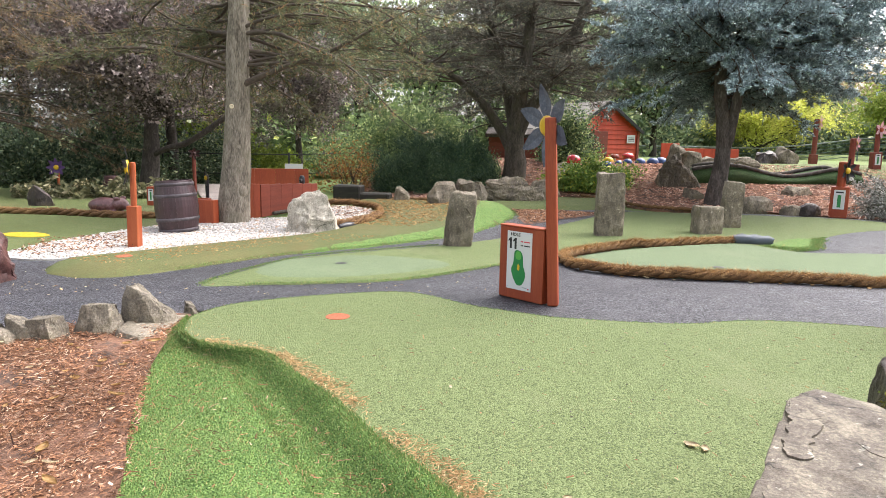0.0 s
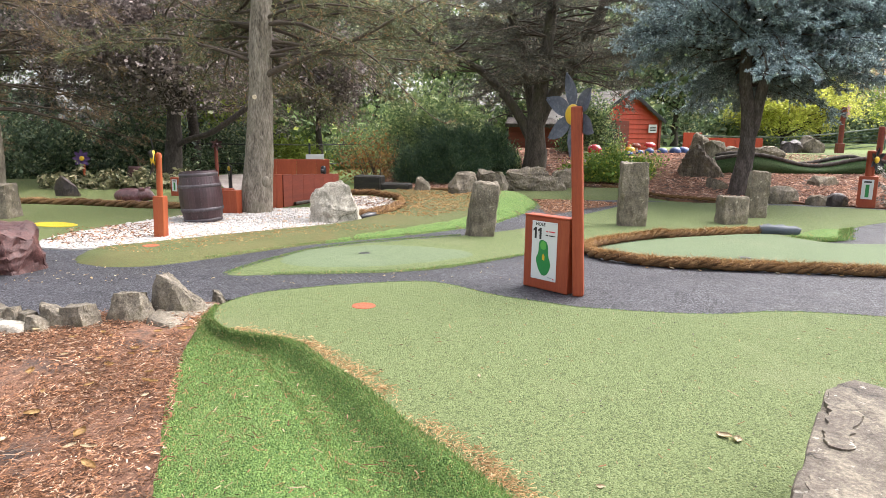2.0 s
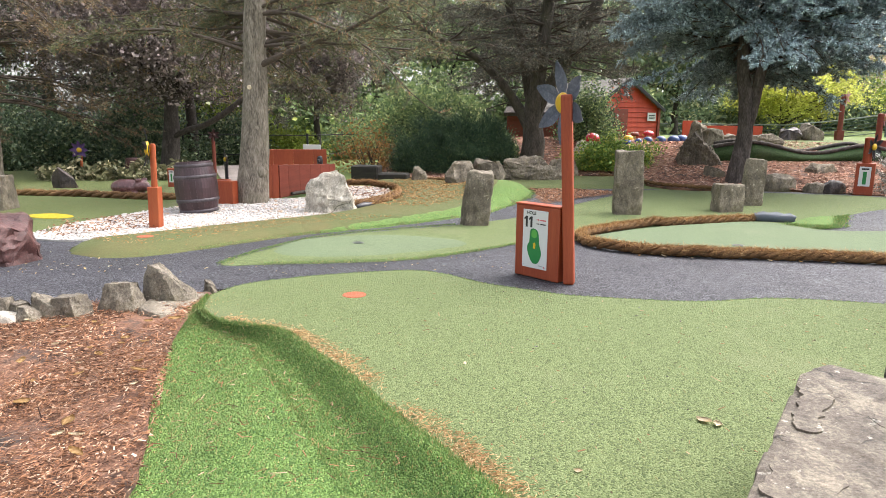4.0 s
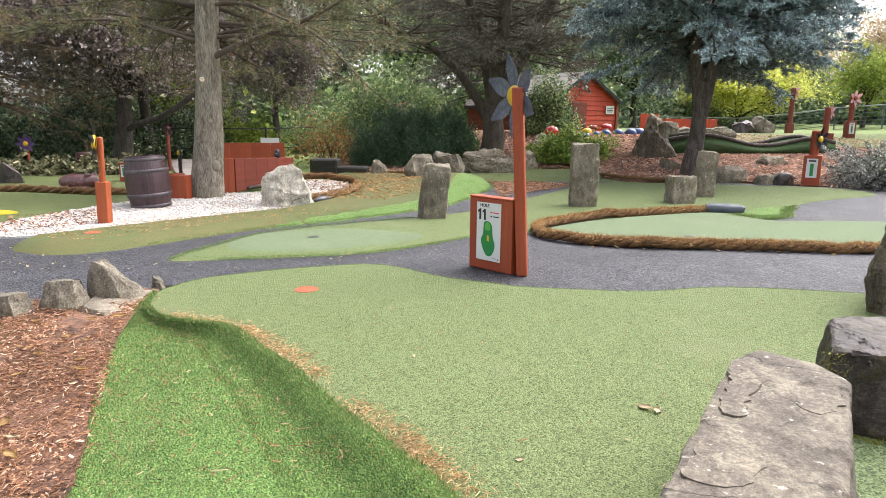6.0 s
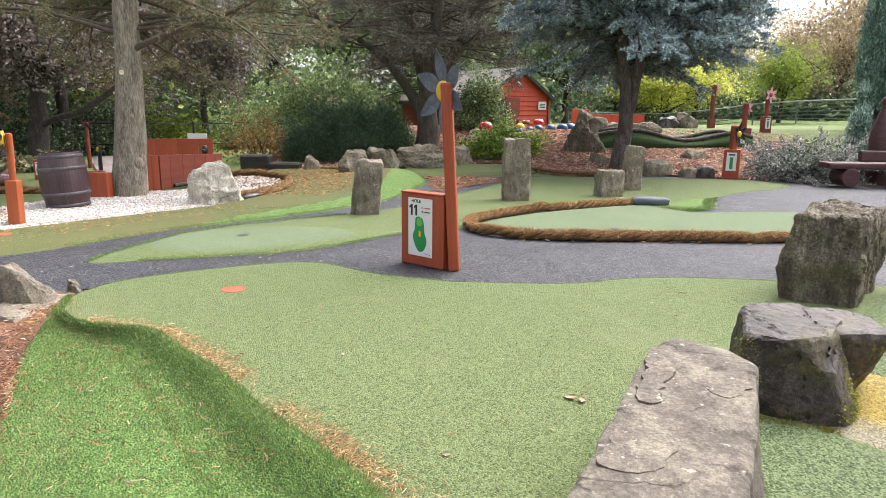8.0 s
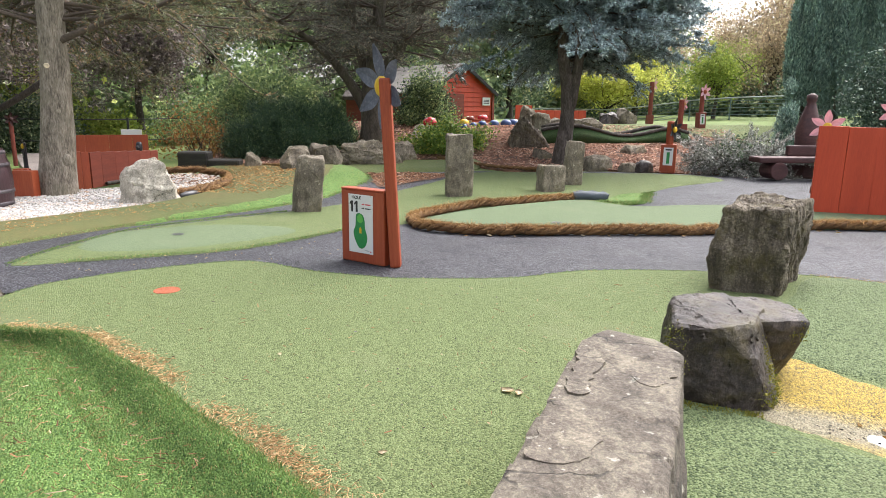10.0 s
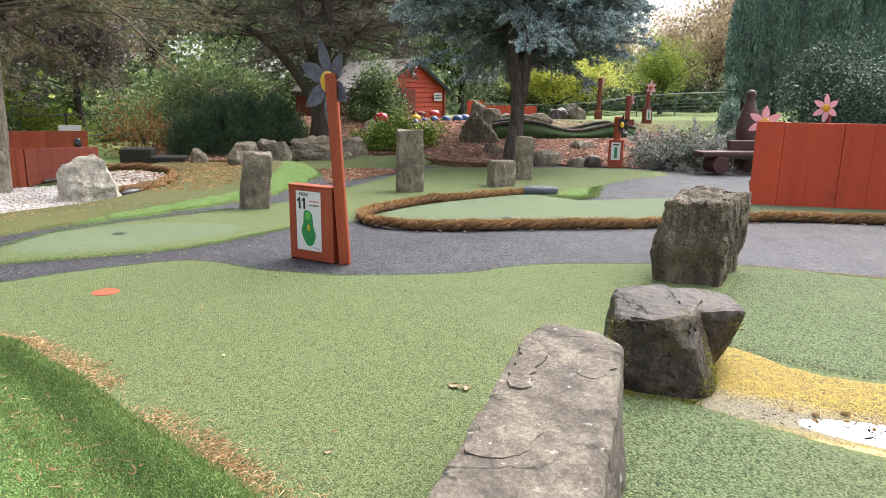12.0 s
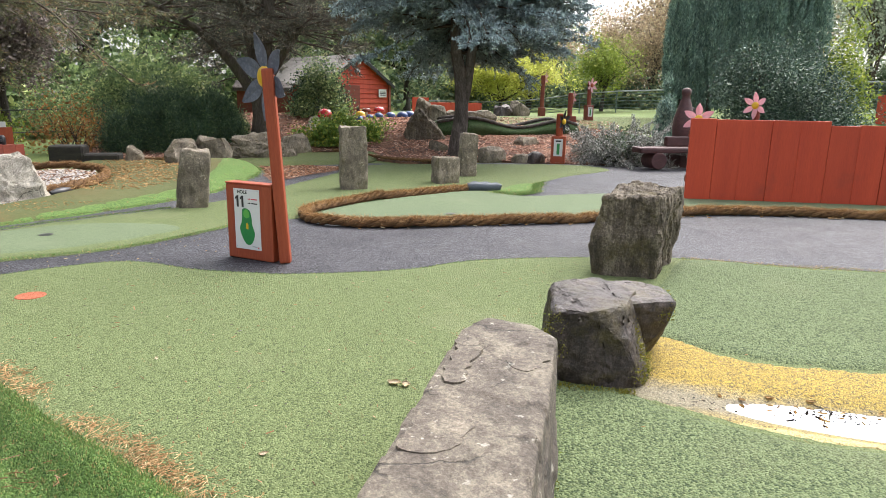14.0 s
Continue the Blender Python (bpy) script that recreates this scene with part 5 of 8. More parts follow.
for i, (x, y, w, d, h, turn, mat_, words_) in enumerate([
        (-0.72, 12.9, 0.62, 0.5, 0.40, 10, M_ROCK, "angular grey rock at the foot of the bark slope"), (-0.22, 13.05, 0.6, 0.5, 0.46, -15, M_ROCK, "angular grey rock at the foot of the bark slope"),
        (1.4, 15.0, 0.7, 0.5, 0.4, 25, M_ROCK, "grey boulder below the pine tree"),
        (5.1, 16.9, 0.75, 0.5, 0.42, 12, M_ROCK, "grey boulder on the bark slope"),
        (4.85, 16.9, 0.55, 0.4, 0.62, 30, M_ROCK, "grey upright boulder on the bark slope"),
        (8.1, 19.6, 0.6, 0.5, 0.32, 0, M_ROCK_DARK, "grey boulder above the turf wave"), (8.7, 19.7, 0.62, 0.5, 0.5, 20, M_ROCK, "grey pointed boulder above the turf wave"),
        (5.5, 13.5, 0.7, 0.45, 0.30, 5, M_ROCK, "rounded rock at the slope's edge"), (6.02, 13.1, 0.4, 0.3, 0.16, -10, M_ROCK, "small rock at the slope's edge"),
        (6.32, 13.0, 0.45, 0.35, 0.25, 15, M_ROCK_DARK, "rounded dark rock at the slope's edge"), (7.0, 15.1, 0.7, 0.4, 0.15, 8, M_ROCK, "flat rock in the bark"),
        (5.9, 17.6, 0.5, 0.4, 0.22, 30, M_ROCK, "grey rock behind the slope"), (-1.65, 13.5, 0.32, 0.2, 0.34, 12, M_ROCK, "small pointed upright stone"),
        (4.6, 14.6, 0.45, 0.3, 0.2, 0, M_ROCK, "low rock by the spruce trunk"), (2.05, 17.2, 0.35, 0.3, 0.45, 10, M_ROCK_PALE, "pale stone near the shed"),
        (6.3, 17.5, 1.6, 0.4, 0.28, 5, M_ROCK, "long low rock bank"), (13.5, 17.6, 0.55, 0.45, 0.5, 10, M_ROCK_DARK, "dark block of stone by the railing")]):
    pk = 0.45 if "pointed" in words_ else None
    if "rounded" in words_:
        rock("boulder", at_land(x, y), (w, d, h), turn, 80 + i, mat_, words_, "boulder", "boulders on the slope", 3.2, 12, 0.07, 4, (0, 0), 0.15, 0.12)
    else:
        block("boulder", at_land(x, y), (w, d, h), turn, 80 + i, mat_, words_, "boulder", "boulders on the slope", (0, 0), 0.3, 0.26, 5, 0.12, 0.012, 0.05, 0.018, 0.016, pk)

hull_rock("boulder", [(-0.62, -0.22, 0.46), (-0.5, 0.2, 0.5), (-0.2, -0.25, 0.40), (0.05, 0.1, 0.52), (0.3, -0.15, 0.42), (0.62, 0.0, 0.28)],
          [(-0.66, -0.26, -0.1), (-0.1, -0.34, -0.1), (0.5, -0.3, -0.1), (0.72, 0.1, -0.1), (0.4, 0.3, -0.1), (-0.6, 0.3, -0.1), (0.1, -0.3, 0.3)],
          M_ROCK, "large angular flat-topped boulder below the pine tree", "boulder", "boulders on the slope", 101, 0.014, 0.04, 0.02, 0.02, at_land(0.72, 14.35), 4)
hull_rock("boulder", [(-0.3, -0.1, 0.52), (-0.12, -0.12, 0.66), (-0.05, 0.05, 0.7), (0.12, -0.1, 0.45), (0.4, -0.05, 0.2)], [(-0.5, -0.3, -0.1), (0.5, -0.35, -0.1), (0.6, 0.2, -0.1), (-0.45, 0.3, -0.1), (-0.42, -0.25, 0.35)],
          M_ROCK_MOSSY, "large pointed dark boulder at the end of the turf wave", "boulder", "boulders on the slope", 102, 0.012, 0.04, 0.015, 0.012, at_land(4.55, 15.75), 0)


def rope(name, line, r, label, seed, lift=0.0, hairs=2500, twist=7.0):
    """A thick laid coir rope: three strands twisted along a line, with loose hairs."""
    pts = smooth_line(line, 0.022)
    p = np.array([at_land(q.x, q.y, r + lift) for q in pts])
    rng = np.random.default_rng(seed)
    p[:, 2] += np.interp(np.arange(len(p)), np.linspace(0, len(p), 70), rng.normal(0, r * 0.14, 70))
    s = np.concatenate(((0,), np.cumsum(np.linalg.norm(np.diff(p, axis=0), axis=1))))
    tan = np.gradient(p, axis=0)
    tan /= np.linalg.norm(tan, axis=1)[:, None]
    side = np.cross(tan, (0, 0, 1.0))
    up = np.cross(side, tan)
    root = thing(name, Matrix.Identity(4), label, "rope edging")
    for k in range(3):
        a = s * twist / r * 0.09 + k * 2.094
        c = p + (side * np.cos(a)[:, None] + up * np.sin(a)[:, None]) * r * 0.5
        v, f = tube(c, r * 0.54 * (1 + 0.10 * np.sin(s * 31 + k) + rng.normal(0, 0.03, len(s))), 9)
        v = v + rng.normal(0, r * 0.07, v.shape)
        np_part("strand", v, f, M_COIR, root, smooth=True)
    if not hairs:
        return root
    i = rng.integers(0, len(p), hairs)
    a = rng.normal(np.pi / 2, 0.62, hairs)
    n = side[i] * np.cos(a)[:, None] + up[i] * np.sin(a)[:, None]
    base = p[i] + n * r * 0.86 + rng.normal(0, 0.008, (hairs, 3))
    d = n * 0.35 + rng.normal(0, 0.7, (hairs, 3)) + tan[i] * rng.choice((-0.8, 0.8), (hairs, 1))
    d /= np.linalg.norm(d, axis=1)[:, None]
    w = np.cross(d, rng.normal(0, 1, (hairs, 3)))
    w /= np.linalg.norm(w, axis=1)[:, None]
    ln = rng.uniform(0.25, 1.7, (hairs, 1)) * r * 0.8
    v = np.stack((base - w * 0.0022, base + w * 0.0022, base + d * ln), 1).reshape(-1, 3)
    np_part("fibre", v, np.arange(len(v)).reshape(-1, 3), M_COIR_EDGE, root, "frayed coir fibres")
    return root


rope("coir_rope", [(3.45, 8.93), (2.6, 8.62), (1.79, 8.22), (1.2, 7.7), (0.94, 7.25), (1.02, 6.85), (1.35, 6.6), (1.9, 6.45), (2.7, 6.42), (3.97, 6.34), (5.28, 6.5), (6.25, 6.32), (7.5, 5.8), (9.2, 4.9)],
     0.05, "thick brown coir rope edging the turf lane", 3, 0.0, 42000, 9.0)
rope("coir_rope", [(-12, 10.25), (-9, 10.2), (-7.75, 10.18), (-6.82, 10.2), (-5.74, 10.0), (-4.6, 10.05)], 0.06, "brown coir rope along the olive turf lane", 4, 0.0, 1500)
rope("coir_rope", [(-2.15, 9.35), (-1.95, 9.6), (-1.72, 10.4), (-1.72, 11.3), (-2.0, 12.2), (-2.6, 12.7), (-3.1, 12.6)], 0.06, "brown coir rope curving round the gravel trap", 5, 0.02, 2500)


rope("edging_rope", [(2.3, 15.25), (2.85, 14.5), (3.4, 13.6), (4.1, 13.2), (4.9, 13.3)], 0.035, "weathered edging along the foot of the bark slope", 6, 0.02, 0)
rope("edging_rope", [(-2.9, 14.2), (-2.0, 14.1), (-1.1, 14.15), (-0.4, 14.3)], 0.035, "weathered edging along the foot of the bark slope", 7, 0.02, 0)


def hose():
    root = thing("rope_end_cover", Matrix.Identity(4), "black plastic sleeve over the rope's end", "sleeve")
    v, f = tube([at_land(3.42, 8.92, 0.06), at_land(3.5, 8.91, 0.064), at_land(3.58, 8.9, 0.062), at_land(3.66, 8.88, 0.066), at_land(3.74, 8.85, 0.06), at_land(3.82, 8.83, 0.058), at_land(3.88, 8.81, 0.05)], [0.07, 0.082, 0.074, 0.085, 0.072, 0.08, 0.06], 12)
    v = v + np.random.default_rng(2).normal(0, 0.006, v.shape)
    np_part("sleeve", v, f, M_HOSE, root, smooth=True)
    v, f = tube([at_land(3.40, 8.93, 0.06), at_land(3.44, 8.92, 0.06)], [0.07, 0.07], 12)
    np_part("band", v, f, M_BLACK, root, smooth=True)


hose()
trap_end = thing("rope_end_cover", Matrix.Identity(4), "dark sleeve over the trap rope's end", "sleeve")
np_part("sleeve", *tube([at_land(-1.99, 9.2, 0.06), at_land(-1.92, 9.27, 0.065), at_land(-1.86, 9.36, 0.065), at_land(-1.82, 9.44, 0.06)], [0.03, 0.055, 0.055, 0.045], 12), M_BLACK, trap_end, smooth=True)


def petal(length, width, thick, tip=0.35, cup=0.12):
    """A thick leaf-shaped blade along +z from the origin, slightly dished."""
    bm = bmesh.new()
    n, rows = 9, []
    for i in range(n):
        t = i / (n - 1)
        w = width / 2 * (math.sin(math.pi * min(0.98, max(0.03, t)) ** 0.85) ** 0.75)
        z = t * length
        y = -cup * length * (t * t)
        rows.append([bm.verts.new((-w, y, z)), bm.verts.new((-w * 0.5, y + width * 0.05, z)), bm.verts.new((0, y + width * 0.09, z)), bm.verts.new((w * 0.5, y + width * 0.05, z)), bm.verts.new((w, y, z))])
    for a, b in zip(rows, rows[1:]):
        for j in range(4):
            bm.faces.new((a[j], a[j + 1], b[j + 1], b[j]))
    ret = bmesh.ops.solidify(bm, geom=bm.faces[:], thickness=thick)
    bmesh.ops.recalc_face_normals(bm, faces=bm.faces[:])
    return bm


def flower_head(parent, m, petals, mat_petal, mat_eye, length=0.25, width=0.1, eye=0.05, turn=0.0, eye_deep=0.03):
    """Petals round an eye, facing -y in the pose m; the head is a part of its post."""
    core = part("flower_head", lathe([(eye * 0.5, -0.012), (eye * 0.6, 0.0), (eye * 0.5, 0.012)], 12), mat_petal, parent, "painted wooden flower", m=m @ pose(0, 0, 0, 90, 0, 0))
    for k in range(petals):
        a = turn + 360.0 * k / petals
        part("petal", petal(length, width, 0.017, cup=0.17), mat_petal, core, m=pose(0, 0, 0, -90, 0, 0) @ pose(0, 0, 0, 0, a, 0) @ pose(0, 0, eye * 0.55))
    part("flower_eye", lathe([(eye, -eye_deep * 0.3), (eye * 1.02, eye_deep * 0.3), (eye * 0.9, eye_deep * 0.75), (eye * 0.5, eye_deep), (eye * 0.05, eye_deep * 1.05)], 20), mat_eye, core, "round painted flower centre", smooth=True)
    return core


def words(name, text, size, m, material, parent, bold=0.0):
    c = bpy.data.curves.new(name, "FONT")
    c.body, c.size, c.extrude, c.offset = text, size, 0.0006, bold
    c.align_x = "LEFT"
    tmp = bpy.data.objects.new(name, c)
    scene.collection.objects.link(tmp)
    me = bpy.data.meshes.new_from_object(tmp.evaluated_get(bpy.context.evaluated_depsgraph_get()))
    bpy.data.objects.remove(tmp)
    me.materials.clear()
    me.materials.append(material)
    ob = new(name, me)
    ob.parent, ob.matrix_basis = parent, m
    return ob


def flat_shape(pts, thick=0.0008):
    bm = bmesh.new()
    f = bm.faces.new([bm.verts.new((x, -0.0004, z)) for x, z in pts])
    ret = bmesh.ops.extrude_face_region(bm, geom=[f])
    for v in ret["geom"]:
        if isinstance(v, bmesh.types.BMVert):
            v.co.y -= thick
    bmesh.ops.recalc_face_normals(bm, faces=bm.faces[:])
    return bm


def hole_sign():
    """The sign of hole 11: a wooden box with a printed board, and a leaning post with a big flower."""
    root = thing("hole_sign", pose(0.367, 5.372, 0.004, 0, 0, -42.9), "red-stained wooden hole sign with a tall post and dark flower", "sign")
    body = part("sign_box", box(0.46, 0.10, 0.60, 0.006, (0.0, 0.05, 0)), M_RED, root, "red-stained wooden box")
    part("sign_cap", box(0.465, 0.106, 0.014, 0.004, (0.0, 0.05, 0.601)), M_RED, body)
    board = part("sign_board", box(0.262, 0.004, 0.485, 0.0015, (-0.014, -0.0025, 0.082)), M_WHITE, body, "white printed board with a hole plan")
    face = pose(-0.014, -0.005, 0.085) @ Matrix.Diagonal((1.1, 1, 1, 1))
    words("sign_words", "HOLE", 0.036, face @ pose(-0.085, 0, 0.445, 90), M_INK, board, 0.0012)
    for x in (-0.108, -0.062):
        part("sign_digit", flat_shape([(0.012, 0.0), (0.031, 0.0), (0.031, 0.092), (0.016, 0.092), (-0.002, 0.074), (-0.002, 0.058), (0.012, 0.066)]), M_INK, board, m=face @ pose(x + 0.004, 0, 0.336))
    for z, mt in ((0.405, M_INK_RED), (0.372, M_INK)):
        part("sign_arrow", flat_shape([(0.012, z - 0.003), (0.026, z - 0.003), (0.026, z - 0.009), (0.038, z), (0.026, z + 0.009), (0.026, z + 0.003), (0.012, z + 0.003)]), mt, board, m=face)
        part("sign_bar", flat_shape([(0.045, z - 0.005), (0.1, z - 0.005), (0.1, z + 0.004), (0.045, z + 0.004)]), mt, board, m=face)
    plan = [(-0.035, 0.30), (-0.04, 0.22), (-0.055, 0.17), (-0.045, 0.11), (-0.02, 0.05), (0.0, 0.035), (0.025, 0.045), (0.045, 0.09), (0.05, 0.14), (0.035, 0.2), (0.03, 0.27), (0.018, 0.315), (-0.01, 0.33), (-0.03, 0.32)]
    part("hole_plan", flat_shape([(q.x, q.y) for q in smooth_line([(x * 1.3, z) for x, z in plan], 0.01, True)]), M_INK_GREEN, board, "green drawing of the hole", m=face)
    part("hole_plan_tee", flat_shape([(q.x, q.y) for q in smooth_line([(-0.03, 0.3), (-0.028, 0.262), (0.0, 0.25), (0.022, 0.265), (0.016, 0.305), (-0.008, 0.322)], 0.01, True)]), M_INK_LIME, board, m=face @ pose(0, -0.0012, 0))
    part("hole_plan_mark", flat_shape([(-0.012, 0.205), (-0.012, 0.165), (0.008, 0.16), (0.01, 0.20), (0.0, 0.215)]), M_YELLOW, board, m=face @ pose(0, -0.0012, 0))
    part("sign_bar", flat_shape([(0.04, 0.022), (0.085, 0.018), (0.085, 0.026), (0.04, 0.03)]), M_GREY_METAL, board, m=face)
    part("sign_bar", flat_shape([(0.09, 0.012), (0.102, 0.012), (0.102, 0.024), (0.09, 0.024)]), M_INK_RED, board, m=face)
    for sx, sz in ((-0.105, 0.475), (0.105, 0.475), (-0.105, 0.015), (0.105, 0.015)):
        part("screw", lathe([(0.005, -0.001), (0.005, 0.001), (0.002, 0.002)], 8), M_SCREW, board, m=face @ pose(sx, -0.001, sz, 90))
    lean = Matrix.Translation((0.632, 5.225, 0.0)) @ pose(0, 0, 0, 0, -3.2, -12)
    loc = root.matrix_world.inverted() @ lean
    post = part("post", box(0.088, 0.088, 1.49, 0.016, seg=2), M_RED, root, "tall red-stained square post", m=loc)
    back = loc @ pose(-0.03, 0.085, 1.43, 0, 0, -46)
    flower_head(post, post.matrix_basis.inverted() @ back @ pose(0, -0.01, 0), 6, M_SLATE, M_YELLOW, 0.28, 0.142, 0.08, -3, 0.03)
    return root


hole_sign()


def moss_on(ob, spots, count, seed, label):
    """Tufts of moss growing on a stone round the given spots (x, y, z, reach)."""
    rng = np.random.default_rng(seed)
    me = ob.data
    v = np.array([ob.matrix_world @ q.co for q in me.vertices])
    nrm = np.array([ob.matrix_world.to_3x3() @ q.normal for q in me.vertices])
    weight = np.zeros(len(v))
    for x, y, z, r in spots:
        weight = np.maximum(weight, np.exp(-(((v - (x, y, z)) / r) ** 2).sum(1)))
    weight[weight < 0.25] = 0
    i = rng.choice(len(v), count, p=weight / weight.sum())
    base = v[i] + rng.normal(0, 0.012, (count, 3)) - nrm[i] * 0.004
    d = nrm[i] * 0.7 + rng.normal(0, 0.5, (count, 3))
    d /= np.linalg.norm(d, axis=1)[:, None]
    w = np.cross(d, rng.normal(0, 1, (count, 3)))
    w /= np.linalg.norm(w, axis=1)[:, None]
    t = np.stack((base - w * 0.004, base + w * 0.004, base + d * rng.uniform(0.006, 0.016, (count, 1))), 1).reshape(-1, 3)
    tagged(np_part("moss", t, np.arange(count * 3).reshape(-1, 3), M_MOSS, None), label, "moss", kind="stuff")


dark = [o for o in scene.objects if o.name.startswith("dark_boulder")]
moss_on(dark[0], [(2.06, 2.5, 0.06, 0.10), (2.08, 2.52, 0.16, 0.06), (2.1, 2.55, 0.26, 0.05), (1.64, 2.58, 0.2, 0.07), (1.66, 2.58, 0.32, 0.05)], 1500, 3, "yellow moss down the dark boulder's side")
moss_on(dark[1], [(2.42, 2.85, 0.24, 0.08), (2.3, 2.66, 0.28, 0.05), (2.4, 2.8, 0.1, 0.06)], 450, 4, "yellow moss on the smaller dark rock")
moss_on([o for o in scene.objects if o.name.startswith("slab_boulder")][0], [(1.5, 2.24, 0.03, 0.12), (1.3, 1.85, 0.04, 0.1), (1.1, 1.5, 0.04, 0.1)], 900, 5, "yellow moss on the slab's foot")

# ---- furniture of the course ----
def small_post(name, at, yaw, label, h=1.0, r=0.05, box_h=0.48, box_w=0.14, petals=None, eye=M_YELLOW, wood=M_ORANGE, n=6, plen=0.14, face_turn=0.0, board=False, flower_at=None, group="", lean=0.0, eye_r=None):
    """A marker post in a wooden sleeve, with a painted flower and perhaps a board."""
    root = thing(name, Matrix.Translation(at) @ pose(0, 0, 0, 0, lean, yaw), label, "marker post", group)
    part("post", lathe([(r, 0), (r, h - 0.03), (r * 0.9, h - 0.008), (r * 0.5, h)], 14), wood, root, smooth=False)
    if box_h:
        b = part("sleeve", box(box_w, box_w * 0.9, box_h, 0.006), wood, root, "wooden sleeve round the post")
        if board:
            s = part("sign_board", box(box_w * 0.62, 0.004, box_h * 0.62, 0.001, (0, -box_w * 0.45 - 0.003, box_h * 0.28)), M_WHITE, b, "small white sign board")
            part("sign_bar", box(box_w * 0.2, 0.002, box_h * 0.4, 0, (0, -box_w * 0.45 - 0.0062, box_h * 0.34)), M_INK_GREEN, s)
            part("sign_bar", box(box_w * 0.4, 0.002, box_h * 0.05, 0, (0, -box_w * 0.45 - 0.0062, box_h * 0.8)), M_INK, s)
    if petals:
        z = h - 0.06 if flower_at is None else flower_at
        flower_head(root, pose(0, 0, z, 0, 0, face_turn) @ pose(0, -r - 0.02, 0), n, petals, eye, plen, plen * 0.5, eye_r or plen * 0.3, 0, 0.03)
    return root


small_post("flower_marker", at_land(-3.97, 7.32), 0, "orange-red marker post with a yellow and black flower", 1.0, 0.034, 0.50, 0.125, M_BLACK, M_YELLOW, M_ORANGE, 5, 0.19, -68, lean=1.5, eye_r=0.085)
small_post("flower_marker", at_land(6.78, 12.85), -30, "red marker post with a black flower and white board", 1.05, 0.075, 0.58, 0.30, M_BLACK, M_YELLOW, M_RED, 6, 0.20, 62, True, 0.88, lean=0)
small_post("flower_marker", at_land(-8.84, 13.3), 0, "post with a purple painted flower among plants", 0.68, 0.03, 0, 0.1, M_PURPLE, M_YELLOW, M_ORANGE, 8, 0.17, 5, False, 0.62, "far marker posts")
small_post("flower_marker", at_land(-6.45, 14.5), 0, "dark red post with a faded flower", 1.0, 0.04, 0.0, 0.2, M_MAROON, M_MAROON, M_RED_DARK, 6, 0.12, 40, False, 0.93, "far marker posts")
small_post("flower_marker", at_land(10.1, 20.9), 0, "red post with a pale flower seen edge-on", 1.36, 0.07, 0.3, 0.2, M_PINK, M_YELLOW, M_RED_DARK, 6, 0.2, 80, False, 1.25, "far marker posts")
small_post("flower_marker", at_land(10.15, 17.75), 0, "red post with a faded pink flower and board", 1.12, 0.06, 0.45, 0.22, M_PINK, M_RED, M_RED_DARK, 6, 0.19, 20, True, 1.02, "far marker posts", -1)
small_post("flower_marker", at_land(9.3, 17.3), 0, "dark red post with a flower seen edge-on", 0.85, 0.07, 0.2, 0.3, M_PINK, M_YELLOW, M_RED_DARK, 6, 0.17, 80, False, 0.72, "far marker posts")
small_post("flower_marker", at_land(-6.15, 12.0), 0, "small red box post with a white board", 0.36, 0.05, 0.36, 0.16, None, M_YELLOW, M_RED, 6, 0.1, 30, True, None, "far marker posts")


def barrel():
    root = thing("barrel", Matrix.Translation((-4.1, 8.72, 0.0)) @ pose(0, 0, 0, 0, -4.0, 0), "dark brown wooden barrel with worn hoops on gravel", "barrel")
    hgt, prof = 0.71, []
    radius = lambda t: 0.235 + 0.05 * math.sin(math.pi * t) ** 0.9
    n = 22
    for k in range(n):
        a0, a1 = 2 * math.pi * k / n + 0.0012, 2 * math.pi * (k + 1) / n - 0.0012
        bm = bmesh.new()
        rows = []
        for i in range(9):
            t = i / 8
            r = radius(t)
            rows.append([bm.verts.new((r * math.cos(a), r * math.sin(a), t * hgt)) for a in (a0, (a0 + a1) / 2, a1)] + [bm.verts.new(((r - 0.025) * math.cos(a), (r - 0.025) * math.sin(a), t * hgt)) for a in (a1, a0)])
        for p, q in zip(rows, rows[1:]):
            for j in range(5):
                bm.faces.new((p[j], p[(j + 1) % 5], q[(j + 1) % 5], q[j]))
        bm.faces.new(rows[0][::-1])
        bm.faces.new(rows[-1])
        part("stave", bm, M_BARREL, root)
    for t in (0.06, 0.27, 0.72, 0.93):
        r = radius(t) + 0.004
        part("hoop", lathe([(r, t * hgt - 0.022), (r + 0.006, t * hgt - 0.02), (r + 0.006, t * hgt + 0.02), (r, t * hgt + 0.022)], 32, False), M_HOOP, root, "dull iron hoop", smooth=True)
    part("lid", lathe([(0.235, hgt - 0.05), (0.235, hgt - 0.03)], 24), M_BARREL, root)
    part("plinth", box(0.5, 0.5, 0.03, 0.005, (0, 0, -0.03)), M_BARREL, root, "dark base board")


barrel()


def wheel_bits():
    root = thing("flower_marker", Matrix.Translation((-4.35, 10.4, 0.02)), "low red box with a dark flower behind the barrel", "marker post")
    part("sign_box", box(0.2, 0.12, 0.30, 0.006, (-0.12, 0, 0)), M_RED, root)
    ps = part("post", lathe([(0.03, 0), (0.03, 0.66), (0.01, 0.68)], 10), M_BLACK, root, m=pose(-0.1, 0.1, 0))
    flower_head(root, pose(-0.1, 0.08, 0.62, 0, 0, -60), 6, M_BLACK, M_YELLOW, 0.15, 0.09, 0.04)


wheel_bits()


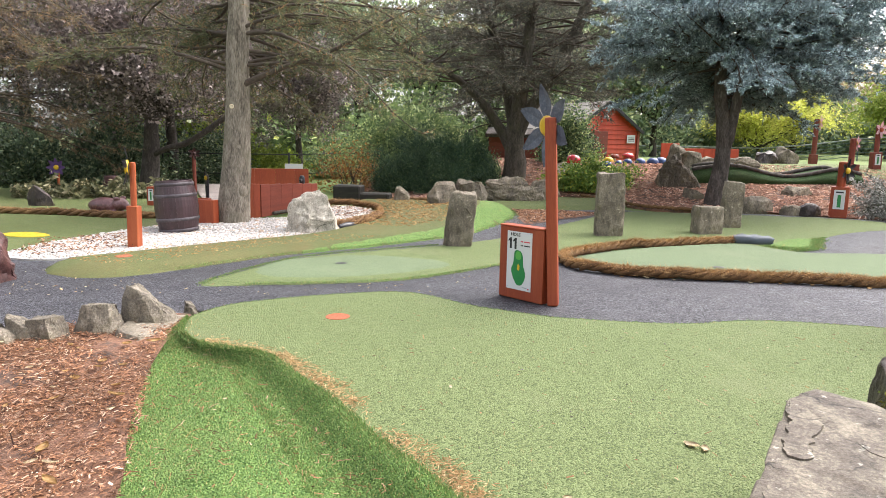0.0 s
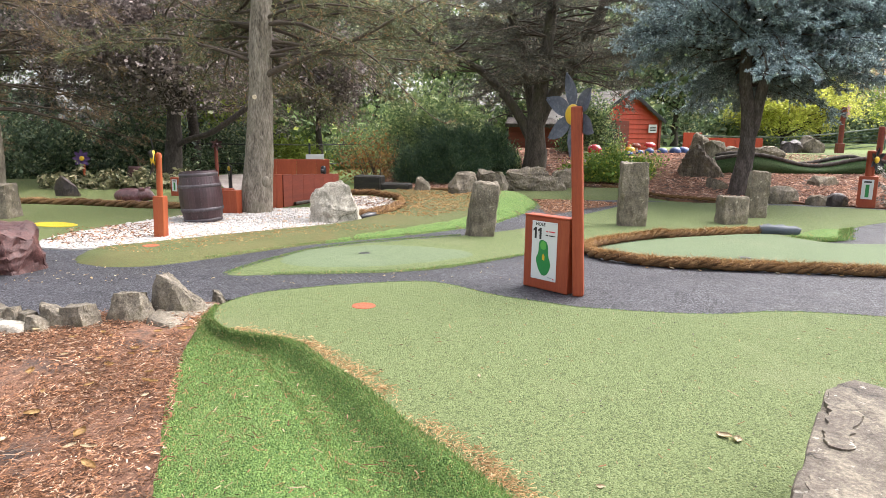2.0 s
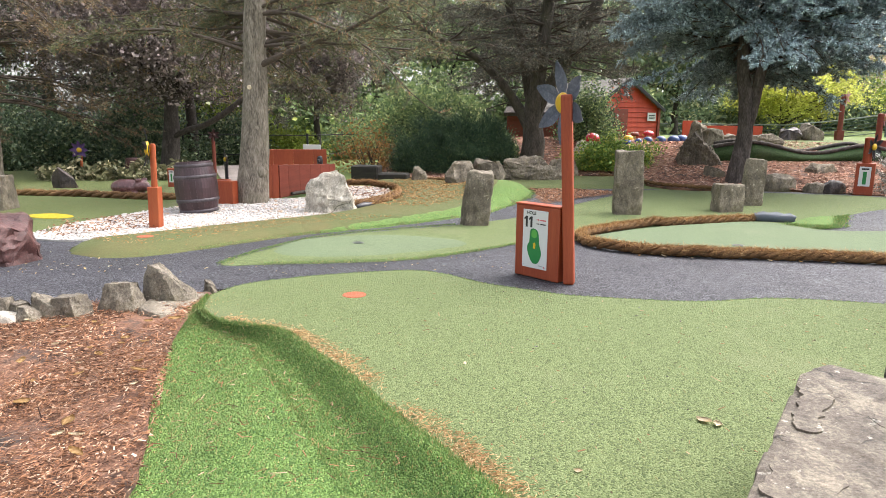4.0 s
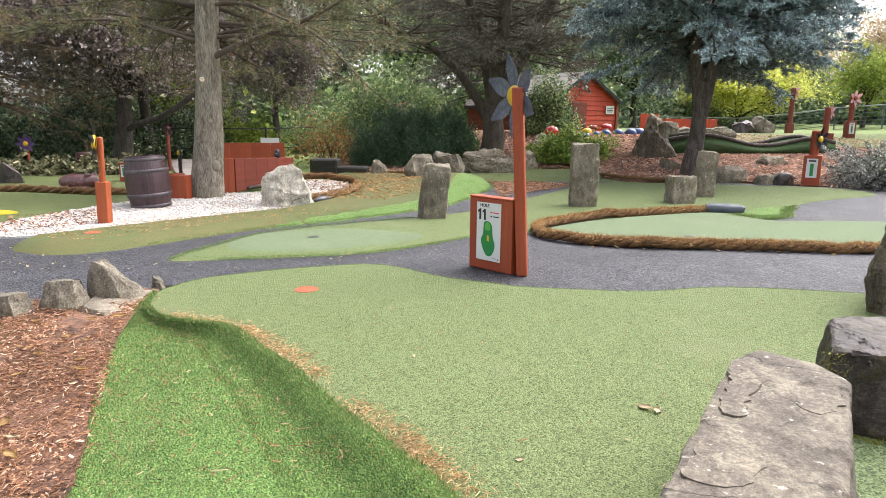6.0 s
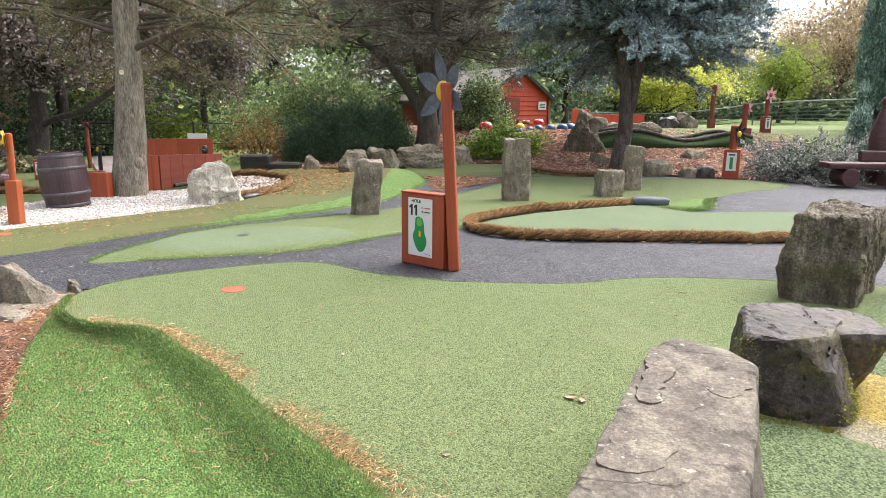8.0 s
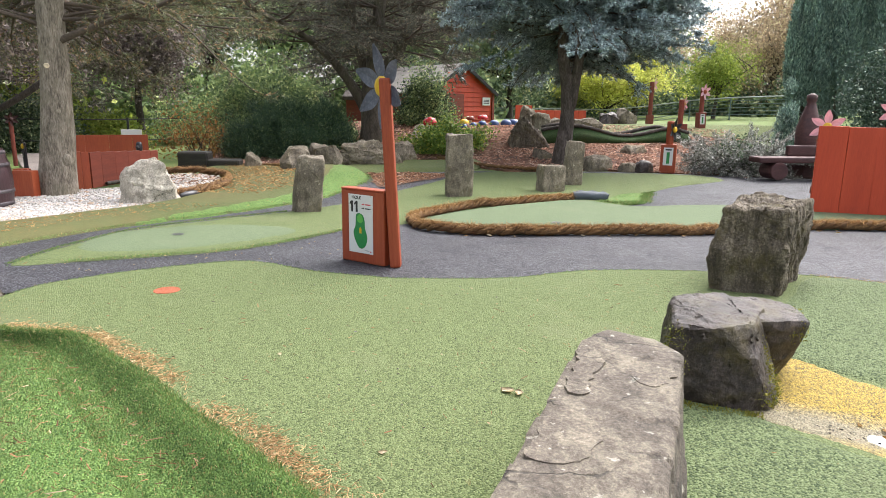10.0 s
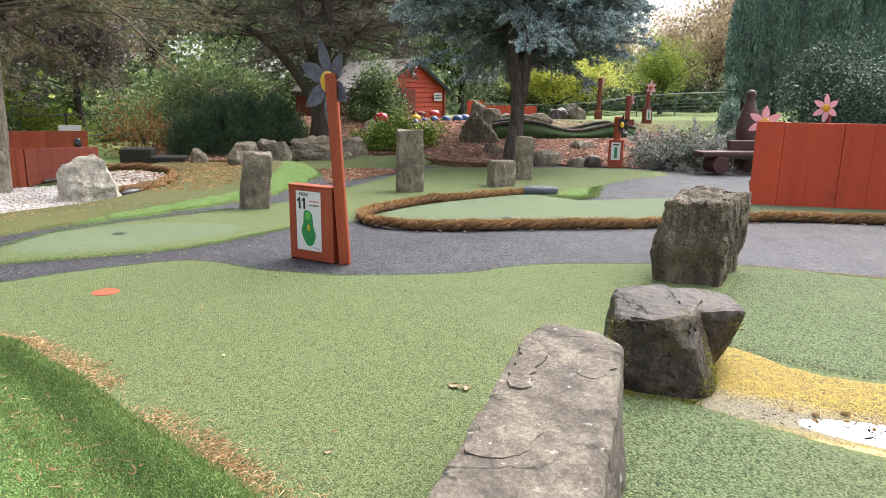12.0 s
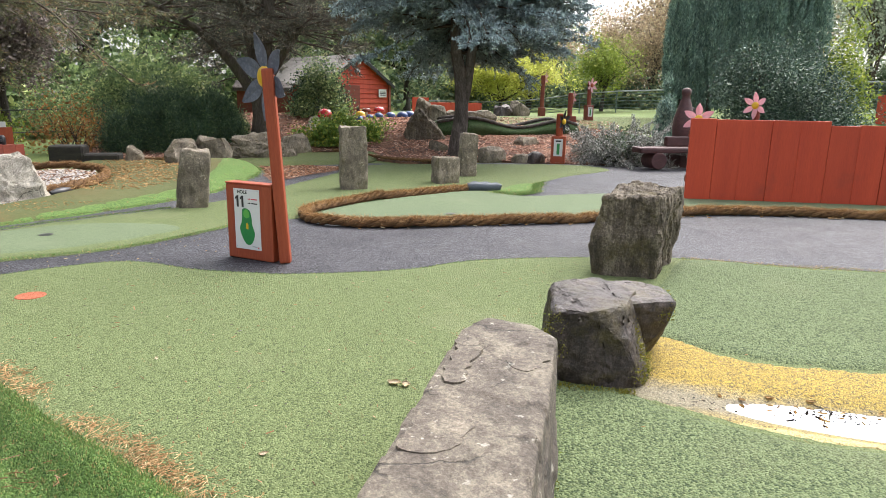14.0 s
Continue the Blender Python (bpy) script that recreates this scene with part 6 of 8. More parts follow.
def pig():
    """A plain glazed animal statue: one mesh."""
    bm = bmesh.new()
    def lump(x, y, z, a, b, c):
        bmesh.ops.create_uvsphere(bm, u_segments=20, v_segments=12, radius=1.0, matrix=Matrix.Translation((x, y, z)) @ Matrix.Diagonal((a, b, c, 1)))
    lump(-0.03, 0, 0.125, 0.26, 0.13, 0.115)
    lump(0.2, 0, 0.15, 0.12, 0.10, 0.085)
    lump(0.3, 0, 0.12, 0.06, 0.05, 0.045)
    for y in (-0.07, 0.07):
        lump(0.2, y, 0.235, 0.05, 0.025, 0.025)
        lump(0.15, y, 0.03, 0.05, 0.04, 0.05)
        lump(-0.18, y, 0.03, 0.06, 0.05, 0.05)
    ob = part("pig_statue", bm, M_PIG, None, smooth=True)
    rm = ob.modifiers.new("joined", "REMESH")
    rm.mode, rm.voxel_size, rm.use_smooth_shade = "VOXEL", 0.012, True
    ob.matrix_world = Matrix.Translation((-6.05, 10.32, 0.02)) @ pose(0, 0, 0, 0, 0, -8) @ Matrix.Diagonal((1.18, 1.18, 1.18, 1))
    tagged(ob, "glossy reddish brown lying pig statue by the rope", "statue")


pig()


def orange_spot(x, y, r, name="tee_spot"):
    bm = lathe([(r, 0), (r * 0.98, 0.003), (0.001, 0.0035)], 28)
    ob = part(name, bm, M_ORANGE_SPOT, None)
    ob.matrix_world = Matrix.Translation(at_land(x, y, 0.0225 if x > -2 else 0.0865))
    tagged(ob, "orange painted tee spot on the turf", "tee spot", "tee spots")


orange_spot(-0.985, 4.60, 0.088)
orange_spot(-3.58, 6.38, 0.085)


def cup():
    root = thing("golf_cup", Matrix.Translation(at_land(-1.4, 6.62, 0.0305)), "golf cup with a rim, its shaded hole a flat dark disc", "golf cup")
    part("rim", lathe([(0.05, 0.001), (0.058, 0.001), (0.058, 0.003), (0.05, 0.003)], 24, False), M_BLACK, root)
    # A flat dark disc takes the place of the shaded hole.
    part("hole", lathe([(0.052, 0.0015), (0.001, 0.0018)], 24), M_CUP, root)


cup()
cup2 = thing("golf_cup", Matrix.Translation(at_land(2.55, 7.0, 0.03)), "golf cup with a rim, its shaded hole a flat dark disc", "golf cup")
part("rim", lathe([(0.05, 0.001), (0.058, 0.001), (0.058, 0.003), (0.05, 0.003)], 24, False), M_BLACK, cup2)
# Flat disc again, coloured dark as the hole's shade.
part("hole", lathe([(0.052, 0.0015), (0.001, 0.0018)], 24), M_CUP, cup2)


def plank_fence():
    """The red plank screen beside the rope: boards of slightly different height."""
    a, b = Vector((6.09, 7.62, 0)), Vector((10.6, 5.55, 0))
    way = (b - a).normalized()
    yaw = math.degrees(math.atan2(way.y, way.x))
    root = thing("plank_fence", Matrix.Translation(a) @ pose(0, 0, 0, 0, 0, yaw), "screen of wide red-stained upright boards", "fence")
    rng = random.Random(4)
    x = 0.0
    widths = [0.33, 0.33, 0.37, 0.35, 0.37, 0.36, 0.33, 0.36, 0.34, 0.36, 0.35, 0.35, 0.36]
    tops = [1.105, 1.10, 1.095, 1.095, 1.095, 1.05, 1.06, 1.045, 1.06, 1.05, 1.06, 1.05, 1.05]
    for w, h in zip(widths, tops):
        bm = box(w - rng.choice((0.003, 0.004, 0.012)), 0.045, h + rng.uniform(-0.006, 0.006), 0.003, (x + w / 2, 0, 0.0))
        part("board", bm, M_RED_FACE, root, m=pose(0, rng.uniform(-0.003, 0.003), 0, 0, rng.uniform(-0.25, 0.25), 0))
        x += w
    for z in (0.25, 0.85):
        part("rail", box(x, 0.05, 0.09, 0.004, (x / 2, 0.055, z)), M_RED_DARK, root)
    for px in (0.1, 2.2, 4.3):
        part("post", box(0.1, 0.1, 1.0, 0.006, (px, 0.12, 0)), M_RED_DARK, root)
    return root


plank_fence()
small_post("flower_marker", (6.5, 8.0, 0.0), -40, "pink painted flower on a post behind the red screen", 1.05, 0.04, 0, 0.1, M_PINK, M_YELLOW, M_RED, 6, 0.19, 0, False, 1.08, "pink flowers")
small_post("flower_marker", (7.35, 7.85, 0.0), -75, "pink painted flower with a yellow eye above the red screen", 1.22, 0.04, 0, 0.1, M_PINK, M_YELLOW, M_RED_DARK, 6, 0.165, 0, False, 1.28, "pink flowers")


def bench():
    root = thing("log_bench", Matrix.Translation((8.66, 11.35, 0)) @ pose(0, 0, 0, 0, 0, -6), "dark maroon plank bench on log supports", "bench")
    part("seat", box(1.8, 0.42, 0.11, 0.035, (0, 0, 0.335), 2), M_MAROON, root, "thick dark maroon plank")
    for x in (-0.5, 0.55):
        bm = bmesh.new()
        v, f = tube([(x, -0.24, 0.19), (x, 0.2, 0.19)], [0.17, 0.17], 14)
        bmesh.ops.create_cone(bm, cap_ends=True, segments=14, radius1=0.17, radius2=0.165, depth=0.44, matrix=Matrix.Translation((x, 0, 0.185)) @ pose(0, 0, 0, 90, 0, 0))
        bmesh.ops.bevel(bm, geom=bm.edges[:], offset=0.01, segments=1, affect="EDGES")
        part("log", bm, M_MAROON, root, "maroon log support")
    part("backrest", box(1.1, 0.12, 0.2, 0.03, (0.4, 0.25, 0.44), 2), M_MAROON, root)
    carved = lathe([(0.18, 0), (0.21, 0.15), (0.225, 0.4), (0.21, 0.58), (0.15, 0.78), (0.095, 0.96), (0.075, 1.03), (0.10, 1.08), (0.095, 1.16), (0.03, 1.2)], 20)
    ob = part("carved_figure", carved, M_MAROON, None, smooth=True)
    ob.matrix_world = Matrix.Translation((9.22, 12.0, 0.42))
    tagged(ob, "dark maroon carved bottle-shaped wooden figure behind the bench", "carving")
    foot = part("carved_plinth", box(0.62, 0.6, 0.44, 0.03, seg=2), M_MAROON, None)
    foot.matrix_world = Matrix.Translation((9.3, 12.0, -0.01))
    tagged(foot, "dark maroon block under the carved figure", "plinth")


bench()


def planter():
    """Red board walls round the water feature, in three screens."""
    # The long wall gets the darker red to carry its shade.
    for name, line, hs, mt, words_ in (
            ("board_screen", [(-3.8, 10.5), (-3.62, 10.62)], (0.56, 0.55), M_RED, "narrow upright red board by the conifer trunk"),
            ("board_screen", [(-3.62, 10.64), (-3.45, 11.2), (-3.25, 11.8), (-3.1, 12.3)], (0.54, 0.47), M_RED_DARK, "long red board wall beside the gravel, darkened as in shade"),
            ("board_screen", [(-4.9, 13.2), (-3.6, 13.6)], (0.68, 0.68), M_RED, "bright red board screen at the back")):
        root = thing(name, Matrix.Identity(4), words_, "fence", "red board screens")
        pts = smooth_line(line, 0.3)
        n = len(pts) - 1
        for i in range(n):
            p, q = pts[i], pts[i + 1]
            d = q - p
            h = hs[0] + (hs[1] - hs[0]) * i / max(1, n - 1)
            part("board", box(d.length - 0.002, 0.04, h, 0.002), mt, root, m=Matrix.Translation(((p.x + q.x) / 2, (p.y + q.y) / 2, 0.0)) @ pose(0, 0, 0, 0, 0, math.degrees(math.atan2(d.y, d.x))))
        if mt is M_RED_DARK:
            v, f = tube([(q.x + 0.06, q.y, 0.045) for q in pts[1:]], 0.028, 8)
            np_part("edging_log", v, f, M_BARK_DARK, root, "low timber edging", smooth=True)
    n = thing("notice_board", Matrix.Translation((-4.2, 14.6, -0.08)) @ pose(0, 0, 0, 0, 0, 4), "white notice board on thin legs", "sign")
    part("sign_board", box(0.40, 0.02, 0.16, 0.003, (0, 0, 0.66)), M_WHITE, n)
    for x in (-0.17, 0.17):
        part("leg", box(0.03, 0.03, 0.75, 0.002, (x, 0.03, 0)), M_GREY_METAL, n)
    for i, (x, y, w, d, h) in enumerate(((-2.2, 13.75, 0.62, 0.35, 0.21), (-2.85, 14.1, 0.6, 0.4, 0.34))):
        ob = part("timber_trough", box(w, d, h, 0.03), M_TIMBER, None)
        ob.matrix_world = Matrix.Translation((x, y, -0.01)) @ pose(0, 0, 0, 0, 0, -6)
        tagged(ob, "dark weathered timber trough near the board wall", "planter", "timber troughs")


planter()
red2 = thing("board_screen", Matrix.Translation(at_land(-4.07, 9.6)) @ pose(0, 0, 0, 0, 0, -12), "low red box between barrel and conifer trunk", "fence", "red board screens")
part("board", box(0.29, 0.14, 0.37, 0.006), M_RED, red2)


tub = part("wooden_tub", lathe([(0.13, 0), (0.17, 0.1), (0.18, 0.28), (0.15, 0.4), (0.16, 0.44)], 16), M_MAROON, None, smooth=True)
tub.matrix_world = Matrix.Translation((-7.95, 13.75, 0.0))
tagged(tub, "dark brown wooden tub among the border plants", "planter")
plate = part("label_box", box(0.2, 0.1, 0.14, 0.01), M_CREAM, None)
plate.matrix_world = Matrix.Translation((-8.35, 13.55, 0.0))
tagged(plate, "small pale box among the border plants", "box")
spout = thing("water_spout", Matrix.Translation((-3.28, 11.95, 0.47)), "black water spout on the red board wall", "spout")
part("spout_body", lathe([(0.05, 0), (0.055, 0.06), (0.05, 0.13), (0.03, 0.16)], 12), M_BLACK, spout, smooth=True)
part("spout_nozzle", box(0.04, 0.12, 0.04, 0.008, (0, -0.08, 0.06)), M_BLACK, spout)


def shed():
    """A small red weatherboarded hut with a felted roof, a lamp and a door; a lower wing stands beside it."""
    root = thing("shed", Matrix.Translation((3.92, 21.6, 0.10)) @ pose(0, 0, 0, 0, 0, 30), "red weatherboarded shed with a felted gable roof", "shed")
    half, eave, ridge, depth = 1.36, 1.64, 2.52, 3.4
    z = 0.0
    k = 0
    while z < ridge - 0.05:
        w = half * min(1.0, (ridge - z - 0.06) / (ridge - eave)) if z > eave - 0.05 else half
        if w > 0.1:
            part("weatherboard", box(2 * w, 0.04, 0.158, 0.004), M_RED_FACE, root, m=pose(0, 0.0, z, -11))
        z += 0.15
        k += 1
    for sx in (-1, 1):
        for i in range(11):
            part("weatherboard", box(0.03, depth, 0.155, 0.004), M_RED_FACE, root, m=pose(sx * half, depth / 2 + 0.03, i * 0.15, 0, 4 * sx, 0))
        part("corner_board", box(0.09, 0.05, eave, 0.004, (sx * (half - 0.02), -0.035, 0)), M_RED_DARK, root)
    part("back_wall", box(2 * half, 0.05, eave, 0.002, (0, depth, 0)), M_RED_DARK, root)
    ang = math.degrees(math.atan2(ridge - eave, half))
    slope = math.hypot(half, ridge - eave) + 0.14
    for sx in (-1, 1):
        roof = part("roof_side", box(slope, depth + 0.3, 0.04, 0.004, (slope / 2 - 0.02, depth / 2, 0)), M_SHINGLE, root, "grey felt shingle roof slope", m=pose(0, 0, ridge, 0, ang, 0) if sx > 0 else pose(0, depth, ridge, 0, ang, 180))
        for i in range(6):
            part("shingle_course", box(0.2, depth + 0.3, 0.012, 0.002, (0.12 + i * slope / 6.4, depth / 2, 0.042)), M_SHINGLE, roof, m=pose(0, 0, 0, 0, 1.5, 0))
        part("barge_board", box(slope, 0.03, 0.10, 0.003, (slope / 2 - 0.02, -0.165, -0.06)), M_BLACK, root, "dark barge board", m=pose(0, 0, ridge, 0, ang, 0) if sx > 0 else pose(0, -0.33, ridge, 0, ang, 180))
    door = part("door", box(0.74, 0.04, 1.6, 0.004, (-0.33, -0.06, 0)), M_RED_DARK, root, "plain dark red shed door")
    part("door_handle", box(0.03, 0.03, 0.12, 0.004, (-0.06, -0.095, 0.8)), M_BLACK, door)
    lamp = part("wall_lamp", lathe([(0.10, 0), (0.09, 0.05), (0.03, 0.12), (0.02, 0.14)], 14), M_GREY_METAL, root, "grey metal wall lamp", m=pose(-0.12, -0.14, 2.0))
    part("lamp_arm", box(0.03, 0.14, 0.03, 0.003, (0, 0.07, 0.13)), M_GREY_METAL, lamp)
    part("camera_box", box(0.07, 0.14, 0.07, 0.01, (0.0, -0.1, 2.25)), M_WHITE, root, "small white fixture")
    part("sign_board", box(0.34, 0.012, 0.26, 0.002, (1.02, -0.06, 1.24)), M_WHITE, root, "small white notice")
    for zz in (0.06, 0.11, 0.16):
        part("sign_bar", box(0.24, 0.004, 0.024, 0, (1.02, -0.069, 1.26 + zz - 0.02)), M_INK, root)
    # Wing boards and fascia are coloured darker for the shade under the pine.
    wing = thing("shed", Matrix.Translation((1.0, 21.8, -0.22)) @ pose(0, 0, 0, 0, 0, -4), "long low red weatherboarded hut darkened as shade under the pine, dark roof", "shed")
    for i in range(12):
        part("weatherboard", box(1.6, 0.03, 0.155, 0.004), M_RED_DARK, wing, m=pose(0, 0, i * 0.15, -4))
    part("back_wall", box(1.6, 0.05, 1.8, 0.002, (0, 2.0, 0)), M_RED_DARK, wing)
    for sx in (-1, 1):
        part("side_wall", box(0.05, 2.0, 1.8, 0.002, (sx * 0.78, 1.0, 0)), M_RED_DARK, wing)
    r = part("roof_side", box(1.8, 1.5, 0.05, 0.004, (0, 0.7, 0)), M_BARK_DARK, wing, "dark felt roof slope", m=pose(0, -0.25, 1.74, 9))
    for i in range(6):
        part("shingle_course", box(1.8, 0.22, 0.012, 0.002, (0, 0.1 + i * 0.24, 0.052)), M_BARK_DARK, r, m=pose(0, 0, 0, -1.5))
    part("roof_side", box(1.8, 1.5, 0.05, 0.004, (0, -0.7, 0)), M_SHINGLE, wing, "grey felt roof slope", m=pose(0, 2.4, 1.74, -9))
    part("fascia", box(1.8, 0.03, 0.08, 0.003, (0, -0.27, 1.68)), M_BARK_DARK, wing, "fascia board darkened as shade under the pine")


shed()


def toadstool(x, y, r, h, mt, label, stem=True):
    root = thing("toadstool", Matrix.Translation(at_land(x, y, 0.01)), label, "ornament", "toadstool ornaments")
    if stem:
        part("stem", lathe([(r * 0.45, 0), (r * 0.35, h * 0.4), (r * 0.3, h * 0.7)], 14), M_CREAM, root, smooth=True)
    part("cap", lathe([(r * 0.9, h * 0.5), (r, h * 0.58), (r * 0.95, h * 0.75), (r * 0.75, h * 0.9), (r * 0.4, h), (0.01, h * 1.02)], 20), mt, root, smooth=True)
    for k in range(5):
        a = k * 1.3
        part("spot", lathe([(r * 0.13, 0), (r * 0.1, 0.012), (0.002, 0.016)], 10), M_WHITE, root, m=pose(math.cos(a) * r * 0.62, math.sin(a) * r * 0.62, h * 0.92, 0, 0, math.degrees(a)) @ pose(0, 0, 0, 0, 32, 0))


toadstool(2.42, 17.75, 0.2, 0.42, M_TOAD, "glossy red toadstool ornament with pale stem")
toadstool(4.05, 18.7, 0.16, 0.26, M_TOAD, "small red toadstool ornament")
toadstool(3.72, 18.9, 0.13, 0.22, M_RED_DARK, "small dark red toadstool ornament")


def dome(x, y, r, mt, label):
    ob = part("dome_marker", lathe([(r, 0), (r * 1.02, r * 0.25), (r * 0.95, r * 0.55), (r * 0.75, r * 0.85), (r * 0.4, r * 1.02), (0.005, r * 1.05)], 18), mt, None, smooth=True)
    ob.matrix_world = Matrix.Translation(at_land(x, y, 0.005))
    tagged(ob, label, "ornament", "painted domes")


for x, y, r in ((2.75, 17.7, 0.13), (3.05, 17.9, 0.13), (3.35, 18.0, 0.12), (3.62, 18.1, 0.15), (3.95, 18.1, 0.17), (4.3, 18.15, 0.19), (4.55, 18.3, 0.2)):
    dome(x + 0.3, y, r * 0.82, M_BLUE, "blue painted stone dome on the bark")
dome(3.5, 18.6, 0.14, M_YELLOW, "yellow painted stone dome on the bark")


def turf_wave():
    """The raised wavy lane: a dark turf wall with a rope-edged, rolling top."""
    root = thing("turf_wave", Matrix.Identity(4), "wavy dark green turf wall with rope-edged top", "turf wall")
    a, b = Vector((4.95, 15.9)), Vector((8.9, 16.1))
    n, rows = 60, []
    bm = bmesh.new()
    crest = []
    for i in range(n):
        t = i / (n - 1)
        p = a.lerp(b, t)
        zt = 0.74 + 0.09 * math.sin(t * 9.5 - 0.6) + 0.05 * math.sin(t * 4 + 2) - 0.08 * float(step01(0.88, 1.0, t))
        zb = float(land(p.x, p.y)) - 0.05
        row = []
        for k in range(7):
            s = k / 6
            bulge = 0.12 * math.sin(math.pi * s) + 0.10 * (1 - s)
            row.append(bm.verts.new((p.x, p.y - bulge, zb + (zt - zb) * s)))
        row.append(bm.verts.new((p.x, p.y + 0.9, zt - 0.02)))
        rows.append(row)
        crest.append((p.x, p.y, zt))
    for r, s in zip(rows, rows[1:]):
        for j in range(7):
            bm.faces.new((r[j], s[j], s[j + 1], r[j + 1]))
    bmesh.ops.recalc_face_normals(bm, faces=bm.faces[:])
    part("turf_face", bm, M_TURF_DARK, root, "dark green turf face", smooth=True)
    crest = np.array(crest)
    v, f = tube(crest + (0, -0.02, 0.02), 0.045, 8)
    v = v + np.random.default_rng(2).normal(0, 0.006, v.shape)
    np_part("rope_edge", v, f, M_BARK_DARK, root, "dark weathered rope edge", smooth=True)
    v, f = tube(crest + (0, 0.85, 0.03), 0.045, 8)
    np_part("rope_edge", v, f, M_BARK_DARK, root, "dark weathered rope edge", smooth=True)


turf_wave()
lane = sheet("putting_green_top", [(5.2, 17.0), (8.5, 16.9), (10.2, 16.4), (13.0, 16.2), (13.2, 19.2), (9.4, 20), (6.0, 19.2)], 0.03, M_TURF_FAR, 0.3, 0.06, seed=21)
tagged(lane, "pale turf lanes on the upper terrace", "putting green", kind="structure")


def back_boards():
    root = thing("plank_fence", Matrix.Translation((6.35, 24.4, 0.75)) @ pose(0, 0, 0, 0, 0, 8), "low bright red board fence on the terrace", "fence")
    for i in range(9):
        h = 0.62 if i < 2 else 0.45
        part("board", box(0.33, 0.04, h, 0.004, (i * 0.335 + 0.17, 0 if i > 1 else -0.2, 0)), M_RED_FACE, root)
    other = thing("plank_fence", Matrix.Translation((20.5, 17.2, 0.75)) @ pose(0, 0, 0, 0, 0, -30), "red board screen beyond the bush", "fence")
    for i in range(5):
        part("board", box(0.33, 0.04, 0.95, 0.004, (i * 0.335 + 0.17, 0, 0)), M_RED_FACE, other)


back_boards()


def railing():
    """The park railing: round posts with horizontal rails, far behind the course."""
    line = smooth_line([(4.0, 42.5), (8.8, 41.2), (15.2, 37.2), (18.2, 33.4), (20.2, 28.4), (24.0, 20.2), (27, 14)], 2.0)
    root = thing("park_railing", Matrix.Identity(4), "green metal park railing with horizontal rails", "railing")
    tops = []
    for q in line:
        p = at_land(q.x, q.y, -0.05)
        part("post", lathe([(0.035, 0), (0.035, 1.12), (0.01, 1.14)], 8), M_GREEN_METAL, root, m=Matrix.Translation(p))
    for h, r in ((0.25, 0.018), (0.42, 0.018), (0.59, 0.018), (0.76, 0.018), (0.93, 0.018), (1.08, 0.036)):
        v, f = tube([at_land(q.x, q.y - 0.03, h - 0.02) for q in line], r, 6)
        np_part("rail", v, f, M_GREEN_METAL if h < 1 else M_GREY_METAL, root, smooth=True)
    left = smooth_line([(-24, 20), (-14, 18.6), (-9, 18.2), (-5.5, 18.6), (-2, 21)], 1.7)
    root = thing("park_railing", Matrix.Identity(4), "dark metal railing before the wood", "railing")
    for q in left:
        part("post", box(0.05, 0.05, 0.95, 0.004), M_BLACK, root, m=Matrix.Translation(at_land(q.x, q.y, -0.05)))
    for h in (0.3, 0.85):
        v, f = tube([at_land(q.x, q.y, h) for q in left], 0.015, 6)
        np_part("rail", v, f, M_BLACK, root, smooth=True)


railing()


def leaf_on(x, y, size, yaw, seed, label, z=0.024, mt=M_DRY_LEAF):
    """A curled fallen leaf."""
    rng = random.Random(seed)
    bm = bmesh.new()
    rows = []
    for i in range(6):
        t = i / 5
        w = size * 0.32 * math.sin(math.pi * min(0.97, max(0.04, t)))
        rows.append([bm.verts.new((s * w * rng.uniform(0.8, 1.15), (t - 0.5) * size, 0.25 * size * (s * s * 0.5 + (t - 0.5) ** 2))) for s in (-1, -0.4, 0.4, 1)])
    for a, b in zip(rows, rows[1:]):
        for j in range(3):
            bm.faces.new((a[j], a[j + 1], b[j + 1], b[j]))
    bmesh.ops.solidify(bm, geom=bm.faces[:], thickness=0.0012)
    ob = part("fallen_leaf", bm, mt, None, smooth=True)
    ob.matrix_world = Matrix.Translation((x, y, float(land(x, y)) + z)) @ pose(0, 0, 0, rng.uniform(-15, 12), rng.uniform(-15, 12), yaw)
    tagged(ob, label, "leaf", "fallen leaves")


leaf_on(0.96, 2.73, 0.075, 40, 1, "curled pale brown leaf on the green", 0.026, M_PALE_LEAF)
leaf_on(1.005, 2.70, 0.065, -25, 2, "curled tan leaf on the green", 0.026, M_PALE_LEAF)
leaf_on(0.376, 2.26, 0.035, 80, 3, "small pale leaf on the green", 0.026, M_PALE_LEAF)
leaf_on(-0.098, 3.30, 0.03, 10, 4, "small pale leaf on the green", 0.026, M_PALE_LEAF)
for i, (x, y) in enumerate(((2.42, 2.22), (2.5, 2.14), (2.6, 2.1), (2.66, 2.02), (2.75, 2.0), (2.8, 1.94), (2.55, 2.2), (2.9, 1.95), (2.35, 2.28), (2.7, 2.12), (3.0, 1.85), (2.62, 1.96))):
    leaf_on(x, y, 0.028 if i % 3 else 0.042, i * 67, 20 + i, "wet brown leaf in the puddle", max(0.004 - float(land(x, y)), 0.03))
for i, (x, y) in enumerate(((-1.95, 2.75), (-2.2, 3.4), (-1.85, 3.2), (-2.3, 2.9), (-2.6, 3.3), (-1.75, 2.5), (-2.0, 3.9), (-2.15, 3.85))):
    leaf_on(x, y, 0.085, i * 51, 50 + i, "pale green fallen leaf on the bark bed", 0.03)
rng_leaf = random.Random(9)
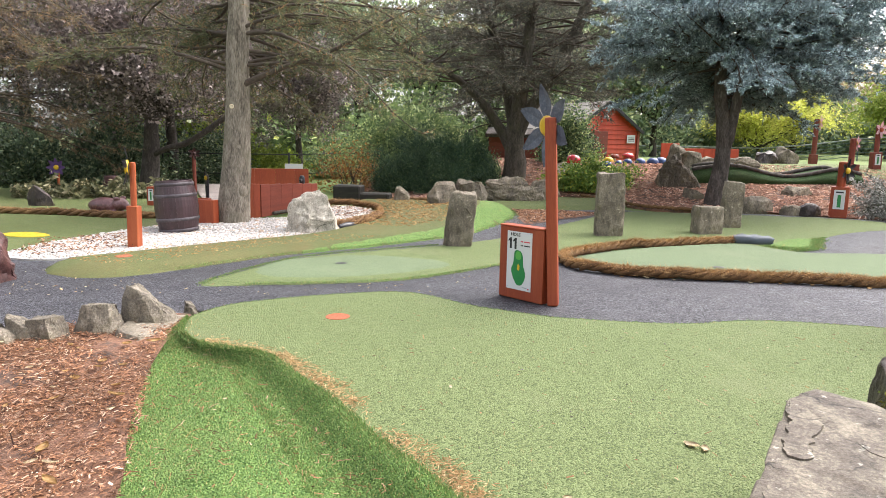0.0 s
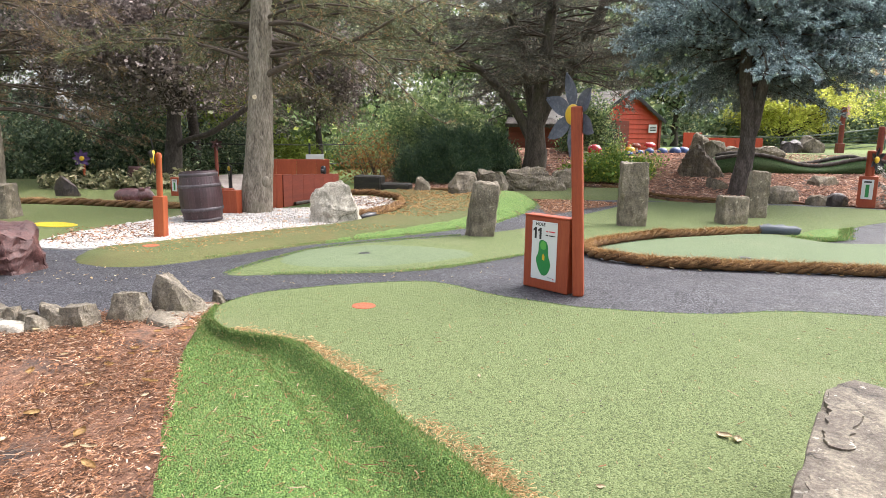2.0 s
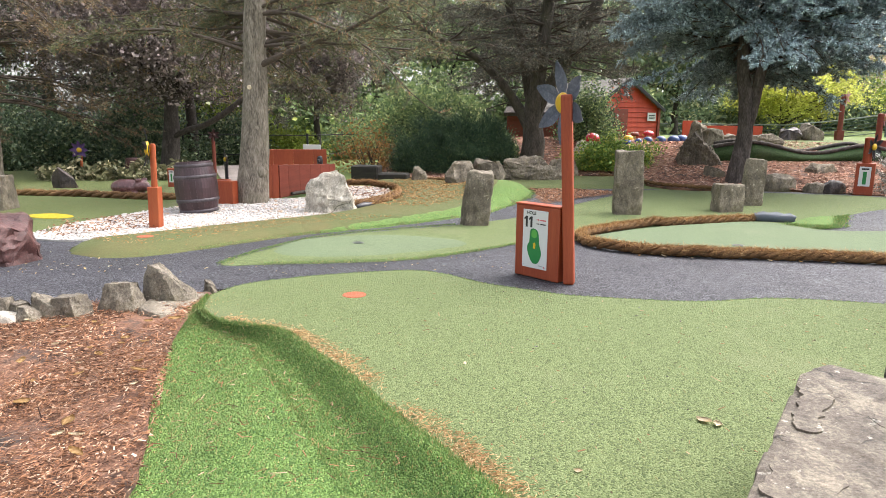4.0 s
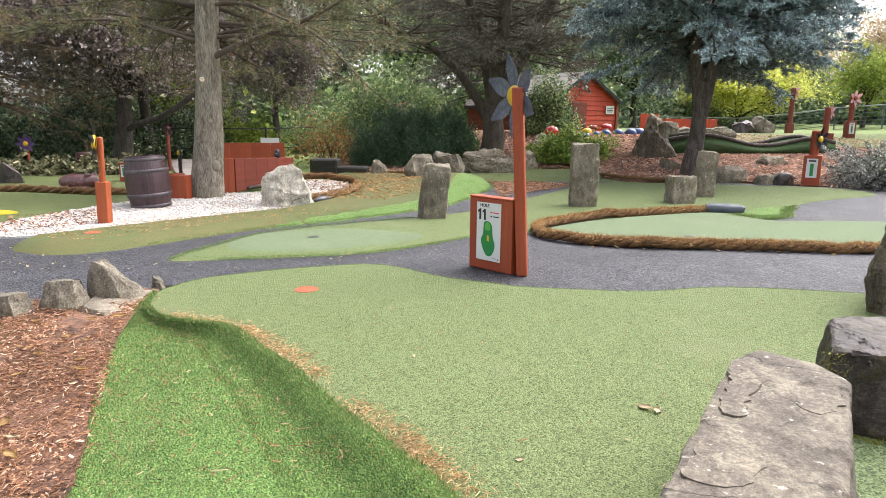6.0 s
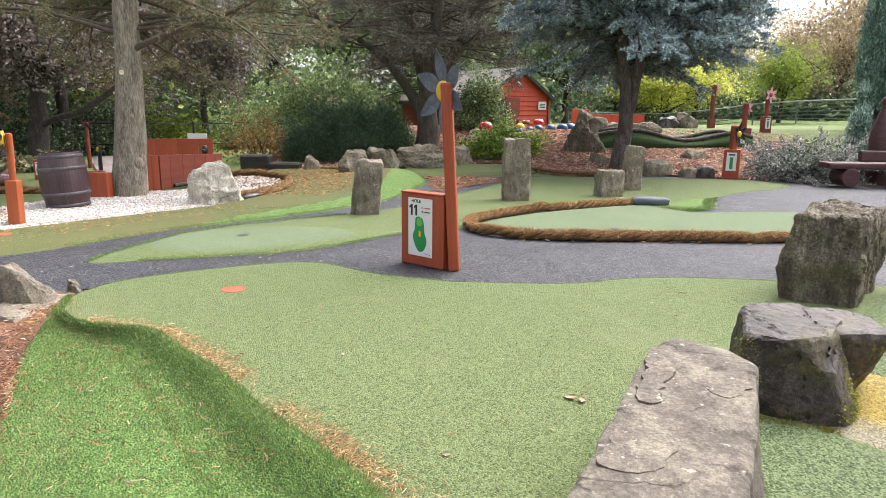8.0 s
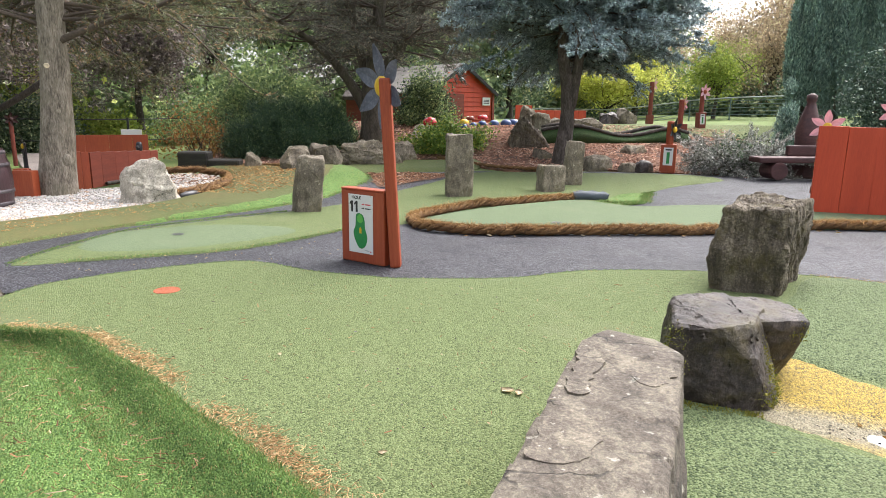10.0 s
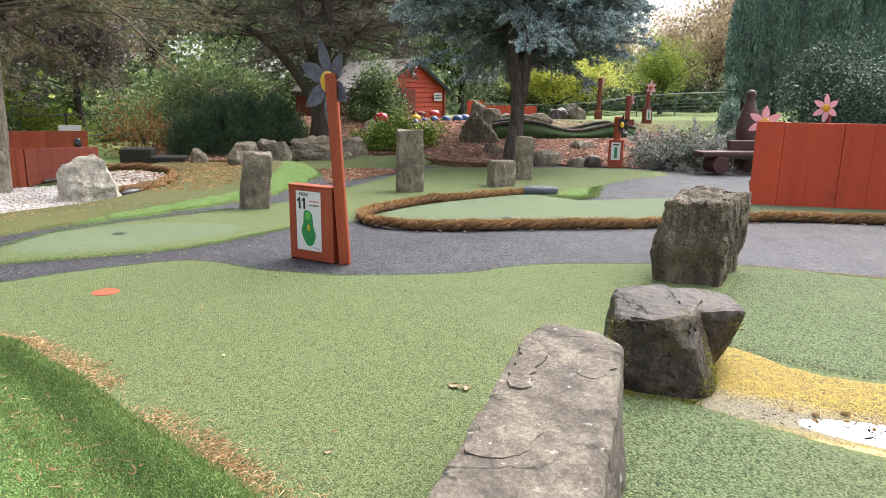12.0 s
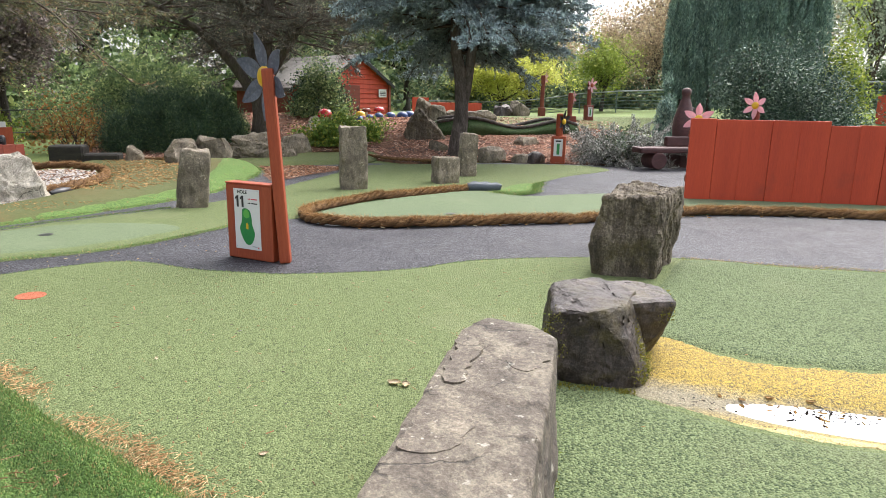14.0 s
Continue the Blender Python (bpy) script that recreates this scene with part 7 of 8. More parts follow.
for i in range(44):
    x = rng_leaf.uniform(1.4, 4.6) if i < 8 else rng_leaf.uniform(4.2, 8.8)
    y = float(np.interp(x, (1.3, 1.9, 2.7, 3.97, 5.28, 6.25, 7.5, 9.2), (6.6, 6.45, 6.42, 6.34, 6.5, 6.32, 5.8, 4.9))) - 0.085 - abs(rng_leaf.gauss(0, 0.035))
    leaf_on(x, y, 0.055, i * 77, 90 + i, "dry yellow leaf blown against the rope", 0.01, M_PALE_LEAF if i % 2 else M_DRY_LEAF)
for i in range(16):
    leaf_on(rng_leaf.uniform(-4.6, -2.6), rng_leaf.uniform(5.0, 6.0), 0.028, i * 31, 140 + i, "small pale leaf on the tarmac", 0.006, M_PALE_LEAF)
chips("wet_litter", along_line([(2.24, 2.24), (2.4, 2.16), (2.6, 2.05), (2.8, 1.98), (3.1, 1.85)], 110, 0.045, 71, 4.0), 0.008, 0.003, M_WET, "dark wet leaf scraps in the puddle", 72, 0.026, 1.8, 0.001)
for i in range(26):
    leaf_on(rng_leaf.uniform(-3.2, -1.75), rng_leaf.uniform(2.6, 3.9), rng_leaf.uniform(0.035, 0.07), i * 43, 200 + i, "dry brown fallen leaf on the bark bed", 0.03, M_DRY_LEAF if i % 3 else M_PALE_LEAF)

# ---- trees and shrubs ----
F_OLIVE = foliage("olive_needles", (0.07, 0.085, 0.046), (0.19, 0.205, 0.10), (0.40, 0.21, 0.105), 0.6, 0.35, 0.4, 0.7, 1.5)
F_RUSTY = foliage("rusty_needles", (0.11, 0.095, 0.058), (0.29, 0.225, 0.135), (0.50, 0.26, 0.14), 0.65, 0.35)
F_DARK = foliage("dark_needles", (0.038, 0.046, 0.036), (0.142, 0.142, 0.103), (0.33, 0.26, 0.18), 0.55, 0.25)
F_BLUE = foliage("blue_needles", (0.06, 0.09, 0.098), (0.39, 0.50, 0.53), (0.78, 0.90, 0.91), 0.5, 0.15, 0.4, 3.5, 1.8)
F_HEDGE = foliage("hedge_leaves", (0.03, 0.055, 0.032), (0.12, 0.175, 0.09), (0.30, 0.33, 0.17), 0.5, 0.25, 0.4, 0.8, 1.5)
F_YEW = foliage("yew_needles", (0.01664, 0.0416, 0.02496), (0.05824, 0.1144, 0.05408), (0.2, 0.27, 0.11), 0.5, 0.15)
F_CYPRESS = foliage("cypress_sprays", (0.05, 0.10, 0.085), (0.26, 0.38, 0.32), (0.42, 0.54, 0.43), 0.55, 0.15, 0.4, 1.6, 1.6)
F_PLUM = foliage("plum_leaves", (0.08, 0.062, 0.063), (0.27, 0.22, 0.205), (0.40, 0.33, 0.30), 0.45, 0.25)
F_GREEN = foliage("green_leaves", (0.075, 0.125, 0.055), (0.25, 0.345, 0.135), (0.56, 0.62, 0.27), 0.5, 0.4)
F_WOOD = foliage("wood_leaves", (0.08, 0.13, 0.08), (0.27, 0.35, 0.185), (0.50, 0.50, 0.26), 0.55, 0.35)
F_YELLOW = foliage("yellow_leaves", (0.36, 0.385, 0.09), (0.76, 0.78, 0.18), (0.88, 0.84, 0.26), 0.5, 0.5, 0.4, 0.9, 0.8)
F_LIME = foliage("lime_leaves", (0.1248, 0.1768, 0.0312), (0.3328, 0.416, 0.0728), (0.4368, 0.468, 0.104), 0.5, 0.45)
# Muted autumn browns, lightened to carry the haze of the far trees.
F_AUTUMN = foliage("autumn_leaves", (0.21, 0.17, 0.115), (0.57, 0.44, 0.28), (0.62, 0.57, 0.34), 0.55, 0.4)
F_ORANGE = foliage("orange_leaves", (0.16, 0.085, 0.03), (0.42, 0.21, 0.065), (0.30, 0.33, 0.10), 0.55, 0.35)
F_HOLLY = foliage("glossy_leaves", (0.0243, 0.0486, 0.0351), (0.081, 0.135, 0.0945), (0.189, 0.2565, 0.162), 0.5, 0.15, 0.32)
# Grey-green leaves, paled further for distance haze and glare.
F_WILLOW = foliage("hazed_leaves", (0.1925, 0.2228, 0.1786), (0.5005, 0.5468, 0.4465), (0.693, 0.729, 0.6029), 0.6, 0.4)
F_HEBE = foliage("bright_shrub_leaves", (0.078, 0.143, 0.026), (0.247, 0.377, 0.0715), (0.546, 0.52, 0.091), 0.45, 0.35)
F_SILVER = foliage("silver_leaves", (0.09, 0.10, 0.08), (0.40, 0.41, 0.375), (0.72, 0.71, 0.68), 0.6, 0.15, 0.4, 3.5, 1.5)
F_VARIEGATED = foliage("variegated_leaves", (0.07, 0.085, 0.04), (0.30, 0.29, 0.16), (0.60, 0.52, 0.34), 0.5, 0.3)


def unit(v):
    return v / (np.linalg.norm(v, axis=-1, keepdims=True) + 1e-9)


def limb(start, way, length, n, wander, lift, rng):
    """A wandering line of n steps; lift bends it up (or, below zero, down)."""
    p, d = np.array(start, float), unit(np.array(way, float))
    pts = [p.copy()]
    for _ in range(n):
        d = unit(d + rng.normal(0, wander, 3) + (0, 0, lift))
        p = p + d * length / n
        pts.append(p.copy())
    return np.array(pts)


def along(pts, t):
    """Places and directions at shares t of a line."""
    i = np.clip(np.asarray(t) * (len(pts) - 1), 0, len(pts) - 1.001)
    j = i.astype(int)
    f = (i - j)[:, None]
    return pts[j] * (1 - f) + pts[j + 1] * f, unit(pts[j + 1] - pts[j])


def slivers(base, way, length, width, rng):
    """Thin triangles from base along way."""
    k = len(base)
    w = unit(np.cross(way, rng.normal(0, 1, (k, 3)))) * (width / 2 if np.isscalar(width) else width[:, None] / 2)
    ln = length if np.isscalar(length) else length[:, None]
    v = np.stack((base - w, base + w, base + way * ln), 1).reshape(-1, 3)
    return v, np.arange(k * 3).reshape(-1, 3)


def needle_sprays(p, d, length, per, nlen, nwid, open_, rng):
    """Needles standing off twigs that begin at p and run along d."""
    k = len(p)
    u = rng.uniform(0.05, 1.0, (k, per, 1))
    base = p[:, None] + d[:, None] * (length[:, None, None] * u)
    away = unit(np.cross(np.broadcast_to(d[:, None], (k, per, 3)), rng.normal(0, 1, (k, per, 3))))
    nd = unit(d[:, None] * rng.uniform(0.5, 1.1, (k, per, 1)) + away * open_)
    return slivers(base.reshape(-1, 3), nd.reshape(-1, 3), nlen * rng.uniform(0.6, 1.3, k * per), nwid, rng)


def leaf_cloud(centres, spread, per, size, rng, flat=0.0):
    """Diamond leaves in soft clumps round the centres."""
    k = len(centres)
    p = (centres[:, None] + rng.normal(0, 1, (k, per, 3)) * np.asarray(spread)).reshape(-1, 3)
    n = len(p)
    nrm = unit(rng.normal(0, 1, (n, 3)) + (0, 0, 0.6 + flat))
    a = unit(np.cross(nrm, rng.normal(0, 1, (n, 3))))
    b = np.cross(nrm, a)
    s = size * rng.lognormal(0, 0.3, (n, 1))
    v = np.stack((p - a * s * 0.5, p + b * s * 0.3 + nrm * s * 0.06, p + a * s * 0.5, p - b * s * 0.3 + nrm * s * 0.06), 1).reshape(-1, 3)
    return v, np.arange(n * 4).reshape(-1, 4)


def wood_part(name, pieces, material, parent, label=""):
    v, f = merged(pieces)
    return np_part(name, v, f, material, parent, label, smooth=True)


def conifer(at, label, seed, stems, z0, z1, step, reach, whorl, needle, bark, droop=-0.02, rise=0.1, twig_step=0.16, twig_len=0.55, per=12, nlen=0.09, nwid=0.012,
            open_=0.9, bare=0.3, twig_wood=True, name="conifer_tree", top_thin=0.5, dense_below=5.5, sub=2, keep=1.0, arms=(), clear=0.0, taper=0.6, lop=0.0):
    """A needle tree: stems given as (points, radii), whorls of branches with twigs and needles. reach(z): branch length; bare: the bare inner share; clear: up to this height no branch grows to the front; lop: up to this height none grows to the -x side."""
    rng = np.random.default_rng(seed)
    root = thing(name, Matrix.Translation(at), label, "tree")
    wood, fine, needles = [], [], []
    def dress(br, ln, thin, r0=None):
        r0 = r0 or 0.008 + 0.007 * ln
        wood.append(tube(br, np.linspace(r0, 0.005, 10), 5))
        m = max(3, int(ln / twig_step * thin))
        t = np.sort(rng.uniform(bare, 1.0, m))
        p, d = along(br, t)
        sd = unit(np.cross(d, (0, 0, 1.0))) * np.where(np.arange(m) % 2, 1, -1)[:, None]
        td = unit(d * 0.8 + sd * rng.uniform(0.5, 1.0, (m, 1)) + rng.normal(0, 0.22, (m, 3)) + (0, 0, droop * 3))
        tl = twig_len * rng.uniform(0.5, 1.15, m) * (1.15 - taper * t) * min(1.0, 0.4 + ln / 3)
        # side shoots on each twig
        sp, sdv, sl = [p], [td], [tl]
        for q in range(sub):
            u = rng.uniform(0.25, 0.85, (m, 1))
            sp.append(p + td * tl[:, None] * u)
            sdv.append(unit(td + rng.normal(0, 0.55, (m, 3))))
            sl.append(tl * rng.uniform(0.35, 0.65, m))
        P, D, L = np.concatenate(sp), np.concatenate(sdv), np.concatenate(sl)
        if twig_wood:
            fine.append(slivers(P, D, L, 0.011, rng))
        needles.append(needle_sprays(P, D, L, per, nlen, nwid, open_, rng))

    for pts, r0 in arms:
        line = np.array([q[:] for q in smooth_line3(pts, 0.3)])
        i = np.linspace(0, len(line) - 1, 10)
        br = np.stack([np.interp(i, np.arange(len(line)), line[:, c]) for c in range(3)], 1)
        dress(br, float(np.linalg.norm(np.diff(br, axis=0), axis=1).sum()), 1.6, r0)
    for k, (pts, rad) in enumerate(stems):
        line = np.array([q[:] for q in smooth_line3(pts, 0.25)])
        r = np.interp(np.linspace(0, 1, len(line)), np.linspace(0, 1, len(rad)), rad)
        v, f = tube(line, r, 14)
        v = v + rng.normal(0, 0.006, v.shape)
        part_name = "trunk" if k == 0 else "stem"
        np_part(part_name, v, f, bark, root, smooth=True)
        z = z0
        while z < min(z1, line[-1][2]):
            thin = 1.0 if z < dense_below else top_thin
            i = int(np.argmin(abs(line[:, 2] - z)))
            for w in range(whorl):
                if rng.uniform() > keep * (1 if z < dense_below else 0.4):
                    continue
                az = rng.uniform(0, 2 * np.pi)
                if math.sin(az) < -0.35 and z < clear:
                    az = -az
                if math.cos(az) < 0 and z < lop:
                    az = math.pi - az
                ln = reach(z) * rng.uniform(0.7, 1.1)
                if ln < 0.15:
                    continue
                way = (math.cos(az), math.sin(az), rise + rng.normal(0, 0.08))
                br = limb(line[i], way, ln, 9, 0.10, droop, rng)
                dress(br, ln, thin)
            z += step * (1.0 if z < dense_below else 1.6)
    if wood:
        tagged(wood_part("limb", wood, M_TWIG, root), kind="stuff")
    if fine:
        v, f = merged(fine)
        np_part("twig", v, f, M_TWIG, root)
    if needles:
        v, f = merged(needles)
        np_part("crown", v, f, needle, root)
    return root


def smooth_line3(pts, step):
    """A smooth curve through points in space."""
    p = [Vector(q) for q in pts]
    n, out = len(p), []
    for i in range(n - 1):
        a, b, c, d = p[max(i - 1, 0)], p[i], p[i + 1], p[min(i + 2, n - 1)]
        k = max(2, int((c - b).length / step))
        for s in range(k):
            t = s / k
            out.append(0.5 * (2 * b + (c - a) * t + (2 * a - 5 * b + 4 * c - d) * t * t + (3 * b - a - 3 * c + d) * t ** 3))
    out.append(p[-1])
    return out


def broadleaf(at, label, seed, height, crown, leaf, bark=M_BARK_DARK, clumps=120, per=60, size=0.09, spread=0.35, trunk_r=0.12, forks=6, fork_at=0.35, hollow=0.35, name="broadleaf_tree", lean=(0, 0), flat=0.0):
    """A leafy tree: a trunk that forks into limbs, and leaf clumps in an uneven crown. crown: centre height, half width, half height."""
    rng = np.random.default_rng(seed)
    root = thing(name, Matrix.Translation(at), label, "tree")
    top = np.array((lean[0], lean[1], height * fork_at))
    tr = limb((0, 0, -0.1), (lean[0], lean[1], height), height * fork_at + 0.1, 6, 0.05, 0.02, rng)
    v, f = tube(tr, np.linspace(trunk_r * 1.25, trunk_r * 0.8, 7), 10)
    np_part("trunk", v, f, bark, root, smooth=True)
    zc, rw, rh = crown
    d = unit(rng.normal(0, 1, (clumps, 3)))
    r = rng.uniform(hollow, 1.0, (clumps, 1)) ** 0.6
    lump = 0.72 + 0.75 * np.array([noise.noise(Vector(q) * 2.6 + Vector((seed, 0, 0))) for q in d])[:, None]
    c = d * r * lump * (rw, rw, rh) + (lean[0], lean[1], zc)
    pieces = []
    for k in range(forks):
        tgt = c[rng.integers(0, clumps)]
        way = tgt - tr[-1]
        br = limb(tr[-1], unit(way) + (0, 0, 0.3), np.linalg.norm(way) * 1.05, 8, 0.1, 0.0, rng)
        pieces.append(tube(br, np.linspace(trunk_r * 0.6, 0.012, 9), 6))
        for q in range(4):
            p, dd = along(br, np.array([rng.uniform(0.3, 0.9)]))
            tg = c[rng.integers(0, clumps)]
            b2 = limb(p[0], unit(tg - p[0]) + dd[0] * 0.5, min(np.linalg.norm(tg - p[0]), rw * 0.8), 6, 0.12, 0.0, rng)
            pieces.append(tube(b2, np.linspace(trunk_r * 0.25, 0.006, 7), 4))
    wood_part("limb", pieces, bark, root)
    v, f = leaf_cloud(c, spread, per, size, rng, flat)
    np_part("crown", v, f, leaf, root)
    return root


def shrub(at, label, seed, half, leaf, clumps=70, per=50, size=0.05, spread=0.12, stems=9, name="shrub", twig=M_TWIG, upright=0.0, spiky=0, flat=0.0):
    """A bush: stems from one foot, leaf clumps over a lumpy half-dome. half: half width, half depth, height."""
    rng = np.random.default_rng(seed)
    root = thing(name, Matrix.Translation(at), label, "shrub")
    d = unit(rng.normal(0, 1, (clumps, 3)))
    d[:, 2] = abs(d[:, 2])
    r = rng.uniform(0.35, 1.0, (clumps, 1)) ** 0.45
    lump = 0.78 + 0.75 * np.array([noise.noise(Vector(q) * 2.8 + Vector((0, seed, 0))) for q in d])[:, None]
    c = d * r * lump * half
    c[:, 2] = np.maximum(c[:, 2], 0.05)
    pieces = []
    for k in range(stems):
        t = c[rng.integers(0, clumps)]
        br = limb((rng.normal(0, half[0] * 0.12), rng.normal(0, half[1] * 0.12), -0.03), t + (0, 0, half[2] * 0.3), np.linalg.norm(t), 6, 0.08, 0.02, rng)
        pieces.append(tube(br, np.linspace(0.02, 0.005, 7), 5))
    wood_part("stem", pieces, twig, root)
    if spiky:
        dirs = unit(c * (1, 1, 0.8) + rng.normal(0, 0.25, c.shape) + (0, 0, upright))
        P = np.repeat(c, per, 0) + rng.normal(0, spread, (clumps * per, 3))
        D = unit(np.repeat(dirs, per, 0) + rng.normal(0, 0.45, (clumps * per, 3)))
        v, f = slivers(P, D, size * rng.uniform(0.5, 1.4, len(P)), spiky, rng)
    else:
        v, f = leaf_cloud(c, spread, per, size, rng, flat)
    v[:, 2] = np.maximum(v[:, 2], 0.0)
    np_part("crown", v, f, leaf, root)
    return root


# the grey-trunked conifer by the gravel
conifer((-3.79, 9.86, -0.05), "tall grey-barked conifer with sparse drooping olive branches", 11,
        [([(0, 0, 0), (0.03, 0, 0.35), (0.1, 0.02, 1.2), (0.14, 0.05, 2.4), (0.2, 0.08, 4.0), (0.25, 0.1, 7), (0.3, 0.1, 11)], [0.27, 0.175, 0.152, 0.14, 0.125, 0.09, 0.03])],
        2.25, 10.5, 0.17, lambda z: 3.4 * min(1, (11.2 - z) / 6), 5, F_OLIVE, M_BARK_GREY, -0.035, 0.12, 0.13, 0.6, 12, 0.075, 0.011, 0.8, 0.12, sub=3, top_thin=0.3, dense_below=4.0, clear=4.2,
        arms=[([(0.18, 0, 2.1), (0.8, -0.1, 2.35), (1.6, -0.15, 2.6), (2.7, -0.2, 3.15), (3.4, -0.2, 3.4)], 0.052), ([(0.1, 0, 2.3), (-0.7, -0.2, 2.55), (-1.6, -0.3, 2.6), (-2.6, -0.4, 2.35)], 0.034),
              ([(0.16, 0.05, 2.9), (0.6, -0.1, 3.05), (1.3, -0.2, 3.1), (2.2, -0.3, 2.95)], 0.032)])
conifer((-10.2, 12.4, -0.05), "grey-barked conifer with rusty sparse branches at the course's edge", 12,
        [([(0, 0, 0), (0.05, 0, 1.0), (0.0, 0.05, 3.0), (0.1, 0, 6), (0.1, 0, 10)], [0.22, 0.17, 0.15, 0.12, 0.03])],
        1.7, 9.5, 0.24, lambda z: 3.3 * min(1, (10.5 - z) / 5), 5, F_RUSTY, M_BARK_GREY, -0.035, 0.1, 0.14, 0.6, 16, 0.06, 0.009, 0.8, 0.2, sub=3, top_thin=0.3, dense_below=4.6)
conifer((-8.9, 18.6, -0.05), "dark conifer with brownish twigs behind the barrel", 13,
        [([(0, 0, 0), (0.0, 0, 1.0), (-0.1, 0.05, 3.0), (0.0, 0, 6), (0.1, 0, 9.5)], [0.16, 0.13, 0.11, 0.08, 0.02])],
        2.0, 9, 0.25, lambda z: 2.9 * min(1, (10 - z) / 5), 5, F_RUSTY, M_BARK_DARK, -0.04, 0.1, 0.19, 0.6, 8, 0.09, 0.013, 0.8, 0.2, sub=2, top_thin=0.35)
# the spreading pine on the bark slope
conifer((0.81, 17.0, 0.30), "large spreading dark pine with several stems on the bark slope", 14,
        [([(0, 0, 0), (0.05, 0, 0.5), (0.0, 0, 1.2), (0.15, 0, 2.4), (0.35, 0.1, 4.5), (0.4, 0.1, 8)], [0.33, 0.19, 0.155, 0.115, 0.09, 0.03]),
         ([(0.05, 0, 1.0), (0.25, 0, 1.6), (0.85, 0.05, 2.6), (1.5, 0.1, 3.9), (1.9, 0.1, 5.5), (2.1, 0.1, 8)], [0.15, 0.15, 0.14, 0.12, 0.1, 0.03]),
         ([(0.0, 0, 0.7), (-0.4, 0.05, 1.4), (-0.95, 0.1, 2.1), (-1.7, 0.1, 2.7), (-2.7, 0.1, 3.2), (-3.6, 0.1, 3.9)], [0.16, 0.12, 0.09, 0.07, 0.05, 0.02]),
         ([(0.0, 0.05, 1.0), (-0.12, 0.3, 1.8), (-0.4, 0.5, 3.2), (-1.0, 0.6, 5), (-1.1, 0.6, 8)], [0.12, 0.12, 0.11, 0.09, 0.03])],
        2.45, 8, 0.24, lambda z: 3.1 * min(1, (9.2 - z) / 4.5), 3, F_DARK, M_BARK_PINE, -0.02, 0.14, 0.13, 0.6, 14, 0.075, 0.011, 0.9, 0.2, sub=3, top_thin=0.4)
# the blue spruce
conifer((4.87, 14.07, 0.05), "blue spruce with a dark twin trunk and layered crown", 15,
        [([(0, 0, -0.1), (0.05, 0, 0.35), (0.12, 0, 1.15), (0.06, 0, 1.8), (-0.06, 0, 2.6), (0.0, 0, 4.6), (0.1, 0, 6.8)], [0.23, 0.15, 0.125, 0.10, 0.09, 0.06, 0.02]),
         ([(0.1, 0, 0.9), (0.19, -0.04, 1.4), (0.28, -0.05, 2.1), (0.35, -0.05, 2.9), (0.5, -0.03, 4.0), (0.6, 0, 5.8)], [0.10, 0.105, 0.10, 0.09, 0.07, 0.02])],
        2.25, 6.7, 0.14, lambda z: 2.75 * min(1.0, 0.7 + (z - 2.3) * 0.5) * min(1, (7.2 - z) / 3.6), 8, F_BLUE, M_BARK_SPRUCE, -0.012, 0.06, 0.075, 0.34, 24, 0.044, 0.02, 0.95, 0.18,
        sub=4, top_thin=0.2, dense_below=4.2, name="blue_spruce", clear=2.8, taper=0.3, lop=2.75)
# dark leafy tree with a low limb, and the small plum-leaved tree
knotted = [o for o in scene.objects if o.name.startswith("conifer_tree")][0]
part("cut_knot", lathe([(0.036, -0.03), (0.034, 0.012), (0.025, 0.018), (0.006, 0.014)], 14), M_PALE_LEAF, knotted, "pale sawn-off branch stub", m=pose(0.1, -0.155, 1.8, 90, 0, 8))
for kx, kz, kr in ((0.16, 1.2, 0.06), (0.0, 0.75, 0.07), (0.2, 0.55, 0.08)):
    bump = bmesh.new()
    bmesh.ops.create_icosphere(bump, subdivisions=3, radius=kr, matrix=Matrix.Diagonal((1, 0.8, 1.3, 1)))
    part("burl", bump, M_BARK_GREY, knotted, smooth=True, m=pose(kx, -0.12, kz))
broadleaf((-8.3, 16.0, 0), "dark tree with purple-brown leaves and a low limb", 21, 6.5, (3.5, 3.5, 2.1), F_PLUM, M_BARK_DARK, 330, 220, 0.075, 0.34, 0.2, 9, 0.26, 0.2)
plum = [o for o in scene.objects if o.name.startswith("broadleaf_tree")][0]
low_limb = [(0.0, 0.0, 0.75), (0.55, -0.05, 1.02), (1.0, -0.1, 1.12), (1.5, -0.1, 1.4), (2.1, 0.0, 1.85)]
np_part("low_limb", *tube([q[:] for q in smooth_line3(low_limb, 0.2)], 0.07, 8), M_BARK_DARK, plum, "low crooked limb", smooth=True)
broadleaf((-5.8, 21.0, 0), "small tree with dusky grey-purple leaves", 22, 5.0, (3.0, 2.2, 1.6), F_PLUM, M_BARK_DARK, 190, 180, 0.08, 0.28, 0.10, 7, 0.38, 0.2)
broadleaf(at_land(16.0, 39.5, -0.05), "low spreading maple with bright yellow-green leaves", 23, 4.9, (2.9, 4.6, 1.7), F_YELLOW, M_BARK_DARK, 260, 120, 0.12, 0.3, 0.13, 9, 0.2, 0.3, flat=0.6)
broadleaf((19.5, 33.3, 0.85), "young tree with light green leaves", 24, 5.0, (2.6, 2.1, 1.9), F_LIME, M_BARK_DARK, 105, 95, 0.10, 0.26, 0.10, 9, 0.24, 0.12)
broadleaf((8.3, 33.0, 0.85), "dark conifer-like tree with brownish tips behind the terrace", 25, 6.5, (3.6, 3.4, 2.6), F_WOOD, M_BARK_DARK, 170, 90, 0.16, 0.5, 0.15, 7, 0.25, 0.2)


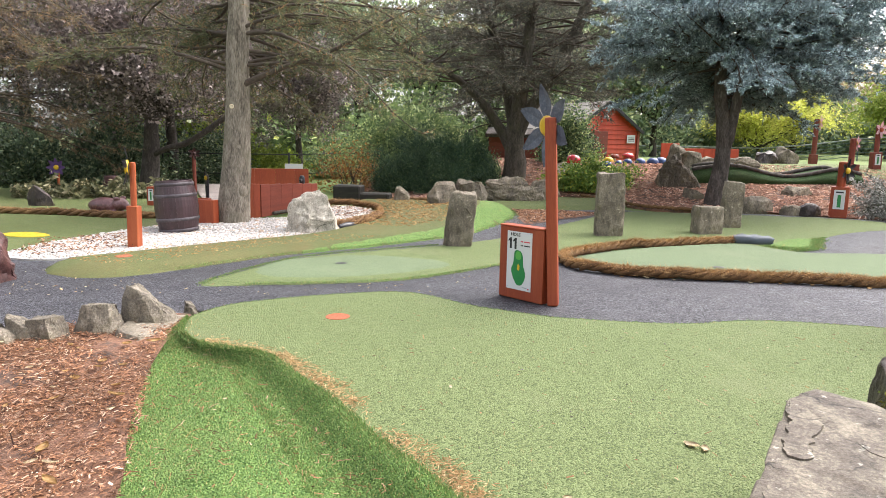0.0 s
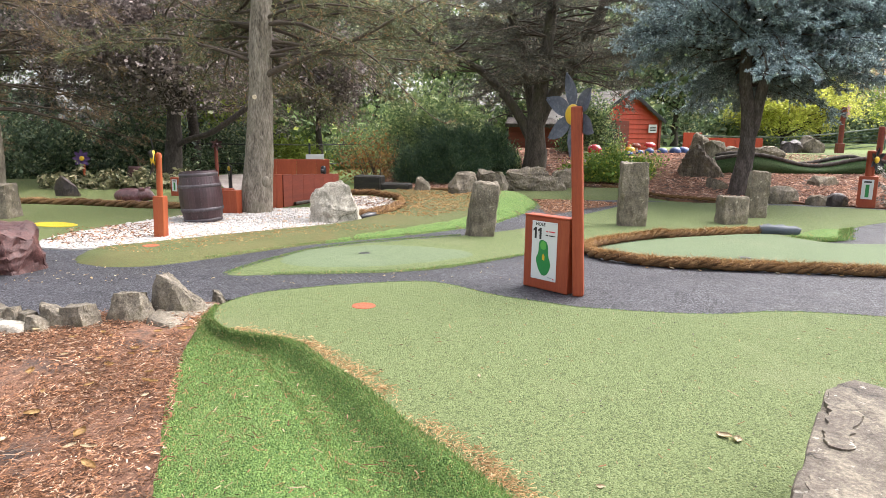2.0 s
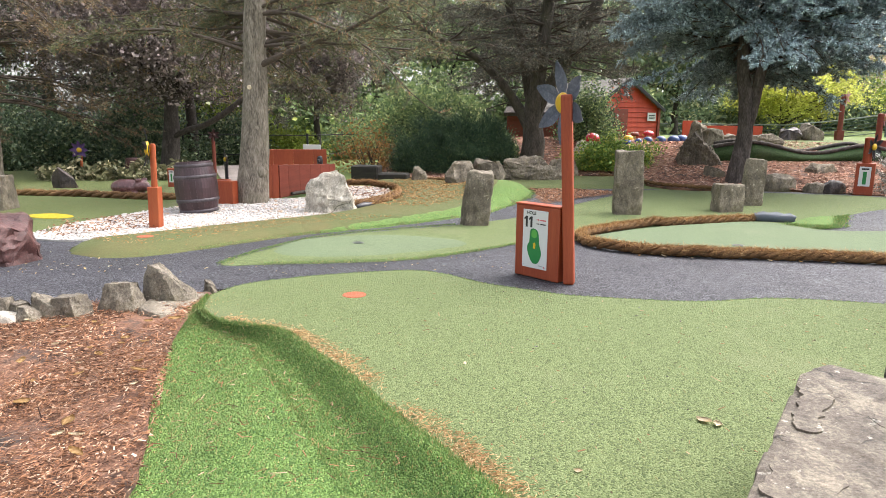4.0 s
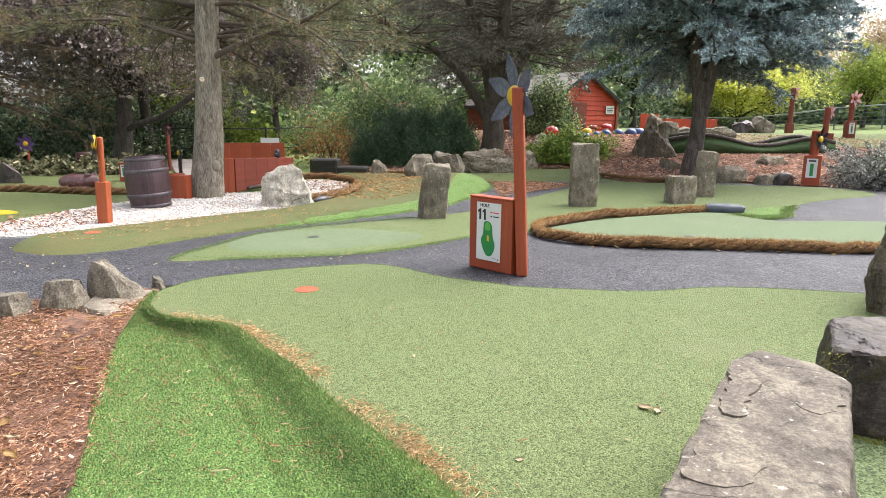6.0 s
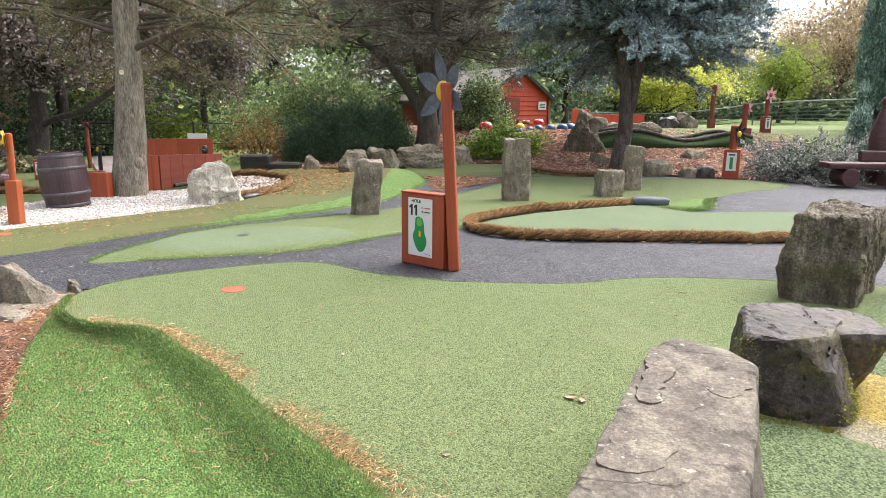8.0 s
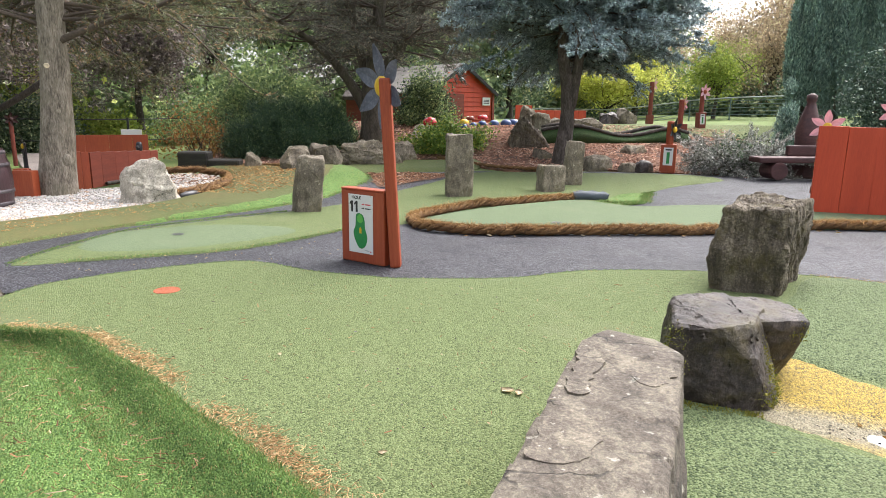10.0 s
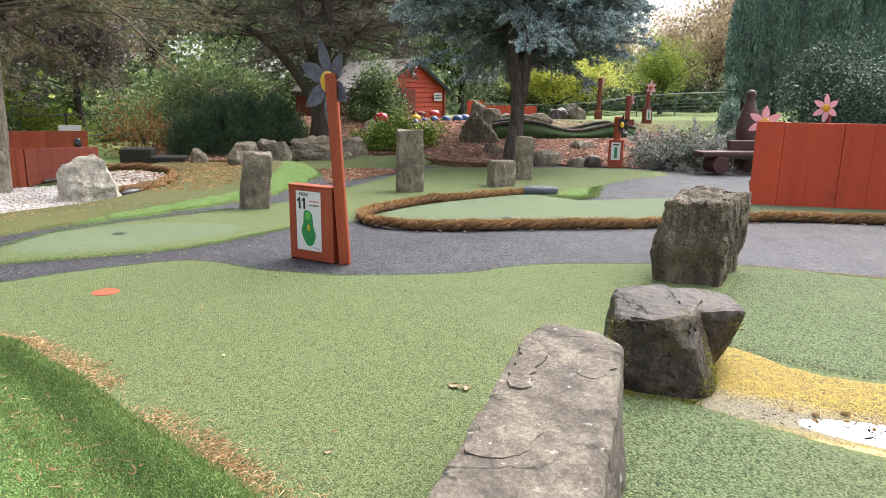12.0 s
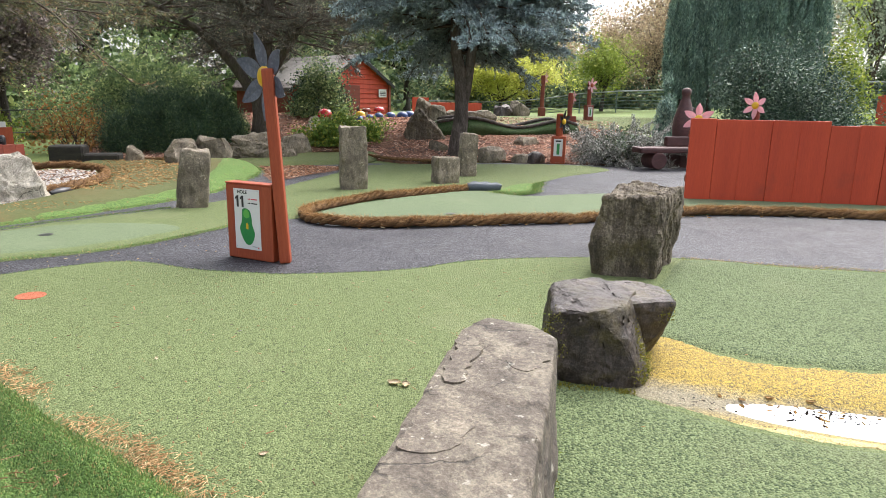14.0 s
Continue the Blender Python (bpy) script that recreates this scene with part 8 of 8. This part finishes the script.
broadleaf((25.5, 22.0, 0.8), "tall airy tree, grey-green leaves paled for haze and glare", 26, 10, (5.4, 4.6, 4.6), F_WILLOW, M_TWIG, 260, 90, 0.11, 0.45, 0.10, 12, 0.25, 0.1)


def columns(at, seed, label, n=7, h=9.0, width=0.85, gap=0.75):
    """Columnar cypresses grown together: each an upright spindle of flat sprays."""
    rng = np.random.default_rng(seed)
    for k in range(n):
        x, y = at[0] + k * gap * 0.86, at[1] - k * gap * 0.5 + rng.uniform(-0.3, 0.3)
        root = thing("cypress_tree", Matrix.Translation(at_land(x, y, -0.03)), label, "tree", "row of cypresses")
        hh = h * rng.uniform(0.85, 1.08)
        v, f = tube([(0, 0, 0), (0.02, 0, hh * 0.5), (0, 0, hh * 0.95)], [0.1, 0.06, 0.01], 8)
        np_part("trunk", v, f, M_BARK_DARK, root, smooth=True)
        P, D = [], []
        for q in range(10):
            az0, out = rng.uniform(0, 2 * np.pi), width * math.sqrt(rng.uniform(0.05, 1)) * 0.8
            low, high = rng.uniform(0.0, 0.14) * hh, hh * rng.uniform(0.72, 1.0) * (1 - 0.12 * out / width)
            m = int(300 * (high - low))
            s = rng.uniform(0, 1, m) ** 0.9
            r = 0.24 * (np.clip(s * 5, 0.35, 1) * np.clip((1 - s) * 2.2, 0, 1) ** 0.7)
            az = rng.uniform(0, 2 * np.pi, m)
            bow = 1 + 0.25 * np.sin(np.pi * s)
            P.append(np.stack((np.cos(az0) * out * bow + np.cos(az) * r, np.sin(az0) * out * bow + np.sin(az) * r, low + s * (high - low)), 1))
            D.append(unit(np.stack((np.cos(az) * 0.35, np.sin(az) * 0.35, np.ones(m)), 1) + rng.normal(0, 0.15, (m, 3))))
        P, D = np.concatenate(P), np.concatenate(D)
        v, f = needle_sprays(P, D, np.full(len(P), 0.16), 5, 0.10, 0.034, 0.4, rng)
        np_part("crown", v, f, F_CYPRESS, root)


columns((14.75, 19.5), 31, "tall dark green columnar cypress", 5, 7.2, 0.56, 0.88)
cyp = shrub(at_land(10.9, 15.0, -0.02), "small young cypress by the carving", 33, (0.26, 0.26, 1.6), F_CYPRESS, 120, 60, 0.09, 0.07, 4, "shrub", M_TWIG, 2.0, 0.03)
shrub(at_land(13.75, 13.75, -0.03), "big dark glossy-leaved evergreen bush", 34, (2.15, 1.6, 2.2), F_HOLLY, 600, 100, 0.06, 0.2, 20, "evergreen_bush", flat=0.4)
shrub(at_land(12.9, 14.2, 1.2), "upright shoots of the glossy evergreen bush", 35, (1.4, 1.1, 1.9), F_HOLLY, 200, 50, 0.06, 0.13, 16, "evergreen_bush", flat=0.2)
shrub(at_land(18.4, 16.8, -0.02), "tall light green shrub behind the glossy bush", 47, (0.75, 0.75, 3.3), F_LIME, 170, 60, 0.09, 0.2, 12)
def silver_shrub(at, label, seed, half, stems, per):
    """A wide low shrub: arching stems from one foot, set with small silvery leaves, thicker towards the tips."""
    rng = np.random.default_rng(seed)
    root = thing("silver_shrub", Matrix.Translation(at), label, "shrub")
    wood, P, D = [], [], []
    for k in range(stems):
        az, high = rng.uniform(0, 2 * np.pi), rng.uniform(0.15, 1.0)
        way = np.array((math.cos(az) * half[0], math.sin(az) * half[1], half[2] * high * 1.5))
        start = (rng.normal(0, half[0] * 0.3), rng.normal(0, half[1] * 0.3), 0.0)
        br = limb(start, way, np.linalg.norm(way * (1, 1, 0.75)) * rng.uniform(0.55, 1.0), 10, 0.10, -0.085, rng)
        br[:, 2] = np.maximum(br[:, 2], 0.03)
        wood.append(tube(br, np.linspace(0.012, 0.003, 11), 4))
        t = rng.uniform(0.15, 1.0, per) ** 0.6
        p, d = along(br, t)
        P.append(p + rng.normal(0, 0.022, p.shape))
        D.append(unit(d + rng.normal(0, 0.7, p.shape) + (0, 0, 0.25)))
    wood_part("stem", wood, M_TWIG, root)
    P, D = np.concatenate(P), np.concatenate(D)
    side = unit(np.cross(D, rng.normal(0, 1, P.shape)))
    ln, wd = rng.uniform(0.035, 0.065, (len(P), 1)), 0.0105
    v = np.stack((P, P + D * ln * 0.5 + side * wd, P + D * ln, P + D * ln * 0.5 - side * wd), 1).reshape(-1, 3)
    np_part("crown", v, np.arange(len(v)).reshape(-1, 4), F_SILVER, root, "silvery narrow leaves")
    return root


silver_shrub(at_land(8.3, 12.7, -0.02), "wide silvery-grey shrub with arching leafy stems", 36, (1.05, 0.85, 0.93), 400, 160)
shrub(at_land(8.3, 12.75, -0.02), "dark green heart of the silvery shrub", 37, (1.0, 0.65, 0.72), F_HEDGE, 150, 60, 0.05, 0.11, 8, "silver_shrub", M_TWIG)
shrub(at_land(2.58, 15.9, -0.02), "bright green leafy shrub with yellow flecks", 38, (1.1, 0.6, 0.78), F_HEBE, 190, 75, 0.06, 0.10, 12)
shrub(at_land(2.45, 19.2, -0.02), "rounded dark green bush against the shed", 39, (0.85, 0.6, 1.55), F_YEW, 230, 80, 0.055, 0.14, 10)
shrub(at_land(2.45, 18.95, -0.02), "fresh green climber over the bush by the shed", 40, (0.9, 0.62, 1.75), F_GREEN, 150, 60, 0.055, 0.14, 14)
for i, (x, y, w, d, h) in enumerate(((-2.0, 15.7, 0.7, 0.6, 0.95), (-1.35, 16.1, 0.85, 0.75, 1.6), (-0.6, 16.2, 0.8, 0.7, 1.4), (-0.95, 15.6, 0.75, 0.6, 0.8), (-0.1, 16.4, 0.5, 0.5, 0.95))):
    shrub(at_land(x, y, -0.02), "dark feathery yew bush with lighter tips", 141 + i, (w, d, h), F_YEW, 230, 120, 0.06, 0.085, 10, "yew_bush", M_TWIG, 0.2, 0.016)
shrub(at_land(-0.05, 17.0, -0.02), "grey-green bush beside the pine trunk", 43, (0.6, 0.5, 0.55), F_GREEN, 120, 60, 0.07, 0.11, 8)
shrub(at_land(-1.5, 18.4, -0.02), "tall light green leafy bush", 44, (1.3, 0.9, 2.1), F_GREEN, 170, 70, 0.06, 0.16, 12)
shrub(at_land(-3.2, 16.3, -0.02), "low bush with orange-brown autumn leaves", 45, (1.15, 0.8, 1.2), F_ORANGE, 95, 24, 0.06, 0.19, 22)
shrub(at_land(-2.6, 18.6, -0.02), "light green leafy bush", 46, (1.6, 1.0, 2.2), F_GREEN, 170, 70, 0.065, 0.18, 12)
for i, (x, y, w, h) in enumerate(((-9.1, 13.0, 0.55, 0.34), (-8.3, 13.1, 0.6, 0.36), (-7.5, 13.4, 0.6, 0.34), (-6.9, 13.7, 0.45, 0.3))):
    shrub((x, y, 0.0), "low clump of variegated broad-leaved plants", 50 + i, (w, 0.35, h), F_VARIEGATED, 60, 26, 0.10, 0.06, 5, "border_plant", flat=0.5)
for i, (x, y, w, h, lf) in enumerate(((-12.5, 17.0, 2.0, 1.8, F_HEDGE), (-10.5, 18.6, 1.8, 2.0, F_HEDGE), (-15.5, 18.0, 2.2, 2.4, F_HEDGE), (-8.3, 19.5, 1.6, 1.5, F_HEDGE), (-6.6, 20.4, 1.2, 0.9, F_LIME), (-4.6, 23, 1.8, 1.5, F_GREEN),
                                      (-13.0, 15.4, 1.2, 1.0, F_HEDGE), (-9.6, 17.2, 1.3, 1.3, F_HEDGE), (-18.5, 17.0, 2.2, 2.2, F_HEDGE))):
    shrub(at_land(x, y, -0.03), "dense dark green hedge bush before the wood" if lf is not F_LIME and lf is not F_GREEN else "sunlit light green bush before the wood", 60 + i, (w, w * 0.7, h), lf, 240, 80, 0.078, 0.2, 10)

for i, (x, y, w, h, lf) in enumerate(((9, 44, 4.5, 3.0, F_WOOD), (17, 47, 5, 3.2, F_WOOD), (25, 43, 5, 3.0, F_WOOD), (33, 38, 5, 3.2, F_AUTUMN), (41, 31, 5, 3.5, F_WOOD), (2, 41, 5, 3.5, F_GREEN), (-7, 38, 5, 3.5, F_GREEN),
                                      (-16, 33, 5, 3.5, F_WOOD), (-25, 27, 5, 3.5, F_WOOD), (-33, 18, 5, 3.5, F_WOOD), (4.5, 31, 3.0, 2.4, F_WOOD), (48, 22, 5, 3.5, F_WOOD), (12.5, 46, 4, 2.6, F_YEW), (-9.5, 30, 3.5, 2.6, F_GREEN), (-3.5, 30, 3.5, 2.6, F_GREEN), (-12.5, 27, 3, 2.4, F_LIME), (14, 43, 4.5, 2.8, F_WOOD), (21, 45, 4.5, 2.8, F_WOOD), (29, 38, 4.5, 2.8, F_WOOD), (37, 34, 4.5, 2.8, F_WOOD))):
    shrub(at_land(x, y, -0.05), "thick far hedge at the park's edge", 160 + i, (w, w * 0.5, h), lf, 330, 28, 0.29, 0.5, 6, "far_hedge")

# far woods: a few trees, repeated; those behind the camera are unseen, added to close in the light
kinds = [broadleaf((-20, 34, 0), "tall park tree with dull green leaves", 71, 12, (6.5, 4.2, 5.2), F_WOOD, M_BARK_DARK, 230, 54, 0.19, 0.6, 0.2, 8, 0.25, 0.25, name="park_tree"),
         broadleaf((-12, 36, 0), "tall park tree with fresh green leaves", 72, 11, (6.0, 3.8, 5.0), F_GREEN, M_BARK_DARK, 220, 54, 0.19, 0.6, 0.2, 8, 0.25, 0.25, name="park_tree"),
         broadleaf((30, 44, 0.9), "tall park tree turning brown in autumn", 73, 11, (6.0, 4.4, 4.8), F_AUTUMN, M_BARK_DARK, 230, 54, 0.19, 0.6, 0.22, 8, 0.25, 0.25, name="park_tree"),
         conifer((-14.5, 26, 0.0), "dark far conifer with drooping branches", 74, [([(0, 0, 0), (0.1, 0, 4), (0, 0, 11)], [0.24, 0.16, 0.02])], 1.4, 10.8, 0.45, lambda z: 3.6 * min(1, (11.3 - z) / 7), 6, F_DARK, M_BARK_DARK,
                 -0.04, 0.1, 0.3, 0.9, 9, 0.22, 0.04, 0.9, 0.2, sub=2, top_thin=0.6, dense_below=8, name="park_conifer")]
for ob in kinds:
    tagged(ob, group="park trees")
rng_wood = random.Random(77)
FAR = [(-30, 30, 0), (-26, 24, 3), (-22, 27, 0), (-17, 24, 3), (-15, 30, 0), (-19, 21, 3), (-10.5, 27, 3), (-9.5, 33, 0), (-12.5, 22.5, 0), (-13, 34, 1), (0.5, 38, 1), (1.2, 26.5, 3), (2.5, 32, 0), (5.5, 38, 1),
       (9, 42, 0), (14, 46, 0), (18.5, 41, 0), (19, 52, 2), (23.5, 48, 2), (27, 40, 2), (27.5, 47, 2), (31, 51, 2), (25.5, 52, 2), (34, 42, 2), (33, 35, 1), (38, 33, 0), (29, 33.5, 2), (43, 33, 1), (40, 26, 1), (47, 26, 0), (-3.5, 40, 1), (-7, 37, 0),
       # (-26, 4) to (34, 2): unseen trees, added only to close in the light
       (-34, 20, 0), (-30, 13, 3), (-24, 15, 0), (52, 18, 0), (46, 14, 2), (-26, 4, 0), (-24, -8, 1), (-14, -18, 0), (0, -22, 2), (13, -20, 0), (26, -12, 1), (34, 2, 0), (-16, 40, 1), (25, 56, 0), (4, 52, 0)]
for x, y, k in FAR:
    s = rng_wood.uniform(0.85, 1.2) * (0.72 if 0.38 < math.atan2(x, y) < 0.62 and y > 30 else 1.0)
    copy_thing(kinds[k], Matrix.Translation(at_land(x, y, -0.1)) @ pose(0, 0, 0, 0, 0, rng_wood.uniform(0, 360)) @ Matrix.Diagonal((s, s, s, 1)))
